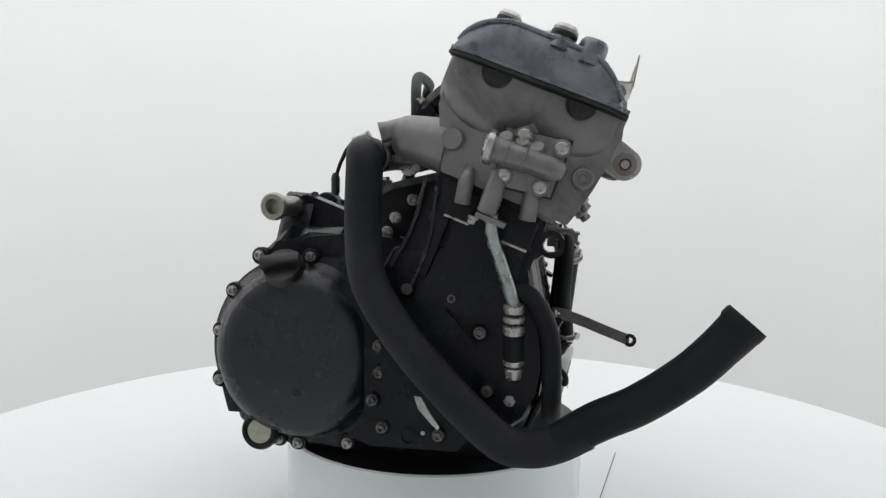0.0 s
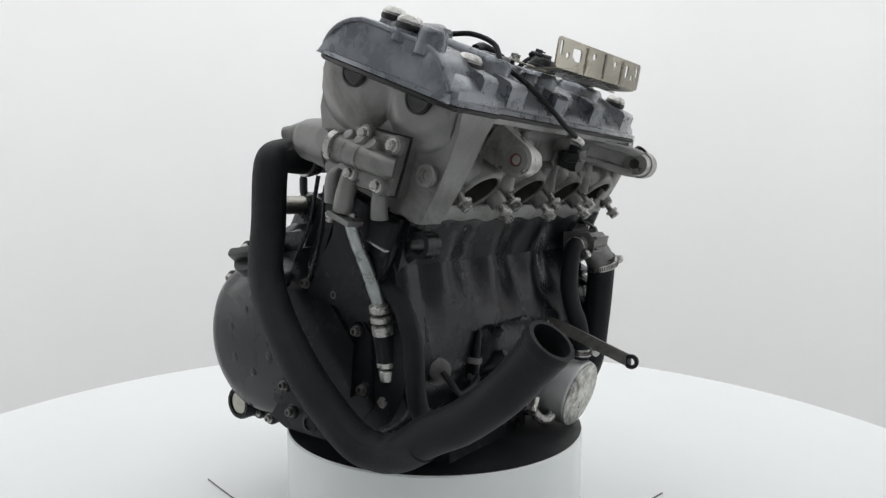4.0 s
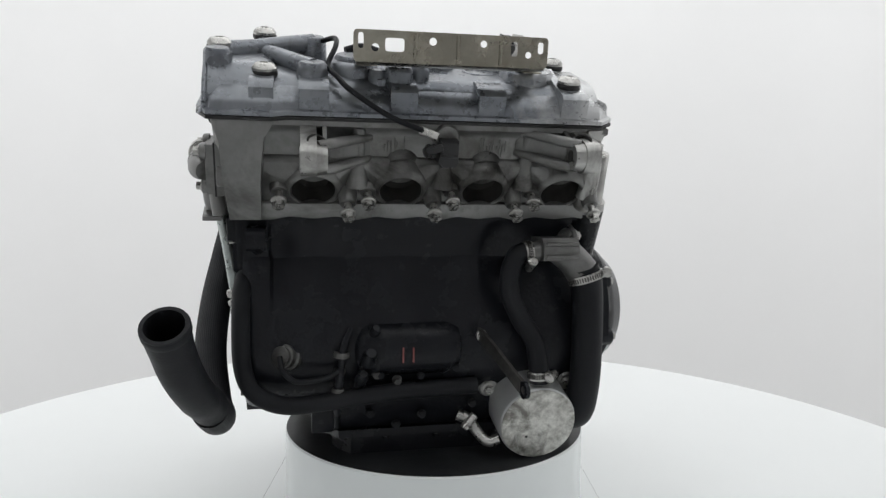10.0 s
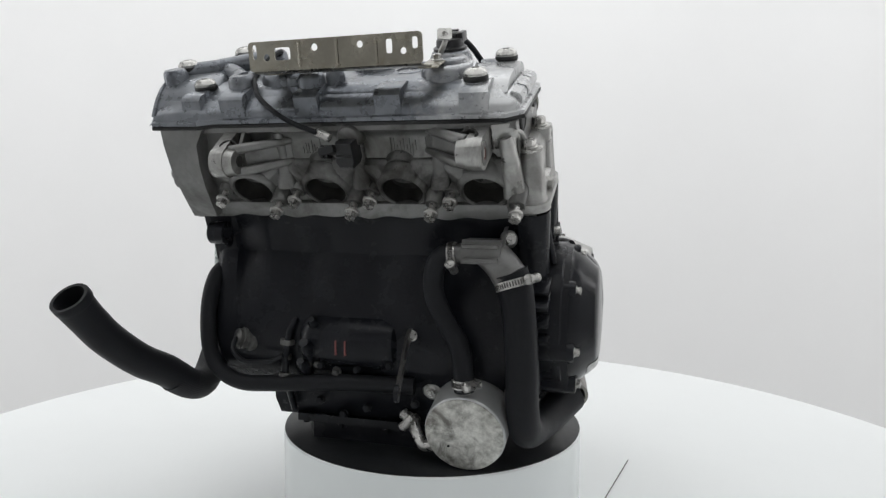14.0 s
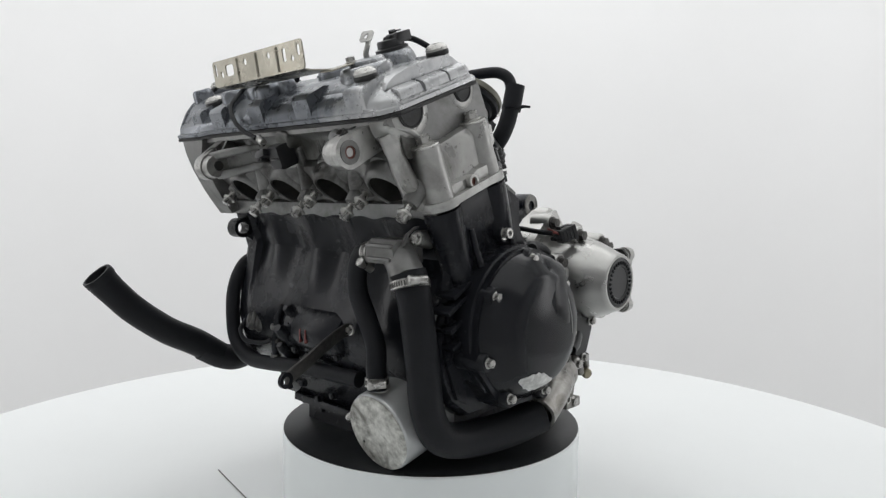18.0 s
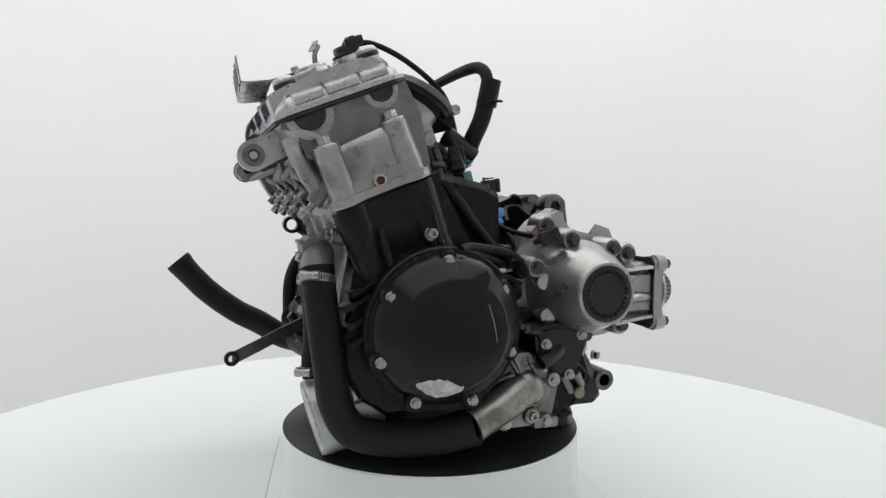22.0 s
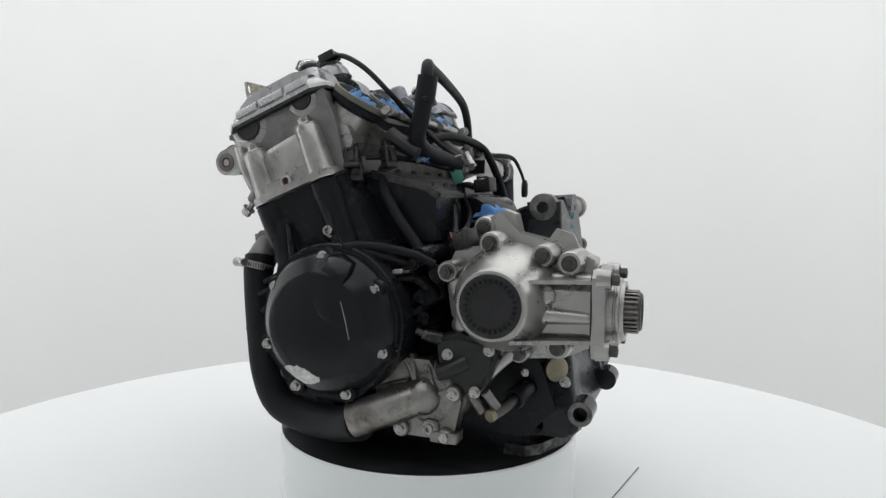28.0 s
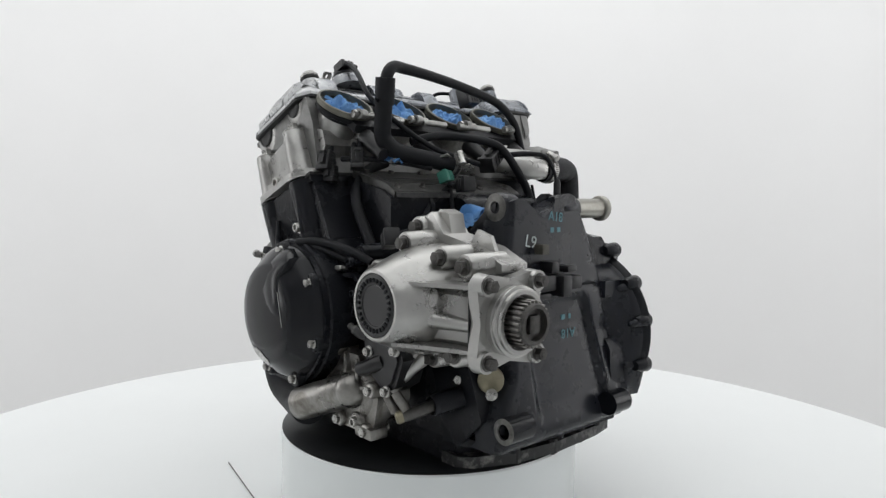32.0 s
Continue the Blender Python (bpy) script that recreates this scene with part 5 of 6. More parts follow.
for y, z in ((0.096, 0.202), (0.101, 0.161)):
    ep("round_stop", lathe([(0.0105, 0), (0.0105, 0.034), (0.009, 0.038), (0.004, 0.040), (0.001, 0.040)], (0.118, y, z), (1, -0.25, 0), 20), MACHINED, "", bevel_box)
    ep("stop_web", tube([(0.12, y + 0.02, z), (0.128, y + 0.005, z), (0.135, y - 0.004, z)], 0.0085, 10), MACHINED, "", bevel_box)
ep("top_lug", bevel(loft([[(x, 0.112, 0.255), (x, 0.147, 0.255), (x, 0.140, 0.283), (x, 0.126, 0.288), (x, 0.117, 0.280)] for x in (0.078, 0.10)]), 0.004, 2), MACHINED, "", bevel_box)
ep("fin_plate", prism_x([(0.172, 0.245), (0.215, 0.245), (0.207, 0.262), (0.188, 0.268)], 0.098, 0.103, 0.0012), MACHINED, "", bevel_box)
ep("drive_arm", tube([(0.13, 0.158, 0.140), (0.145, 0.135, 0.118), (0.155, 0.112, 0.092)], [0.008, 0.0065, 0.0075], 12), MACHINED, "", bevel_box)
# speed sensor, peg, plugs under the drive
speed = ep("speed_sensor", prism_x([(0.070, 0.148), (0.095, 0.153), (0.132, 0.148), (0.140, 0.128), (0.128, 0.098), (0.108, 0.086), (0.084, 0.100), (0.072, 0.122)], 0.130, 0.163, 0.006, 3), PLASTIC, "black plastic speed sensor")
ep("sensor_edge", prism_x([(0.074, 0.144), (0.095, 0.148), (0.128, 0.143), (0.134, 0.127), (0.123, 0.102), (0.107, 0.092), (0.088, 0.104), (0.077, 0.122)], 0.162, 0.1660, 0.0016, 2), PLASTIC, "", speed)
ep("sensor_nose", tube([(0.160, 0.104, 0.122), (0.168, 0.088, 0.114), (0.172, 0.074, 0.1090)], [0.0095, 0.0085, 0.0080], 16, 6, open_end=0.012), PLASTIC, "", speed)
for y, z in ((0.0837, 0.130), (0.1309, 0.1385), (0.1154, 0.0914)):
    bolt(speed, (0.166, y, z), (1, 0, 0), 0.0062, 0.006, STEEL)
ep("peg_collar", lathe([(0.0125, -0.03), (0.0125, 0.004), (0.0112, 0.006), (0.0088, 0.006), (0.0080, 0.001), (0.001, 0.001)], (0.125, 0.150, 0.078), (0.95, -0.2, -0.1), 24), BLACK, "", gear_case)
peg = ep("gear_shaft", tube([(0.125, 0.150, 0.078), (0.142, 0.143, 0.072), (0.164, 0.131, 0.065)], [0.0068, 0.0068, 0.0062], 14), DARKBOLT, "short steel gear shaft")
ep("shaft_tip", lathe([(0.0070, 0), (0.0070, 0.006), (0.005, 0.008)], (0.158, 0.134, 0.067), (0.85, -0.45, -0.25), 14), EXTRA.setdefault("brass", material("tarnished_brass", (0.22, 0.20, 0.14), 0.45, 0.7, scale=70, colour2=(0.36, 0.33, 0.24))), "", peg)
ep("core_plug", lathe([(0.0145, -0.006), (0.0145, 0.002), (0.0125, 0.0035), (0.001, 0.0035)], (0.0775, 0.186, 0.103), (0.75, 0.66, 0), 28), EXTRA["brass"], "yellowed core plug", gear_case)
for x, y, z in ((0.085, 0.168, 0.078), (0.088, 0.198, 0.092), (0.09, 0.15, 0.10)):
    bolt(gear_case, (x, y, z), (0.85, 0.5, 0), 0.0062, 0.008, STEEL)
ep("case_web", prism_x([(0.02, 0.14), (0.16, 0.14), (0.19, 0.06), (0.16, 0.03), (0.0, 0.03)], 0.07, 0.095, 0.008), BLACK, "", gear_case)
for y, z, r in ((0.025, 0.215, 0.012), (0.04, 0.235, 0.011), (0.05, 0.19, 0.012), (0.045, 0.155, 0.010), (0.062, 0.215, 0.010)):
    ep("case_boss", lathe([(r * 1.15, 0), (r, 0.085), (r * 0.85, 0.088)], (0.06, y, z), (1, 0, 0), 18), BLACK, "", gear_case)
    bolt(gear_case, (0.148, y, z), (1, 0, 0), 0.006, 0.006, BLACK)

# ---- rear wall with lugs and spacer ----
WORN = material("worn_black_paint", (0.015, 0.015, 0.016), 0.42, 0.0, scale=70, colour2=(0.09, 0.09, 0.088), lo=0.46, hi=0.70, bump=0.08)
BARE = material("bare_worn_alloy", (0.12, 0.118, 0.11), 0.45, 0.6, scale=90, colour2=(0.32, 0.315, 0.30), grime=0.6, gscale=50)


def wall_y(z):
    """The rear face of the wall, which flares out towards the ground."""
    return float(np.interp(z, [0.026, 0.034, 0.06, 0.12, 0.15, 0.20, 0.31], [0.206, 0.2145, 0.2100, 0.1960, 0.1900, 0.1860, 0.1780]))


def wall_point(u, s):
    zt = float(np.interp(u, [0, 0.05, 0.14, 0.27, 0.36, 0.44, 0.50, 0.56, 0.62, 0.70, 0.80, 0.90, 1.0], [0.292, 0.303, 0.307, 0.3065, 0.300, 0.288, 0.281, 0.278, 0.280, 0.290, 0.2985, 0.300, 0.296]))
    z = 0.026 + (zt - 0.026) * s
    x0 = float(np.interp(z, [0.026, 0.12, 0.195, 0.262, 0.30], [-0.150, -0.138, -0.126, -0.099, -0.081]))
    x1 = float(np.interp(z, [0.026, 0.060, 0.085, 0.10, 0.117, 0.15, 0.238, 0.262, 0.29], [0.088, 0.088, 0.070, 0.058, 0.053, 0.055, 0.054, 0.048, 0.044]))
    x = x0 + (x1 - x0) * u
    e = x - x0
    y = wall_y(z)
    y -= 0.010 * max(0, 1 - e / 0.009) ** 2 + 0.008 * max(0, 1 - (x1 - x) / 0.008) ** 2
    if 0.045 < z < 0.186:
        fade = min(1, (0.186 - z) / 0.006, (z - 0.045) / 0.02)
        y += fade * (0.0035 * math.exp(-((e - 0.040) / 0.0035) ** 2) - 0.0040 * min(1, max(0, (e - 0.043) / 0.004)) * min(1, max(0, (0.024 - x) / 0.005)))
    y -= 0.0035 * math.exp(-((z - 0.1935) / 0.0018) ** 2)
    return x, y, z


wu = [k / 56 for k in range(57)]
ws = [k / 80 for k in range(81)]
wall_rows = []
for q in ws:
    front = [wall_point(u, q) for u in wu]
    wall_rows.append(front + [(x, min(y, wall_y(z)) - 0.032, z) for x, y, z in front[::-1]])
rear_wall = ep("rear_wall", loft(wall_rows), PANEL, "black rear wall with chalk marks")
ep("wall_lug", lathe([(0.0150, 0), (0.0165, 0.002), (0.0165, 0.034), (0.0155, 0.036), (0.0105, 0.036), (0.0100, 0.020), (0.001, 0.0199)], (-0.086, 0.1635, 0.2875), (1, 0, 0), 32), PANEL, "", rear_wall)
ep("wall_pad", box(-0.006, 0.006, 0.182, 0.1955, 0.237, 0.2485, 0.0012), EXTRA.setdefault("pad", material("dull_olive_pad", (0.050, 0.047, 0.036), 0.6, scale=120, colour2=(0.085, 0.080, 0.065))), "small olive pad", rear_wall)
# lower lip of the case, scraped to bare metal along its edge
ep("lip_edge", bevel(loft([[(x, y0, z), (x, y1, z), (x, y1, z + 0.013), (x, y0, z + 0.013)] for x, y0, y1, z in ((-0.135, 0.150, 0.192, 0.0045), (-0.10, 0.150, 0.198, 0.0035), (-0.02, 0.150, 0.2005, 0.0025), (0.04, 0.150, 0.190, 0.0015), (0.085, 0.150, 0.170, 0.001), (0.098, 0.130, 0.155, 0.001))]), 0.002, 2), WORNEDGE, "edge scraped to bare metal", oil_pan)
for x, y, z in ((-0.127, 0.190, 0.006), (-0.075, 0.197, 0.006), (-0.02, 0.199, 0.005), (0.035, 0.190, 0.004)):
    ep("lip_boss", lathe([(0.0070, -0.003), (0.0065, 0.012), (0.0055, 0.0135)], (x, y - 0.005, z), (0, 0, 1), 16), WORNEDGE, "", oil_pan)
    bolt(oil_pan, (x, y - 0.005, z - 0.0025), (0, 0, -1), 0.0055, 0.003, BLACK)
for x0, x1, at in ((0.020, 0.0455, (0.1585, 0.2901)),):
    ep("wall_lug", lathe([(0.0155, 0), (0.0168, 0.002), (0.0168, x1 - x0 - 0.002), (0.0160, x1 - x0), (0.0085, x1 - x0), (0.0080, x1 - x0 - 0.014), (0.001, x1 - x0 - 0.0141)], (x0, *at), (1, 0, 0), 32), PANEL, "", rear_wall)
    ep("lug_face", lathe([(0.0160, -0.001), (0.0160, 0.0006), (0.0150, 0.0012), (0.0072, 0.0012), (0.0068, -0.001)], (x1, *at), (1, 0, 0), 32, closed=True), BARE, "bare worn lug face", rear_wall)
for x0, x1, at in ((0.052, 0.088, (0.2162, 0.0557)), (-0.122, -0.09, (0.221, 0.0523))):
    s = 1 if x0 > 0 else -1
    ep("low_lug", lathe([(0.0142, 0), (0.0142, x1 - x0), (0.0085, x1 - x0), (0.0085, x1 - x0 - 0.016), (0.001, x1 - x0 - 0.0161)], ((x0 if s > 0 else x1), *at), (s, 0, 0), 28), GLOSSBLACK, "", rear_wall)
    ep("lug_face", lathe([(0.0142, -0.001), (0.0142, 0.0005), (0.0134, 0.0010), (0.0085, 0.0010), (0.0080, -0.001)], ((x1 if s > 0 else x0), *at), (s, 0, 0), 28, closed=True), BARE, "", rear_wall)
spacer = ep("spacer_tube", lathe([(0.0125, 0), (0.0125, 0.052), (0.0155, 0.053), (0.0165, 0.055), (0.0165, 0.060), (0.0145, 0.0625), (0.009, 0.0625), (0.0085, 0.05), (0.001, 0.0499)], (-0.088, 0.1625, 0.2886), (-1, 0.02, 0), 30), EXTRA.setdefault("spacer", material("dull_plated_steel", (0.28, 0.27, 0.24), 0.35, 0.85, scale=40, colour2=(0.44, 0.43, 0.39))), "dull plated steel spacer tube")
for x, y, z, sx, sz in ((-0.011, 0.194, 0.222, 0.007, 0.007), (-0.021, 0.204, 0.201, 0.0085, 0.0125), (-0.046, 0.198, 0.203, 0.010, 0.008), (0.010, 0.198, 0.205, 0.018, 0.009), (-0.038, 0.197, 0.219, 0.009, 0.004), (0.010, 0.196, 0.190, 0.012, 0.004)):
    ep("cable_clip", box(x - sx, x + sx, y - 0.018, y + 0.008, z - sz, z + sz, 0.003), PLASTIC, "", rear_wall)
ep("side_panel", bevel(loft([[(x, y, z) for x, z in ((-0.108, 0.264), (-0.150, 0.246), (-0.172, 0.222), (-0.176, 0.10), (-0.165, 0.052), (-0.118, 0.044))] for y in (0.09, 0.158)]), 0.007, 3), GLOSSBLACK, "", rear_wall)
for z0, z1 in ((0.075, 0.215),):
    ep("panel_rib", tube([(-0.140, 0.156, z0), (-0.141, 0.159, (z0 + z1) / 2), (-0.138, 0.156, z1)], [0.005, 0.0065, 0.005], 10), GLOSSBLACK, "", rear_wall)
ep("lug_web", prism_x([(0.11, 0.256), (0.148, 0.292), (0.16, 0.296), (0.155, 0.25)], 0.030, 0.046, 0.003), BLACK, "", rear_wall)
ep("lug_web", prism_x([(0.07, 0.262), (0.10, 0.285), (0.145, 0.303), (0.16, 0.300), (0.155, 0.255)], -0.085, -0.058, 0.004), BLACK, "", rear_wall)
ep("shoulder", bevel(loft([[(-0.085, 0.06, 0.262), (-0.165, 0.06, 0.25), (-0.165, 0.165, 0.24), (-0.10, 0.165, 0.262)], [(-0.085, 0.06, 0.15), (-0.17, 0.06, 0.15), (-0.17, 0.178, 0.15), (-0.10, 0.178, 0.15)]]), 0.006, 2), BLACK, "", gear_case)
CHALK = material("white_paint_marker", (0.45, 0.50, 0.50), 0.7, scale=200, colour2=(0.62, 0.66, 0.66))
TEAL = material("faded_teal_marker", (0.11, 0.24, 0.28), 0.7, scale=200, colour2=(0.17, 0.32, 0.36))


def lettering(words, at, size, mat, turn=0):
    cu = bpy.data.curves.new("writing", "FONT")
    cu.body, cu.size, cu.extrude, cu.align_x, cu.align_y = words, size, 0.0003, "CENTER", "CENTER"
    tmp = new("writing", cu)
    me = bpy.data.meshes.new_from_object(tmp.evaluated_get(bpy.context.evaluated_depsgraph_get()))
    bpy.data.objects.remove(tmp)
    me.materials.clear()
    me.materials.append(mat)
    ob = new("writing", me)
    ob.parent = rear_wall
    ob.matrix_basis = Matrix.Translation(at) @ Matrix.Rotation(math.pi, 4, "Z") @ Matrix.Rotation(radians(90), 4, "X") @ Matrix.Rotation(radians(turn), 4, "Z")
    return tagged(ob, "hand-drawn marker writing")


lettering("A18", (-0.034, wall_y(0.279) + 0.0004, 0.279), 0.016, TEAL, -6)
lettering("L9", (0.012, wall_y(0.251) + 0.0004, 0.251), 0.020, CHALK, -12)
lettering("A18", (-0.052, wall_y(0.140) - 0.0030, 0.1400), 0.016, TEAL, 180)
for x0, x1, z in ((-0.049, -0.042, 0.159), (-0.060, -0.056, 0.159), (-0.03, -0.024, 0.264), (-0.042, -0.036, 0.264)):
    y = wall_y(z) - (0.0036 if z < 0.186 else 0)
    ep("marker_bar", box(x0, x1, y - 0.001, y + 0.0006, z - 0.003, z + 0.003, 0.0002, 1), TEAL, "", rear_wall)

# ---- behind the cylinders ----
breather = ep("breather_box", prism_x([(-0.045, 0.24), (-0.045, 0.325), (0.026, 0.310), (0.046, 0.300), (0.047, 0.25)], -0.125, 0.108, 0.014, 4), BLACK, "black crankcase breather housing")
ep("breather_plate", prism_x([(-0.043, 0.326), (-0.042, 0.334), (0.028, 0.318), (0.046, 0.308), (0.045, 0.300)], -0.118, 0.102, 0.003), OILY, "oily grey top plate", breather)
for y0, z0, y1, z1 in ((-0.040, 0.3345, 0.0, 0.3250), (0.006, 0.3240, 0.030, 0.3180)):
    ep("plate_step", prism_x([(y0, z0), (y1, z1), (y1, z1 - 0.006), (y0, z0 - 0.006)], -0.106, 0.090, 0.0015), OILY, "", breather)
for x in (-0.085, -0.02, 0.045):
    ep("box_rib", tube([(x, 0.044, 0.300), (x, 0.0500, 0.288), (x, 0.0495, 0.258)], [0.003, 0.004, 0.003], 10), BLACK, "", breather)
ep("plate_edge", prism_x([(0.043, 0.3085), (0.0485, 0.3060), (0.0485, 0.3005), (0.043, 0.3015)], -0.117, 0.10, 0.0008), WORN, "", breather)
for x in (-0.10, -0.05, 0.0, 0.05, 0.09):
    for y, z in ((-0.03, 0.331), (0.036, 0.3135)):
        bolt(breather, (x, y, z), (0, 0.23, 0.97), 0.005, 0.005, DARKBOLT)
RN = Vector((0, 0.53, 0.848))
for px in PORTS:
    c = Vector((px, -0.049, 0.4210))
    boot = ep("intake_boot", tube([c - RN * 0.020, c - RN * 0.014, c - RN * 0.008], [0.0290, 0.0305, 0.0325], 28), RUBBER, "black rubber intake boot")
    ep("intake_stub", tube([c - RN * 0.070 + Vector((0, -0.030, 0.004)), c - RN * 0.046 + Vector((0, -0.008, 0)), c - RN * 0.016], [0.033, 0.029, 0.0275], 24), CAST, "", head)
    ep("boot_ring", lathe([(0.0345, -0.008), (0.0368, -0.007), (0.0368, -0.001), (0.0360, 0.0), (0.0335, 0.0), (0.0330, -0.012), (0.001, -0.0121)], c, RN, 40), EXTRA.setdefault("olive", material("olive_grey_ring", (0.10, 0.098, 0.08), 0.42, 0.5, scale=30, colour2=(0.18, 0.175, 0.145))), "", boot)
    ep("boot_clamp", lathe([(0.0335, -0.015), (0.0356, -0.0140), (0.0358, -0.0090), (0.0350, -0.008)], c, RN, 40), RUBBER, "", boot)
    ep("clamp_screw", lathe([(0.005, 0), (0.0055, 0.004), (0.004, 0.005), (0.004, 0.030)], (px + 0.012, -0.0155, 0.4030), (-1, 0, 0), 14), STEEL, "", boot)
    ep("clamp_barrel", lathe([(0.0062, 0), (0.0062, 0.012), (0.0034, 0.012), (0.0032, 0.009), (0.001, 0.0089)], (px - 0.006, -0.0160, 0.4035), (0.95, 0.3, 0), 16), CAST, "", boot)
ep("throttle_beam", prism_x([(-0.036, 0.392), (-0.031, 0.399), (-0.014, 0.389), (-0.019, 0.380)], -0.190, 0.116, 0.002, 2), RUBBER, "black beam under the intake boots")
for a, b in ((0.075, 0.045), (0.01, -0.03), (-0.055, -0.115)):
    ep("link_rod", tube([(a, -0.012, 0.4000), ((a + b) / 2, -0.011, 0.4000), (b, -0.012, 0.3995)], 0.0042, 12), CAST, "thin silver link rod")
for px in PORTS:
    ep("injector", tube([(px - 0.01, -0.02, 0.375), (px - 0.01, 0.0, 0.363), (px - 0.01, 0.018, 0.352)], [0.012, 0.010, 0.008], 12), PLASTIC, "black fuel injector")
ep("head_rear_rib", moved(prism_x([(0.06, 0.02), (0.075, 0.03), (0.075, 0.05), (0.06, 0.06)], -0.2, 0.14, 0.004), BORE), CAST, "", head)
# throttle link plates and pale tabs
for x, y, z in ((0.075, 0.012, 0.345), (0.01, 0.035, 0.352), (-0.02, 0.045, 0.340)):
    ep("wire_tab", moved(box(-0.011, 0.011, -0.006, 0.006, -0.001, 0.001, 0.0005, 1), Matrix.Translation((x, y, z)) @ Matrix.Rotation(radians(25), 4, "X") @ Matrix.Rotation(radians(30), 4, "Z")), STEEL, "pale metal tab")


def connector(at, size, turn, mat, name="connector", label="black wire connector"):
    """A plug housing with ribs, a latch, a mouth collar and a rubber seal at the wire end."""
    m = Matrix.Translation(at) @ Euler([radians(a) for a in turn]).to_matrix().to_4x4()
    sx, sy, sz = size
    ob = ep(name, moved(box(-sx, sx, -sy, sy, -sz, sz, 0.0022, 3), m), mat, label)
    ep("latch", moved(join(box(-sx * 0.7, sx * 0.8, -sy * 0.40, sy * 0.40, sz + 0.0012, sz + 0.0030, 0.0007, 1), box(-sx * 0.7, -sx * 0.45, -sy * 0.55, sy * 0.55, sz - 0.001, sz + 0.0042, 0.0007, 1)), m), mat, "", ob)
    ep("collar", moved(box(sx - 0.001, sx + 0.005, -sy * 1.12, sy * 1.12, -sz * 1.1, sz * 1.1, 0.0014), m), mat, "", ob)
    for k in (-0.5, 0.0, 0.5):
        ep("grip_rib", moved(box(sx * k - 0.0008, sx * k + 0.0008, -sy - 0.0009, sy + 0.0009, -sz * 0.8, sz * 0.8, 0.0004, 1), m), mat, "", ob)
    for q in (-0.45, 0.45):
        ep("wire_seal", moved(lathe([(0.0036, -0.001), (0.0036, 0.004), (0.0028, 0.0045), (0.0032, 0.0065), (0.0022, 0.008)], (-sx, sy * q, 0), (-1, 0, 0), 12), m), RUBBER, "", ob)
    return ob


connector((0.136, -0.050, 0.3475), (0.0105, 0.0085, 0.0075), (10, 70, 30), PLASTIC)
connector((0.133, -0.046, 0.3320), (0.0085, 0.0080, 0.0065), (10, 80, 30), PLASTIC)
connector((0.1155, -0.0130, 0.3500), (0.0110, 0.0075, 0.0070), (0, 75, 60), PLASTIC)
connector((0.0140, 0.0735, 0.3165), (0.0100, 0.0075, 0.0085), (0, -6, 75), PLASTIC)
connector((0.010, 0.037, 0.3275), (0.0075, 0.0065, 0.0070), (20, 0, 20), EXTRA.setdefault("green", material("green_plastic", (0.03, 0.17, 0.13), 0.45, scale=60, colour2=(0.05, 0.24, 0.18))), "connector", "green wire connector")
connector((0.058, -0.124, 0.4815), (0.008, 0.010, 0.0050), (21, 0, 0), PLASTIC, "coil_plug", "black coil plug on the valve cover")
connector((-0.123, -0.062, 0.452), (0.010, 0.010, 0.014), (21, 0, 0), PLASTIC)
connector((-0.075, 0.035, 0.355), (0.018, 0.010, 0.010), (0, 30, 20), PLASTIC)
connector((0.146, 0.094, 0.254), (0.010, 0.008, 0.009), (0, -20, 65), PLASTIC)
ep("coil_boss", moved(lathe([(0.026, -0.004), (0.0235, 0.006), (0.0205, 0.012), (0.0185, 0.0135), (0.001, 0.0136)], (0.0555, 0.036, 0.1410), (0, 0, 1), 28), BORE), COVER, "", valve_cover)
ep("coil_disc", moved(lathe([(0.0190, 0.0132), (0.0192, 0.0160), (0.0158, 0.0175), (0.0152, 0.0240), (0.0140, 0.0255), (0.001, 0.026)], (0.0555, 0.036, 0.1410), (0, 0, 1), 28), BORE), PLASTIC, "black coil cap")

# ---- hoses and wires ----
BRAID = material("braided_rubber", (0.0135, 0.0141, 0.0165), 0.5, scale=60, colour2=(0.0225, 0.0233, 0.0262), bump=0.12, bscale=700, spec=0.2)
braided = ep("braided_hose", tube([(-0.185, 0.030, 0.343), (-0.213, 0.031, 0.344), (-0.238, 0.027, 0.344), (-0.255, 0.022, 0.331), (-0.2585, 0.0225, 0.27), (-0.270, 0.013, 0.219), (-0.279, -0.020, 0.170), (-0.281, -0.067, 0.118), (-0.272, -0.114, 0.072), (-0.265, -0.142, 0.063), (-0.264, -0.168, 0.069), (-0.267, -0.195, 0.085)], 0.0178, 96, 8, ribs=0.0004), BRAID, "black braided radiator hose")
lower_hose = ep("lower_hose", tube([(-0.264, -0.172, 0.072), (-0.268, -0.205, 0.094), (-0.273, -0.243, 0.115), (-0.279, -0.283, 0.146), (-0.282, -0.309, 0.173), (-0.284, -0.330, 0.1975)], [0.0180, 0.0188, 0.0185, 0.0185, 0.0185, 0.0198], 28, 8, open_end=0.06), RUBBER, "open black rubber radiator hose")
ep("hose_lip", lathe([(0.0195, -0.010), (0.0203, -0.008), (0.0203, -0.001), (0.0195, 0.0004), (0.0165, 0.0004), (0.0161, -0.006)], (-0.284, -0.329, 0.197), (-0.06, -0.65, 0.757), 28, closed=True), RUBBER, "", lower_hose)
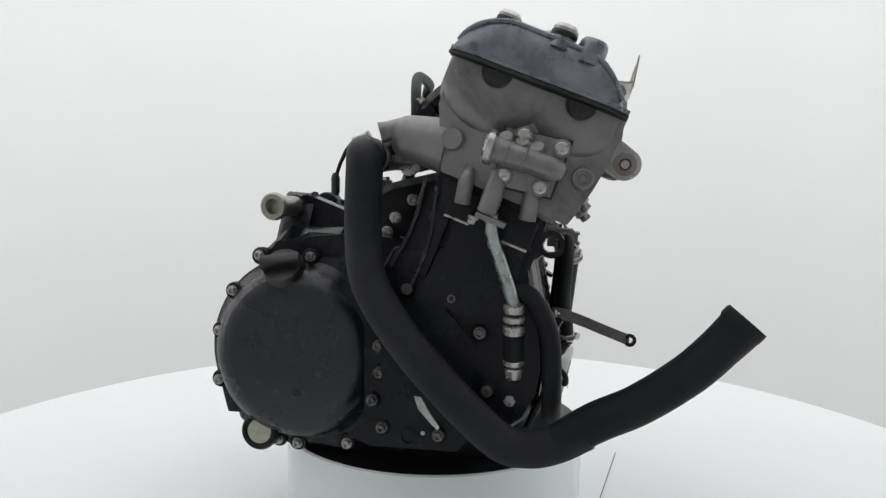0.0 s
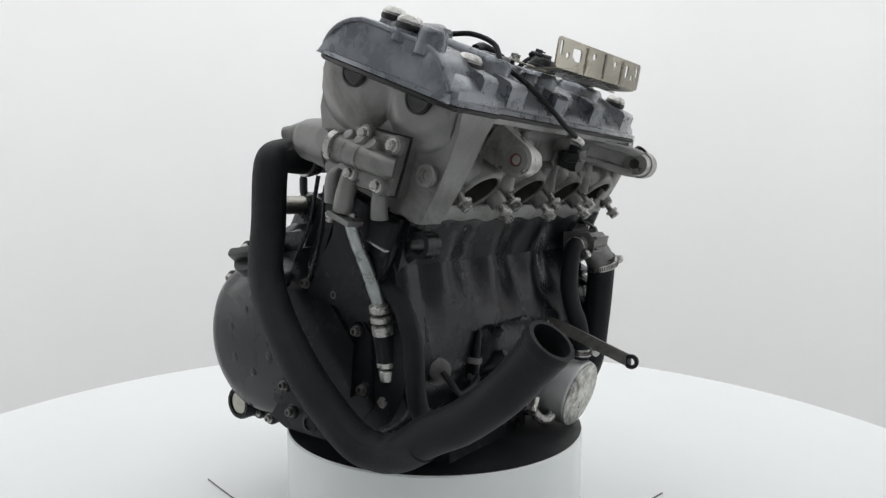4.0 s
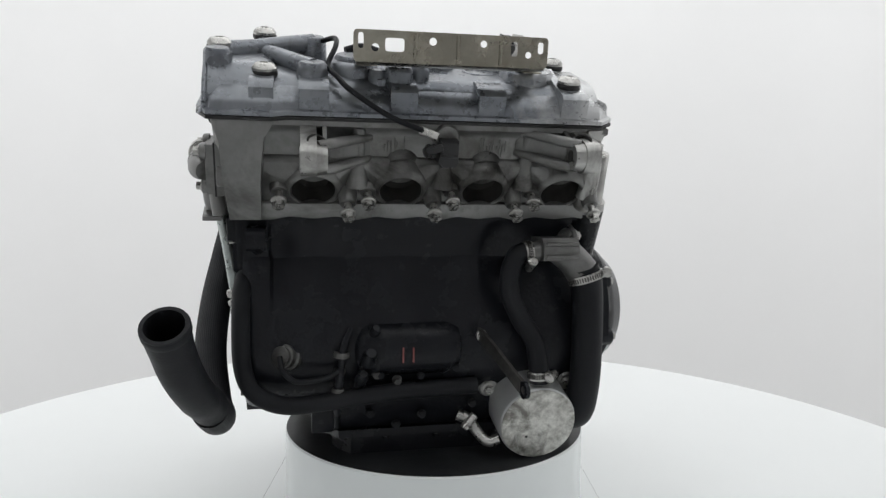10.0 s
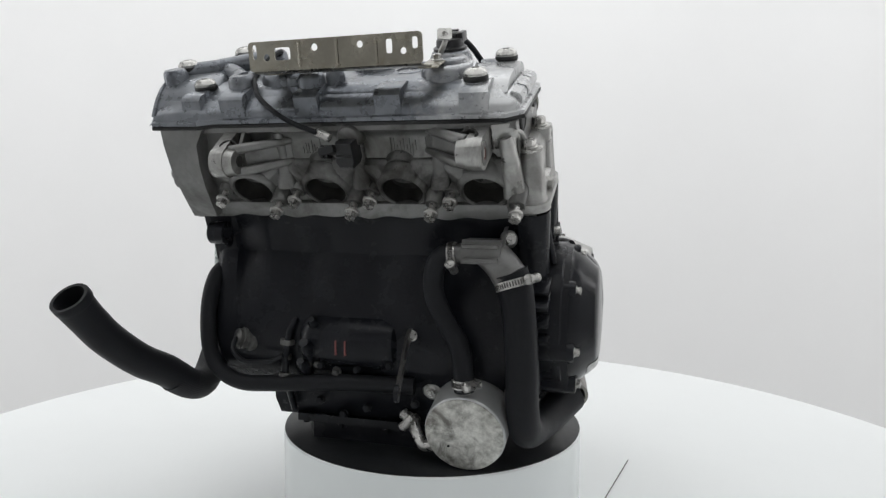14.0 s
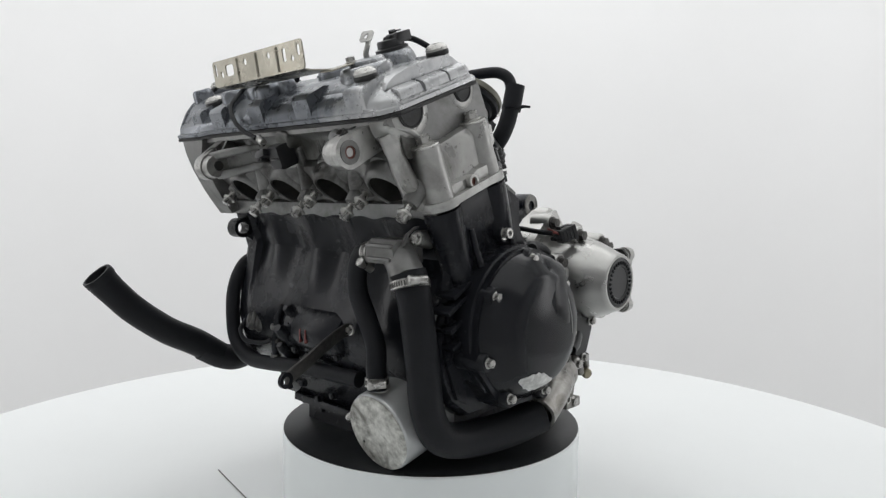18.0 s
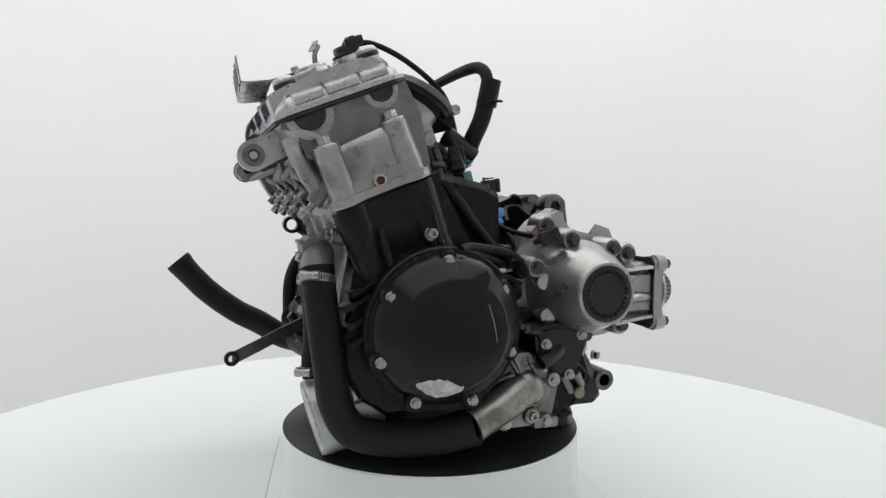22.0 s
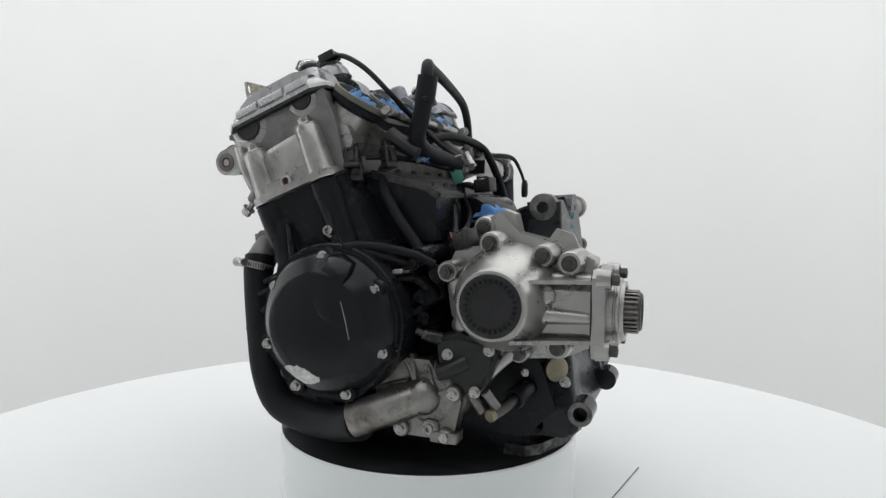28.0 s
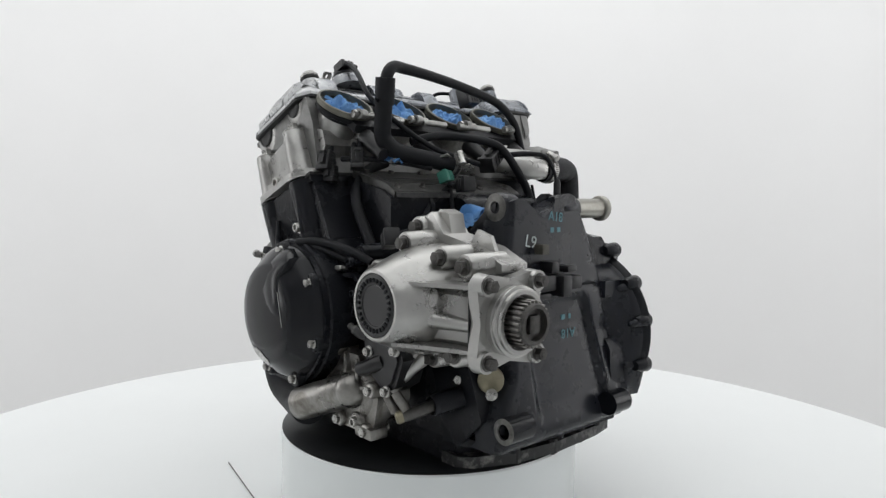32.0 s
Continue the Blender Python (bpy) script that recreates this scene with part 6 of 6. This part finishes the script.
water_hose = ep("water_hose", tube([(0.136, -0.180, 0.224), (0.144, -0.178, 0.198), (0.149, -0.170, 0.125), (0.149, -0.163, 0.078), (0.150, -0.143, 0.045), (0.154, -0.100, 0.033), (0.168, -0.05, 0.036), (0.187, -0.012, 0.049)], [0.0195, 0.0180, 0.0178, 0.0182, 0.0190, 0.0200, 0.0208, 0.0212], 28, 8), RUBBER, "thick black rubber water hose")


def hose_clamp(parent, at, way, r, w=0.010, screw=(1, 0, 0)):
    m = facing(at, way)
    c = ep("hose_clamp", lathe([(r - 0.001, -w / 2), (r + 0.0009, -w / 2), (r + 0.0011, 0), (r + 0.0009, w / 2), (r - 0.001, w / 2)], at, way, 32), STEEL, "steel hose clamp", parent)
    slots = [moved(box(-0.0007, 0.0007, r + 0.0004, r + 0.0014, -w * 0.30, w * 0.30, 0), m @ Matrix.Rotation(2 * math.pi * k / 44, 4, "Z")) for k in range(44)]
    ep("band_slots", join(*slots), DARKBOLT, "", parent)
    s = (Vector(screw) - Vector(way).normalized() * Vector(screw).dot(Vector(way).normalized())).normalized()
    t = Vector(way).normalized().cross(s)
    p = Vector(at) + s * (r + 0.004)
    ep("clamp_screw", lathe([(0.0048, -0.009), (0.0048, 0.005), (0.0056, 0.006), (0.0056, 0.010), (0.004, 0.011)], p, t, 14), STEEL, "", parent)
    return c


hose_clamp(water_hose, (0.1415, -0.1815, 0.212), (0.3, -0.1, -0.95), 0.0197, 0.0085, (0.9, -0.4, 0.2))
thin_hose = ep("bypass_hose", tube([(0.076, -0.175, 0.241), (0.062, -0.177, 0.238), (0.053, -0.177, 0.222), (0.053, -0.176, 0.195), (0.066, -0.174, 0.166), (0.082, -0.176, 0.140), (0.087, -0.179, 0.112), (0.088, -0.178, 0.092)], 0.0112, 18, 8), RUBBER, "black bypass hose")
hose_clamp(thin_hose, (0.073, -0.175, 0.2405), (-1, 0, -0.1), 0.0118, 0.009, (0, -0.6, -1))
hose_clamp(thin_hose, (0.0875, -0.179, 0.101), (0.05, 0, -1), 0.0118, 0.009, (1, -0.8, 0))
thermo = ep("thermostat_housing", bevel(loft([[(x, y, z) for y, z in ((-0.192, 0.232), (-0.194, 0.248), (-0.186, 0.257), (-0.150, 0.257), (-0.150, 0.232))] for x in (0.086, 0.092, 0.122, 0.128)]), 0.004, 3), ENDCAST, "dull silver thermostat housing")
ep("housing_ear", lathe([(0.0105, -0.02), (0.0088, 0.001), (0.0078, 0.0025)], (0.1315, -0.160, 0.258), (0.2, -0.95, 0.1), 20), ENDCAST, "", thermo)
for z in (0.2365, 0.2505):
    ep("housing_rib", box(0.088, 0.126, -0.1965, -0.18, z - 0.002, z + 0.002, 0.0015), ENDCAST, "", thermo)
ep("housing_flange", bevel(loft([[(0.1265, y, z), (0.1305, y, z + 0.001), (0.1305, y - 0.004, z + 0.001), (0.1265, y - 0.004, z)] for y, z in ((-0.158, 0.270), (-0.172, 0.262), (-0.186, 0.236), (-0.180, 0.226))]), 0.001, 1), ENDCAST, "", thermo)
bolt(thermo, (0.133, -0.1635, 0.258), (0.2, -0.95, 0.1), 0.0066, 0.007, STEEL)
ep("housing_neck", tube([(0.112, -0.173, 0.244), (0.126, -0.177, 0.232), (0.137, -0.180, 0.218)], [0.018, 0.018, 0.019], 20), ENDCAST, "", thermo)
ep("housing_spout", tube([(0.094, -0.174, 0.243), (0.08, -0.175, 0.241), (0.070, -0.175, 0.240)], [0.013, 0.0105, 0.0105], 16), ENDCAST, "", thermo)
# oil cooler can
CD = Vector((0, -0.966, -0.2588))
CC = Vector((0.0885, -0.178, 0.0435))
can = ep("oil_cooler", lathe([(0.046, -0.075), (0.0465, -0.065), (0.0455, -0.004), (0.0445, -0.001), (0.043, 0.0)], CC, CD, 56), EXTRA.setdefault("can", material("smooth_alloy_can", (0.40, 0.41, 0.41), 0.42, 0.6, scale=20, colour2=(0.55, 0.56, 0.56), rvary=0.1)), "silver oil cooler can with a corroded face")
ep("can_face", lathe([(0.0438, -0.001), (0.0436, 0.0012), (0.042, 0.0018), (0.001, 0.0020)], CC, CD, 56), CORRODED, "pitted corroded face", can)
for x, z in ((-0.010, 0.009), (0.012, 0.002), (-0.016, -0.012)):
    ep("can_pit", lathe([(0.0016, 0), (0.0014, 0.0004)], CC + Vector((x, -0.0025, z)) + Vector((0, -0.2588 * -z, 0)), CD, 8), RUBBER, "", can)
for x, y, z in ((0.0403, -0.134, 0.078), (0.137, -0.140, 0.083)):
    ep("can_ear", lathe([(0.013, -0.03), (0.012, 0.003), (0.010, 0.005)], (x, y, z), CD, 18), CAST, "", can)
    bolt(can, Vector((x, y, z)) + CD * 0.004, CD, 0.0066, 0.007, STEEL)
ep("can_nipple", lathe([(0.012, -0.02), (0.0105, 0.0), (0.0105, 0.012)], (0.088, -0.172, 0.086), (0, -0.2, 1), 18), CAST, "", can)
drain_hose = ep("drain_hose", tube([(0.004, -0.134, 0.046), (0.016, -0.139, 0.040), (0.027, -0.148, 0.025), (0.036, -0.155, 0.018), (0.048, -0.158, 0.022)], [0.0070, 0.0070, 0.0062, 0.0062, 0.0062], 14), STEEL, "short silver drain pipe")
hose_clamp(drain_hose, (0.017, -0.139, 0.039), (0.7, -0.3, -0.6), 0.0088, 0.008, (-0.5, -0.5, 0.5))
# lower front hose
ep("front_hose", tube([(-0.205, -0.085, 0.224), (-0.232, -0.107, 0.215), (-0.238, -0.141, 0.205), (-0.239, -0.160, 0.168), (-0.237, -0.163, 0.117), (-0.224, -0.163, 0.090), (-0.195, -0.163, 0.076), (-0.151, -0.162, 0.077), (-0.074, -0.156, 0.083), (0.022, -0.148, 0.084)], 0.0098, 16, 8), RUBBER, "thin black water hose")
# oil pressure switch cluster on the front
for x, z, r, h in ((-0.098, 0.150, 0.006, 0.03), (-0.105, 0.118, 0.009, 0.05), (-0.112, 0.100, 0.007, 0.03)):
    ep("front_switch", lathe([(r, -0.02), (r, h * 0.3), (r * 0.7, h * 0.4), (r * 0.6, h * 0.5)], (x, -0.160, z), (0.1, -0.75, 0.6), 14), BLACK, "", crankcase)
for x, y0, z in ((-0.10, -0.14, 0.055), (-0.04, -0.137, 0.05), (0.02, -0.137, 0.06), (-0.07, -0.137, 0.04)):
    bolt(lower_case, (x, y0, z), (0, -1, 0), 0.0055, 0.006, BLACK)
switch = ep("oil_switch", lathe([(0.0150, -0.022), (0.0145, 0.0), (0.0120, 0.002), (0.0120, 0.006), (0.0135, 0.007), (0.0135, 0.011), (0.0110, 0.012), (0.0110, 0.016), (0.0060, 0.018), (0.001, 0.018)], (-0.190, -0.150, 0.1260), (-0.55, -0.80, 0.25), 24), OILY, "oily grey pressure switch")
ep("switch_lead", tube([(-0.199, -0.166, 0.130), (-0.196, -0.176, 0.118), (-0.184, -0.177, 0.106), (-0.166, -0.172, 0.104), (-0.148, -0.168, 0.106), (-0.136, -0.166, 0.112)], 0.0030, 10, 8), RUBBER, "", switch)
clip = ep("hose_clip", tube([(-0.1225, -0.158, 0.158), (-0.1300, -0.160, 0.140), (-0.1330, -0.161, 0.122), (-0.1365, -0.1605, 0.096), (-0.1375, -0.148, 0.068), (-0.1370, -0.136, 0.040)], [0.0030, 0.0048, 0.0044, 0.0048, 0.0044, 0.0040], 10, 8), BLACK, "black wire stay")
for z, r in ((0.128, 0.0085), (0.110, 0.0062), (0.088, 0.0068)):
    ep("stay_band", lathe([(r, -0.003), (r * 1.06, 0), (r, 0.003)], (-0.1335 - (0.128 - z) * 0.1, -0.159, z), (0.1, 0, 1), 14), OILY, "", clip)
for x, z in ((-0.109, 0.1023), (-0.0715, 0.0965), (-0.0945, 0.105)):
    bolt(crankcase, (x, -0.1555, z), (0, -0.9, -0.3), 0.0055, 0.006, OILY)
# lever
LEV = [(0.0218, -0.160, 0.1462), (0.0225, -0.173, 0.1455), (0.0275, -0.199, 0.1365), (0.0345, -0.231, 0.1230), (0.0415, -0.264, 0.1095)]
lever = ep("lever_arm", bevel(loft([[(x + s * 0.0018 - 0.0 + t * 0.0, y, z + t * 0.0075) for s, t in ((-1, -1), (1, -1), (1, 1), (-1, 1))] for x, y, z in [tuple(v) for v in smooth_path(LEV, 5)]]), 0.001, 1), DARKBOLT, "flat dark steel support lever")
ep("lever_eye", lathe([(0.0088, -0.002), (0.0088, 0.002), (0.0042, 0.002), (0.0042, -0.002)], (0.0415, -0.2645, 0.1095), (1, 0.15, 0), 20, closed=True), BLACK, "", lever)
bolt(lever, (0.0235, -0.164, 0.1462), (0.2, -0.97, 0), 0.0062, 0.006, STEEL)

# rear hoses
reservoir_hose = ep("vent_hose", tube([(0.107, 0.034, 0.440), (0.106, 0.031, 0.425), (0.103, 0.024, 0.395), (0.096, 0.016, 0.372), (0.075, 0.018, 0.357), (0.03, 0.026, 0.349), (-0.008, 0.032, 0.343)], 0.0106, 20, 8), RUBBER, "black vent hose with a sleeve")
ep("hose_sleeve", tube([(0.1075, 0.0345, 0.442), (0.1065, 0.032, 0.428), (0.1055, 0.0295, 0.414)], 0.0120, 20), RUBBER, "", reservoir_hose)
ep("tie_tail", tube([(0.1175, 0.033, 0.4145), (0.1215, 0.036, 0.4150), (0.1260, 0.041, 0.4145)], [0.0024, 0.0018, 0.0014], 8), RUBBER, "", reservoir_hose)
ep("hose_band", lathe([(0.0122, -0.003), (0.0125, 0), (0.0122, 0.003)], (0.1055, 0.0295, 0.414), (0.05, 0.2, 1), 22), RUBBER, "", reservoir_hose)
hose_clamp(reservoir_hose, (-0.006, 0.032, 0.3435), (-1, 0.1, -0.1), 0.0128, 0.008, (0.2, 0.8, 0.5))
ep("loop_hose", tube([(0.105, 0.031, 0.435), (0.100, 0.030, 0.450), (0.088, 0.026, 0.4585), (0.068, 0.020, 0.4595), (0.02, 0.014, 0.457), (-0.05, 0.006, 0.450), (-0.12, -0.002, 0.438), (-0.165, -0.010, 0.415), (-0.185, -0.014, 0.385), (-0.19, -0.01, 0.355)], [0.0075, 0.0074, 0.0072, 0.0070, 0.0066, 0.0062, 0.0060, 0.0058, 0.0056, 0.0056], 14, 8), RUBBER, "long thin black hose")
ep("coil_cable", tube([(0.056, -0.128, 0.478), (0.066, -0.103, 0.4815), (0.079, -0.064, 0.462), (0.0887, -0.0234, 0.4271), (0.066, 0.0004, 0.3964), (0.020, 0.0242, 0.3634), (-0.04, 0.045, 0.345)], 0.0034, 12, 8), RUBBER, "black sheathed cable")
ep("drop_hose", tube([(0.055, -0.034, 0.346), (0.082, -0.034, 0.336), (0.100, -0.028, 0.321), (0.114, -0.017, 0.305), (0.120, -0.006, 0.290), (0.1215, 0.004, 0.275), (0.1225, 0.016, 0.260), (0.124, 0.028, 0.245), (0.1245, 0.040, 0.230), (0.125, 0.052, 0.212), (0.126, 0.060, 0.185)], 0.0068, 16, 8), RUBBER, "black drain hose")
ep("arc_cable", tube([(0.045, 0.006, 0.372), (0.015, 0.016, 0.380), (-0.0215, 0.0255, 0.3814), (-0.069, 0.036, 0.376), (-0.088, 0.047, 0.3625), (-0.112, 0.058, 0.326), (-0.125, 0.062, 0.300)], 0.0056, 12, 8), RUBBER, "black cable loop")
ep("spring_wire", tube([(-0.08, 0.040, 0.358), (-0.115, 0.058, 0.362), (-0.1454, 0.0694, 0.3595), (-0.152, 0.079, 0.342), (-0.153, 0.086, 0.322)], [0.0038, 0.0038, 0.003, 0.0022, 0.0022], 10, 8), RUBBER, "thin black wire")
ep("wire_end", lathe([(0.0035, 0), (0.005, 0.004), (0.005, 0.020), (0.003, 0.026)], (-0.153, 0.086, 0.302), (0, 0, 1), 12), PLASTIC, "small black wire end")
for pts in ([(0.012, 0.062, 0.3155), (0.011, 0.050, 0.318), (0.018, 0.042, 0.310), (0.045, 0.046, 0.292), (0.060, 0.052, 0.278), (0.085, 0.062, 0.264), (0.115, 0.071, 0.258), (0.140, 0.076, 0.2560)],
            [(0.018, 0.062, 0.3150), (0.014, 0.046, 0.317), (0.012, 0.048, 0.300), (0.020, 0.058, 0.282), (0.050, 0.066, 0.268), (0.085, 0.070, 0.255), (0.105, 0.074, 0.232), (0.115, 0.076, 0.205)],
            [(0.12, -0.04, 0.348), (0.105, -0.01, 0.348), (0.07, 0.01, 0.345), (0.03, 0.03, 0.338)],
            [(0.02, 0.1, 0.268), (-0.02, 0.115, 0.285), (-0.02, 0.135, 0.288), (0.01, 0.14, 0.275)]):
    ep("wire", tube(pts, 0.0034, 8, 8), RUBBER, "thin black wire")
for k in range(2):
    ep("red_wire", tube([(0.133, 0.0735, 0.2575 + 0.004 * k), (0.140, 0.077, 0.2570 + 0.002 * k), (0.146, 0.084, 0.2545)], 0.0012, 6), EXTRA["red"], "red wire end")
# water pipe at the rear, with its neck on the head
ep("water_neck", tube([(-0.228, -0.055, 0.352), (-0.230, -0.03, 0.358), (-0.232, -0.012, 0.361), (-0.232, -0.004, 0.362)], [0.028, 0.024, 0.0215, 0.015], 24), ENDCAST, "grey cast water neck")
ep("neck_nipple", tube([(-0.236, -0.012, 0.368), (-0.240, 0.002, 0.366), (-0.242, 0.010, 0.364)], [0.012, 0.010, 0.011], 16), ENDCAST, "small grey hose nipple")
water_pipe = ep("water_pipe", tube([(-0.10, 0.012, 0.352), (-0.135, 0.022, 0.347), (-0.165, 0.029, 0.344), (-0.195, 0.031, 0.343)], [0.014, 0.0155, 0.0155, 0.0155], 22), MACHINED, "silver rear water pipe")
ep("pipe_body", bevel(loft([[(x, y, z) for y, z in ((-0.03, 0.345), (0.02, 0.338), (0.03, 0.355), (0.015, 0.372), (-0.025, 0.372))] for x in (-0.175, -0.12)]), 0.006, 3), CAST, "", water_pipe)
hose_clamp(water_pipe, (-0.197, 0.031, 0.343), (-1, 0.02, 0), 0.0188, 0.010, (0, 0.5, 1))
for k, (y, z) in enumerate(((-0.011, 0.298), (0.010, 0.277), (0.004, 0.248), (0.02, 0.26))):
    bolt(breather, (-0.126, y + 0.012, z), (-1, 0, 0), 0.007, 0.008, STEEL)
    ep("starter_boss", lathe([(0.012, -0.03), (0.011, 0.0)], (-0.127, y + 0.012, z), (-1, 0, 0), 16), BLACK, "", breather)
ep("starter_motor", lathe([(0.030, 0), (0.030, 0.12), (0.026, 0.13)], (-0.12, 0.055, 0.275), (1, 0, 0), 28), BLACK, "black starter motor")


# ---- bracket over the valve cover ----
def plate(outer, holes, thick, m):
    """A flat plate in (x, y) with real holes."""
    bm = bmesh.new()
    edges = []
    for lp in [outer] + holes:
        vs = [bm.verts.new((x, y, 0)) for x, y in lp]
        edges += [bm.edges.new((a, b)) for a, b in zip(vs, vs[1:] + vs[:1])]
    bmesh.ops.triangle_fill(bm, use_beauty=True, edges=edges)
    got = bmesh.ops.extrude_face_region(bm, geom=bm.faces[:])
    for v in [g for g in got["geom"] if isinstance(g, bmesh.types.BMVert)]:
        v.co.z += thick
    return moved(bm, m)


def ring_pts(cx, cy, rx, ry, n=14, p=2.0):
    return [(cx + rx * math.copysign(abs(math.cos(2 * math.pi * k / n)) ** (2 / p), math.cos(2 * math.pi * k / n)), cy + ry * math.copysign(abs(math.sin(2 * math.pi * k / n)) ** (2 / p), math.sin(2 * math.pi * k / n))) for k in range(n)]


BM = Matrix.Translation((-0.127, -0.2430, 0.4285)) @ Matrix.Rotation(radians(-2.4), 4, "Z") @ Matrix.Rotation(radians(90 + 10), 4, "X")
outer = rounded_rect(0.0, 0.1895, 0.0, 0.0295, 0.004, 3)
holes = [ring_pts(0.007, 0.0195, 0.0026, 0.0072, 16, 4), ring_pts(0.0205, 0.0135, 0.0037, 0.0037), ring_pts(0.039, 0.0165, 0.0092, 0.0063, 20, 6), ring_pts(0.0755, 0.021, 0.0037, 0.0037), ring_pts(0.125, 0.021, 0.0034, 0.0034), ring_pts(0.1555, 0.0175, 0.0034, 0.0068, 16, 5), ring_pts(0.170, 0.0125, 0.0032, 0.0032), ring_pts(0.182, 0.0195, 0.003, 0.0055, 16, 4)]
bracket = ep("coil_bracket", plate(outer, holes, 0.0016, BM), ZINCYELLOW, "yellow-zinc sheet metal bracket")
for x in (0.0585, 0.1, 0.142):
    ep("pressed_rib", moved(tube([(x, 0.002, 0.0012), (x, 0.015, 0.0012), (x, 0.0275, 0.0012)], 0.0019, 8), BM), ZINCYELLOW, "", bracket)
ep("bracket_foot", moved(bevel(loft([[(0.003, y, z), (0.187, y, z), (0.187, y + 0.0016, z + 0.0002), (0.003, y + 0.0016, z + 0.0002)] for y, z in ((0.0006, 0.0012), (-0.0012, -0.002), (-0.0022, -0.008), (-0.0026, -0.020), (-0.0030, -0.034))]), 0.0004, 1), BM), ZINCYELLOW, "", bracket)
for x in (-0.112, 0.058):
    ep("bracket_leg", moved(box(x - 0.010, x + 0.010, -0.066, -0.022, 0.1535, 0.1553, 0.0005, 1), BORE), ZINCYELLOW, "", bracket)
    bolt(bracket, bore(x, -0.03, 0.155), BWAY, 0.0062, 0.006, STEEL)
tab = ep("wire_bracket", tube([bore(0.054, 0.0, 0.150), bore(0.055, -0.004, 0.158), bore(0.060, -0.002, 0.168), bore(0.058, 0.006, 0.176)], [0.0032, 0.0032, 0.003, 0.003], 8), STEEL, "small bent wire bracket")
ep("tab_eye", moved(plate(rounded_rect(-0.008, 0.008, -0.007, 0.007, 0.003, 3), [ring_pts(0, 0, 0.0032, 0.0032)], 0.0014, Matrix.Identity(4)), facing(bore(0.060, 0.0, 0.176), (0.2, -0.8, 0.4))), STEEL, "", tab)
ep("cover_hose", tube([bore(-0.128, 0.010, 0.153), bore(-0.11, 0.014, 0.157), bore(-0.09, 0.005, 0.153), bore(-0.082, -0.005, 0.146)], 0.0048, 12), RUBBER, "short black breather hose")


# ---- blue towels: loose things stuffed into openings ----
def towel(c, n, r, seed, flat=0.55):
    """A loosely crumpled sheet: a disc of cloth thrown into sharp folds."""
    bm = bmesh.new()
    rings, spokes = 16, 40
    grid = []
    for lift in (0.0, -0.0012):
        rows = []
        for a in range(rings + 1):
            q = a / rings
            row = []
            for b in range(spokes):
                ang = 2 * math.pi * b / spokes
                p = Vector((q * math.cos(ang), q * math.sin(ang), 0))
                edge = 1 + 0.22 * noise.noise(Vector((math.cos(ang) * 1.7, math.sin(ang) * 1.7, seed * 2.3)))
                fold = abs(noise.noise(p * 2.6 + Vector((seed * 4.1, 0, 0)))) * 1.1 + abs(noise.noise(p * 5.5 + Vector((0, seed * 2.7, 1)))) * 0.22
                push = noise.noise_vector(p * 3.1 + Vector((seed, seed, 2))) * 0.16
                z = r * flat * (1.5 * fold - 0.9 * q * q * q) + lift
                row.append(bm.verts.new((r * (p.x * edge + push.x), r * (p.y * edge + push.y), z)))
            rows.append(row)
        for r0, r1 in zip(rows, rows[1:]):
            for b in range(spokes):
                k = (b + 1) % spokes
                bm.faces.new((r0[b], r0[k], r1[k], r1[b]))
        grid.append(rows[-1])
    for b in range(spokes):
        k = (b + 1) % spokes
        bm.faces.new((grid[0][b], grid[0][k], grid[1][k], grid[1][b]))
    bmesh.ops.remove_doubles(bm, verts=bm.verts, dist=1e-6)
    return moved(bm, facing(c, n))


def folded_towel():
    """A sheet folded over three times, the folds lying on one another like a fan."""
    sheets = []
    for k, (lift, yaw, size) in enumerate(((0.0, -20, 1.0), (0.0045, 2, 0.96), (0.0085, 22, 0.86), (0.0120, 40, 0.70))):
        rows = []
        for i in range(13):
            u = i / 12 - 0.5
            sag = 0.010 * (1 - (2 * u) ** 2) - 0.004 * math.sin(5 * u + k)
            rows.append([(0.052 * size * u, (-0.5 + v) * 0.040 * size, lift + sag + 0.0035 * math.sin(6 * v + 2.1 * k + 3 * u) + d) for v, d in [(j / 8, 0.0) for j in range(9)] + [(1 - j / 8, -0.0011) for j in range(9)]])
        sheets.append(moved(loft(rows), Matrix.Rotation(radians(yaw), 4, "Z")))
    return moved(join(*sheets), Matrix.Translation((-0.006, 0.078, 0.270)) @ Euler((radians(-22), radians(14), radians(-28))).to_matrix().to_4x4())


towels = []
for i, px in enumerate(PORTS):
    t = part("paper_towel", towel(Vector((px, -0.049, 0.421)) - RN * 0.006, RN, 0.0275, i + 1, 0.34), BLUE, None)
    towels.append(tagged(t, "crumpled blue paper towel stuffed into an intake", "paper towel", "intake towels"))
t = part("paper_towel", folded_towel(), BLUE, None)
towels.append(tagged(t, "folded blue paper towel tucked behind the cylinders", "paper towel"))
t = part("paper_towel", towel(Vector((0.075, 0.010, 0.350)), (0, 0.2, 1), 0.013, 12, 0.5), BLUE, None)
towels.append(tagged(t, "scrap of blue paper towel under a hose", "paper towel"))


def motions():
    """The table, and all that stands on it, turns before a still camera."""
    for thing, z in MOVING:
        walk(thing, turning(z))


MOVING = [(turntable, 0), (base_board, 0), (pedestal, 0), (engine, 0.1)] + [(t, 0.1) for t in towels]
motions()
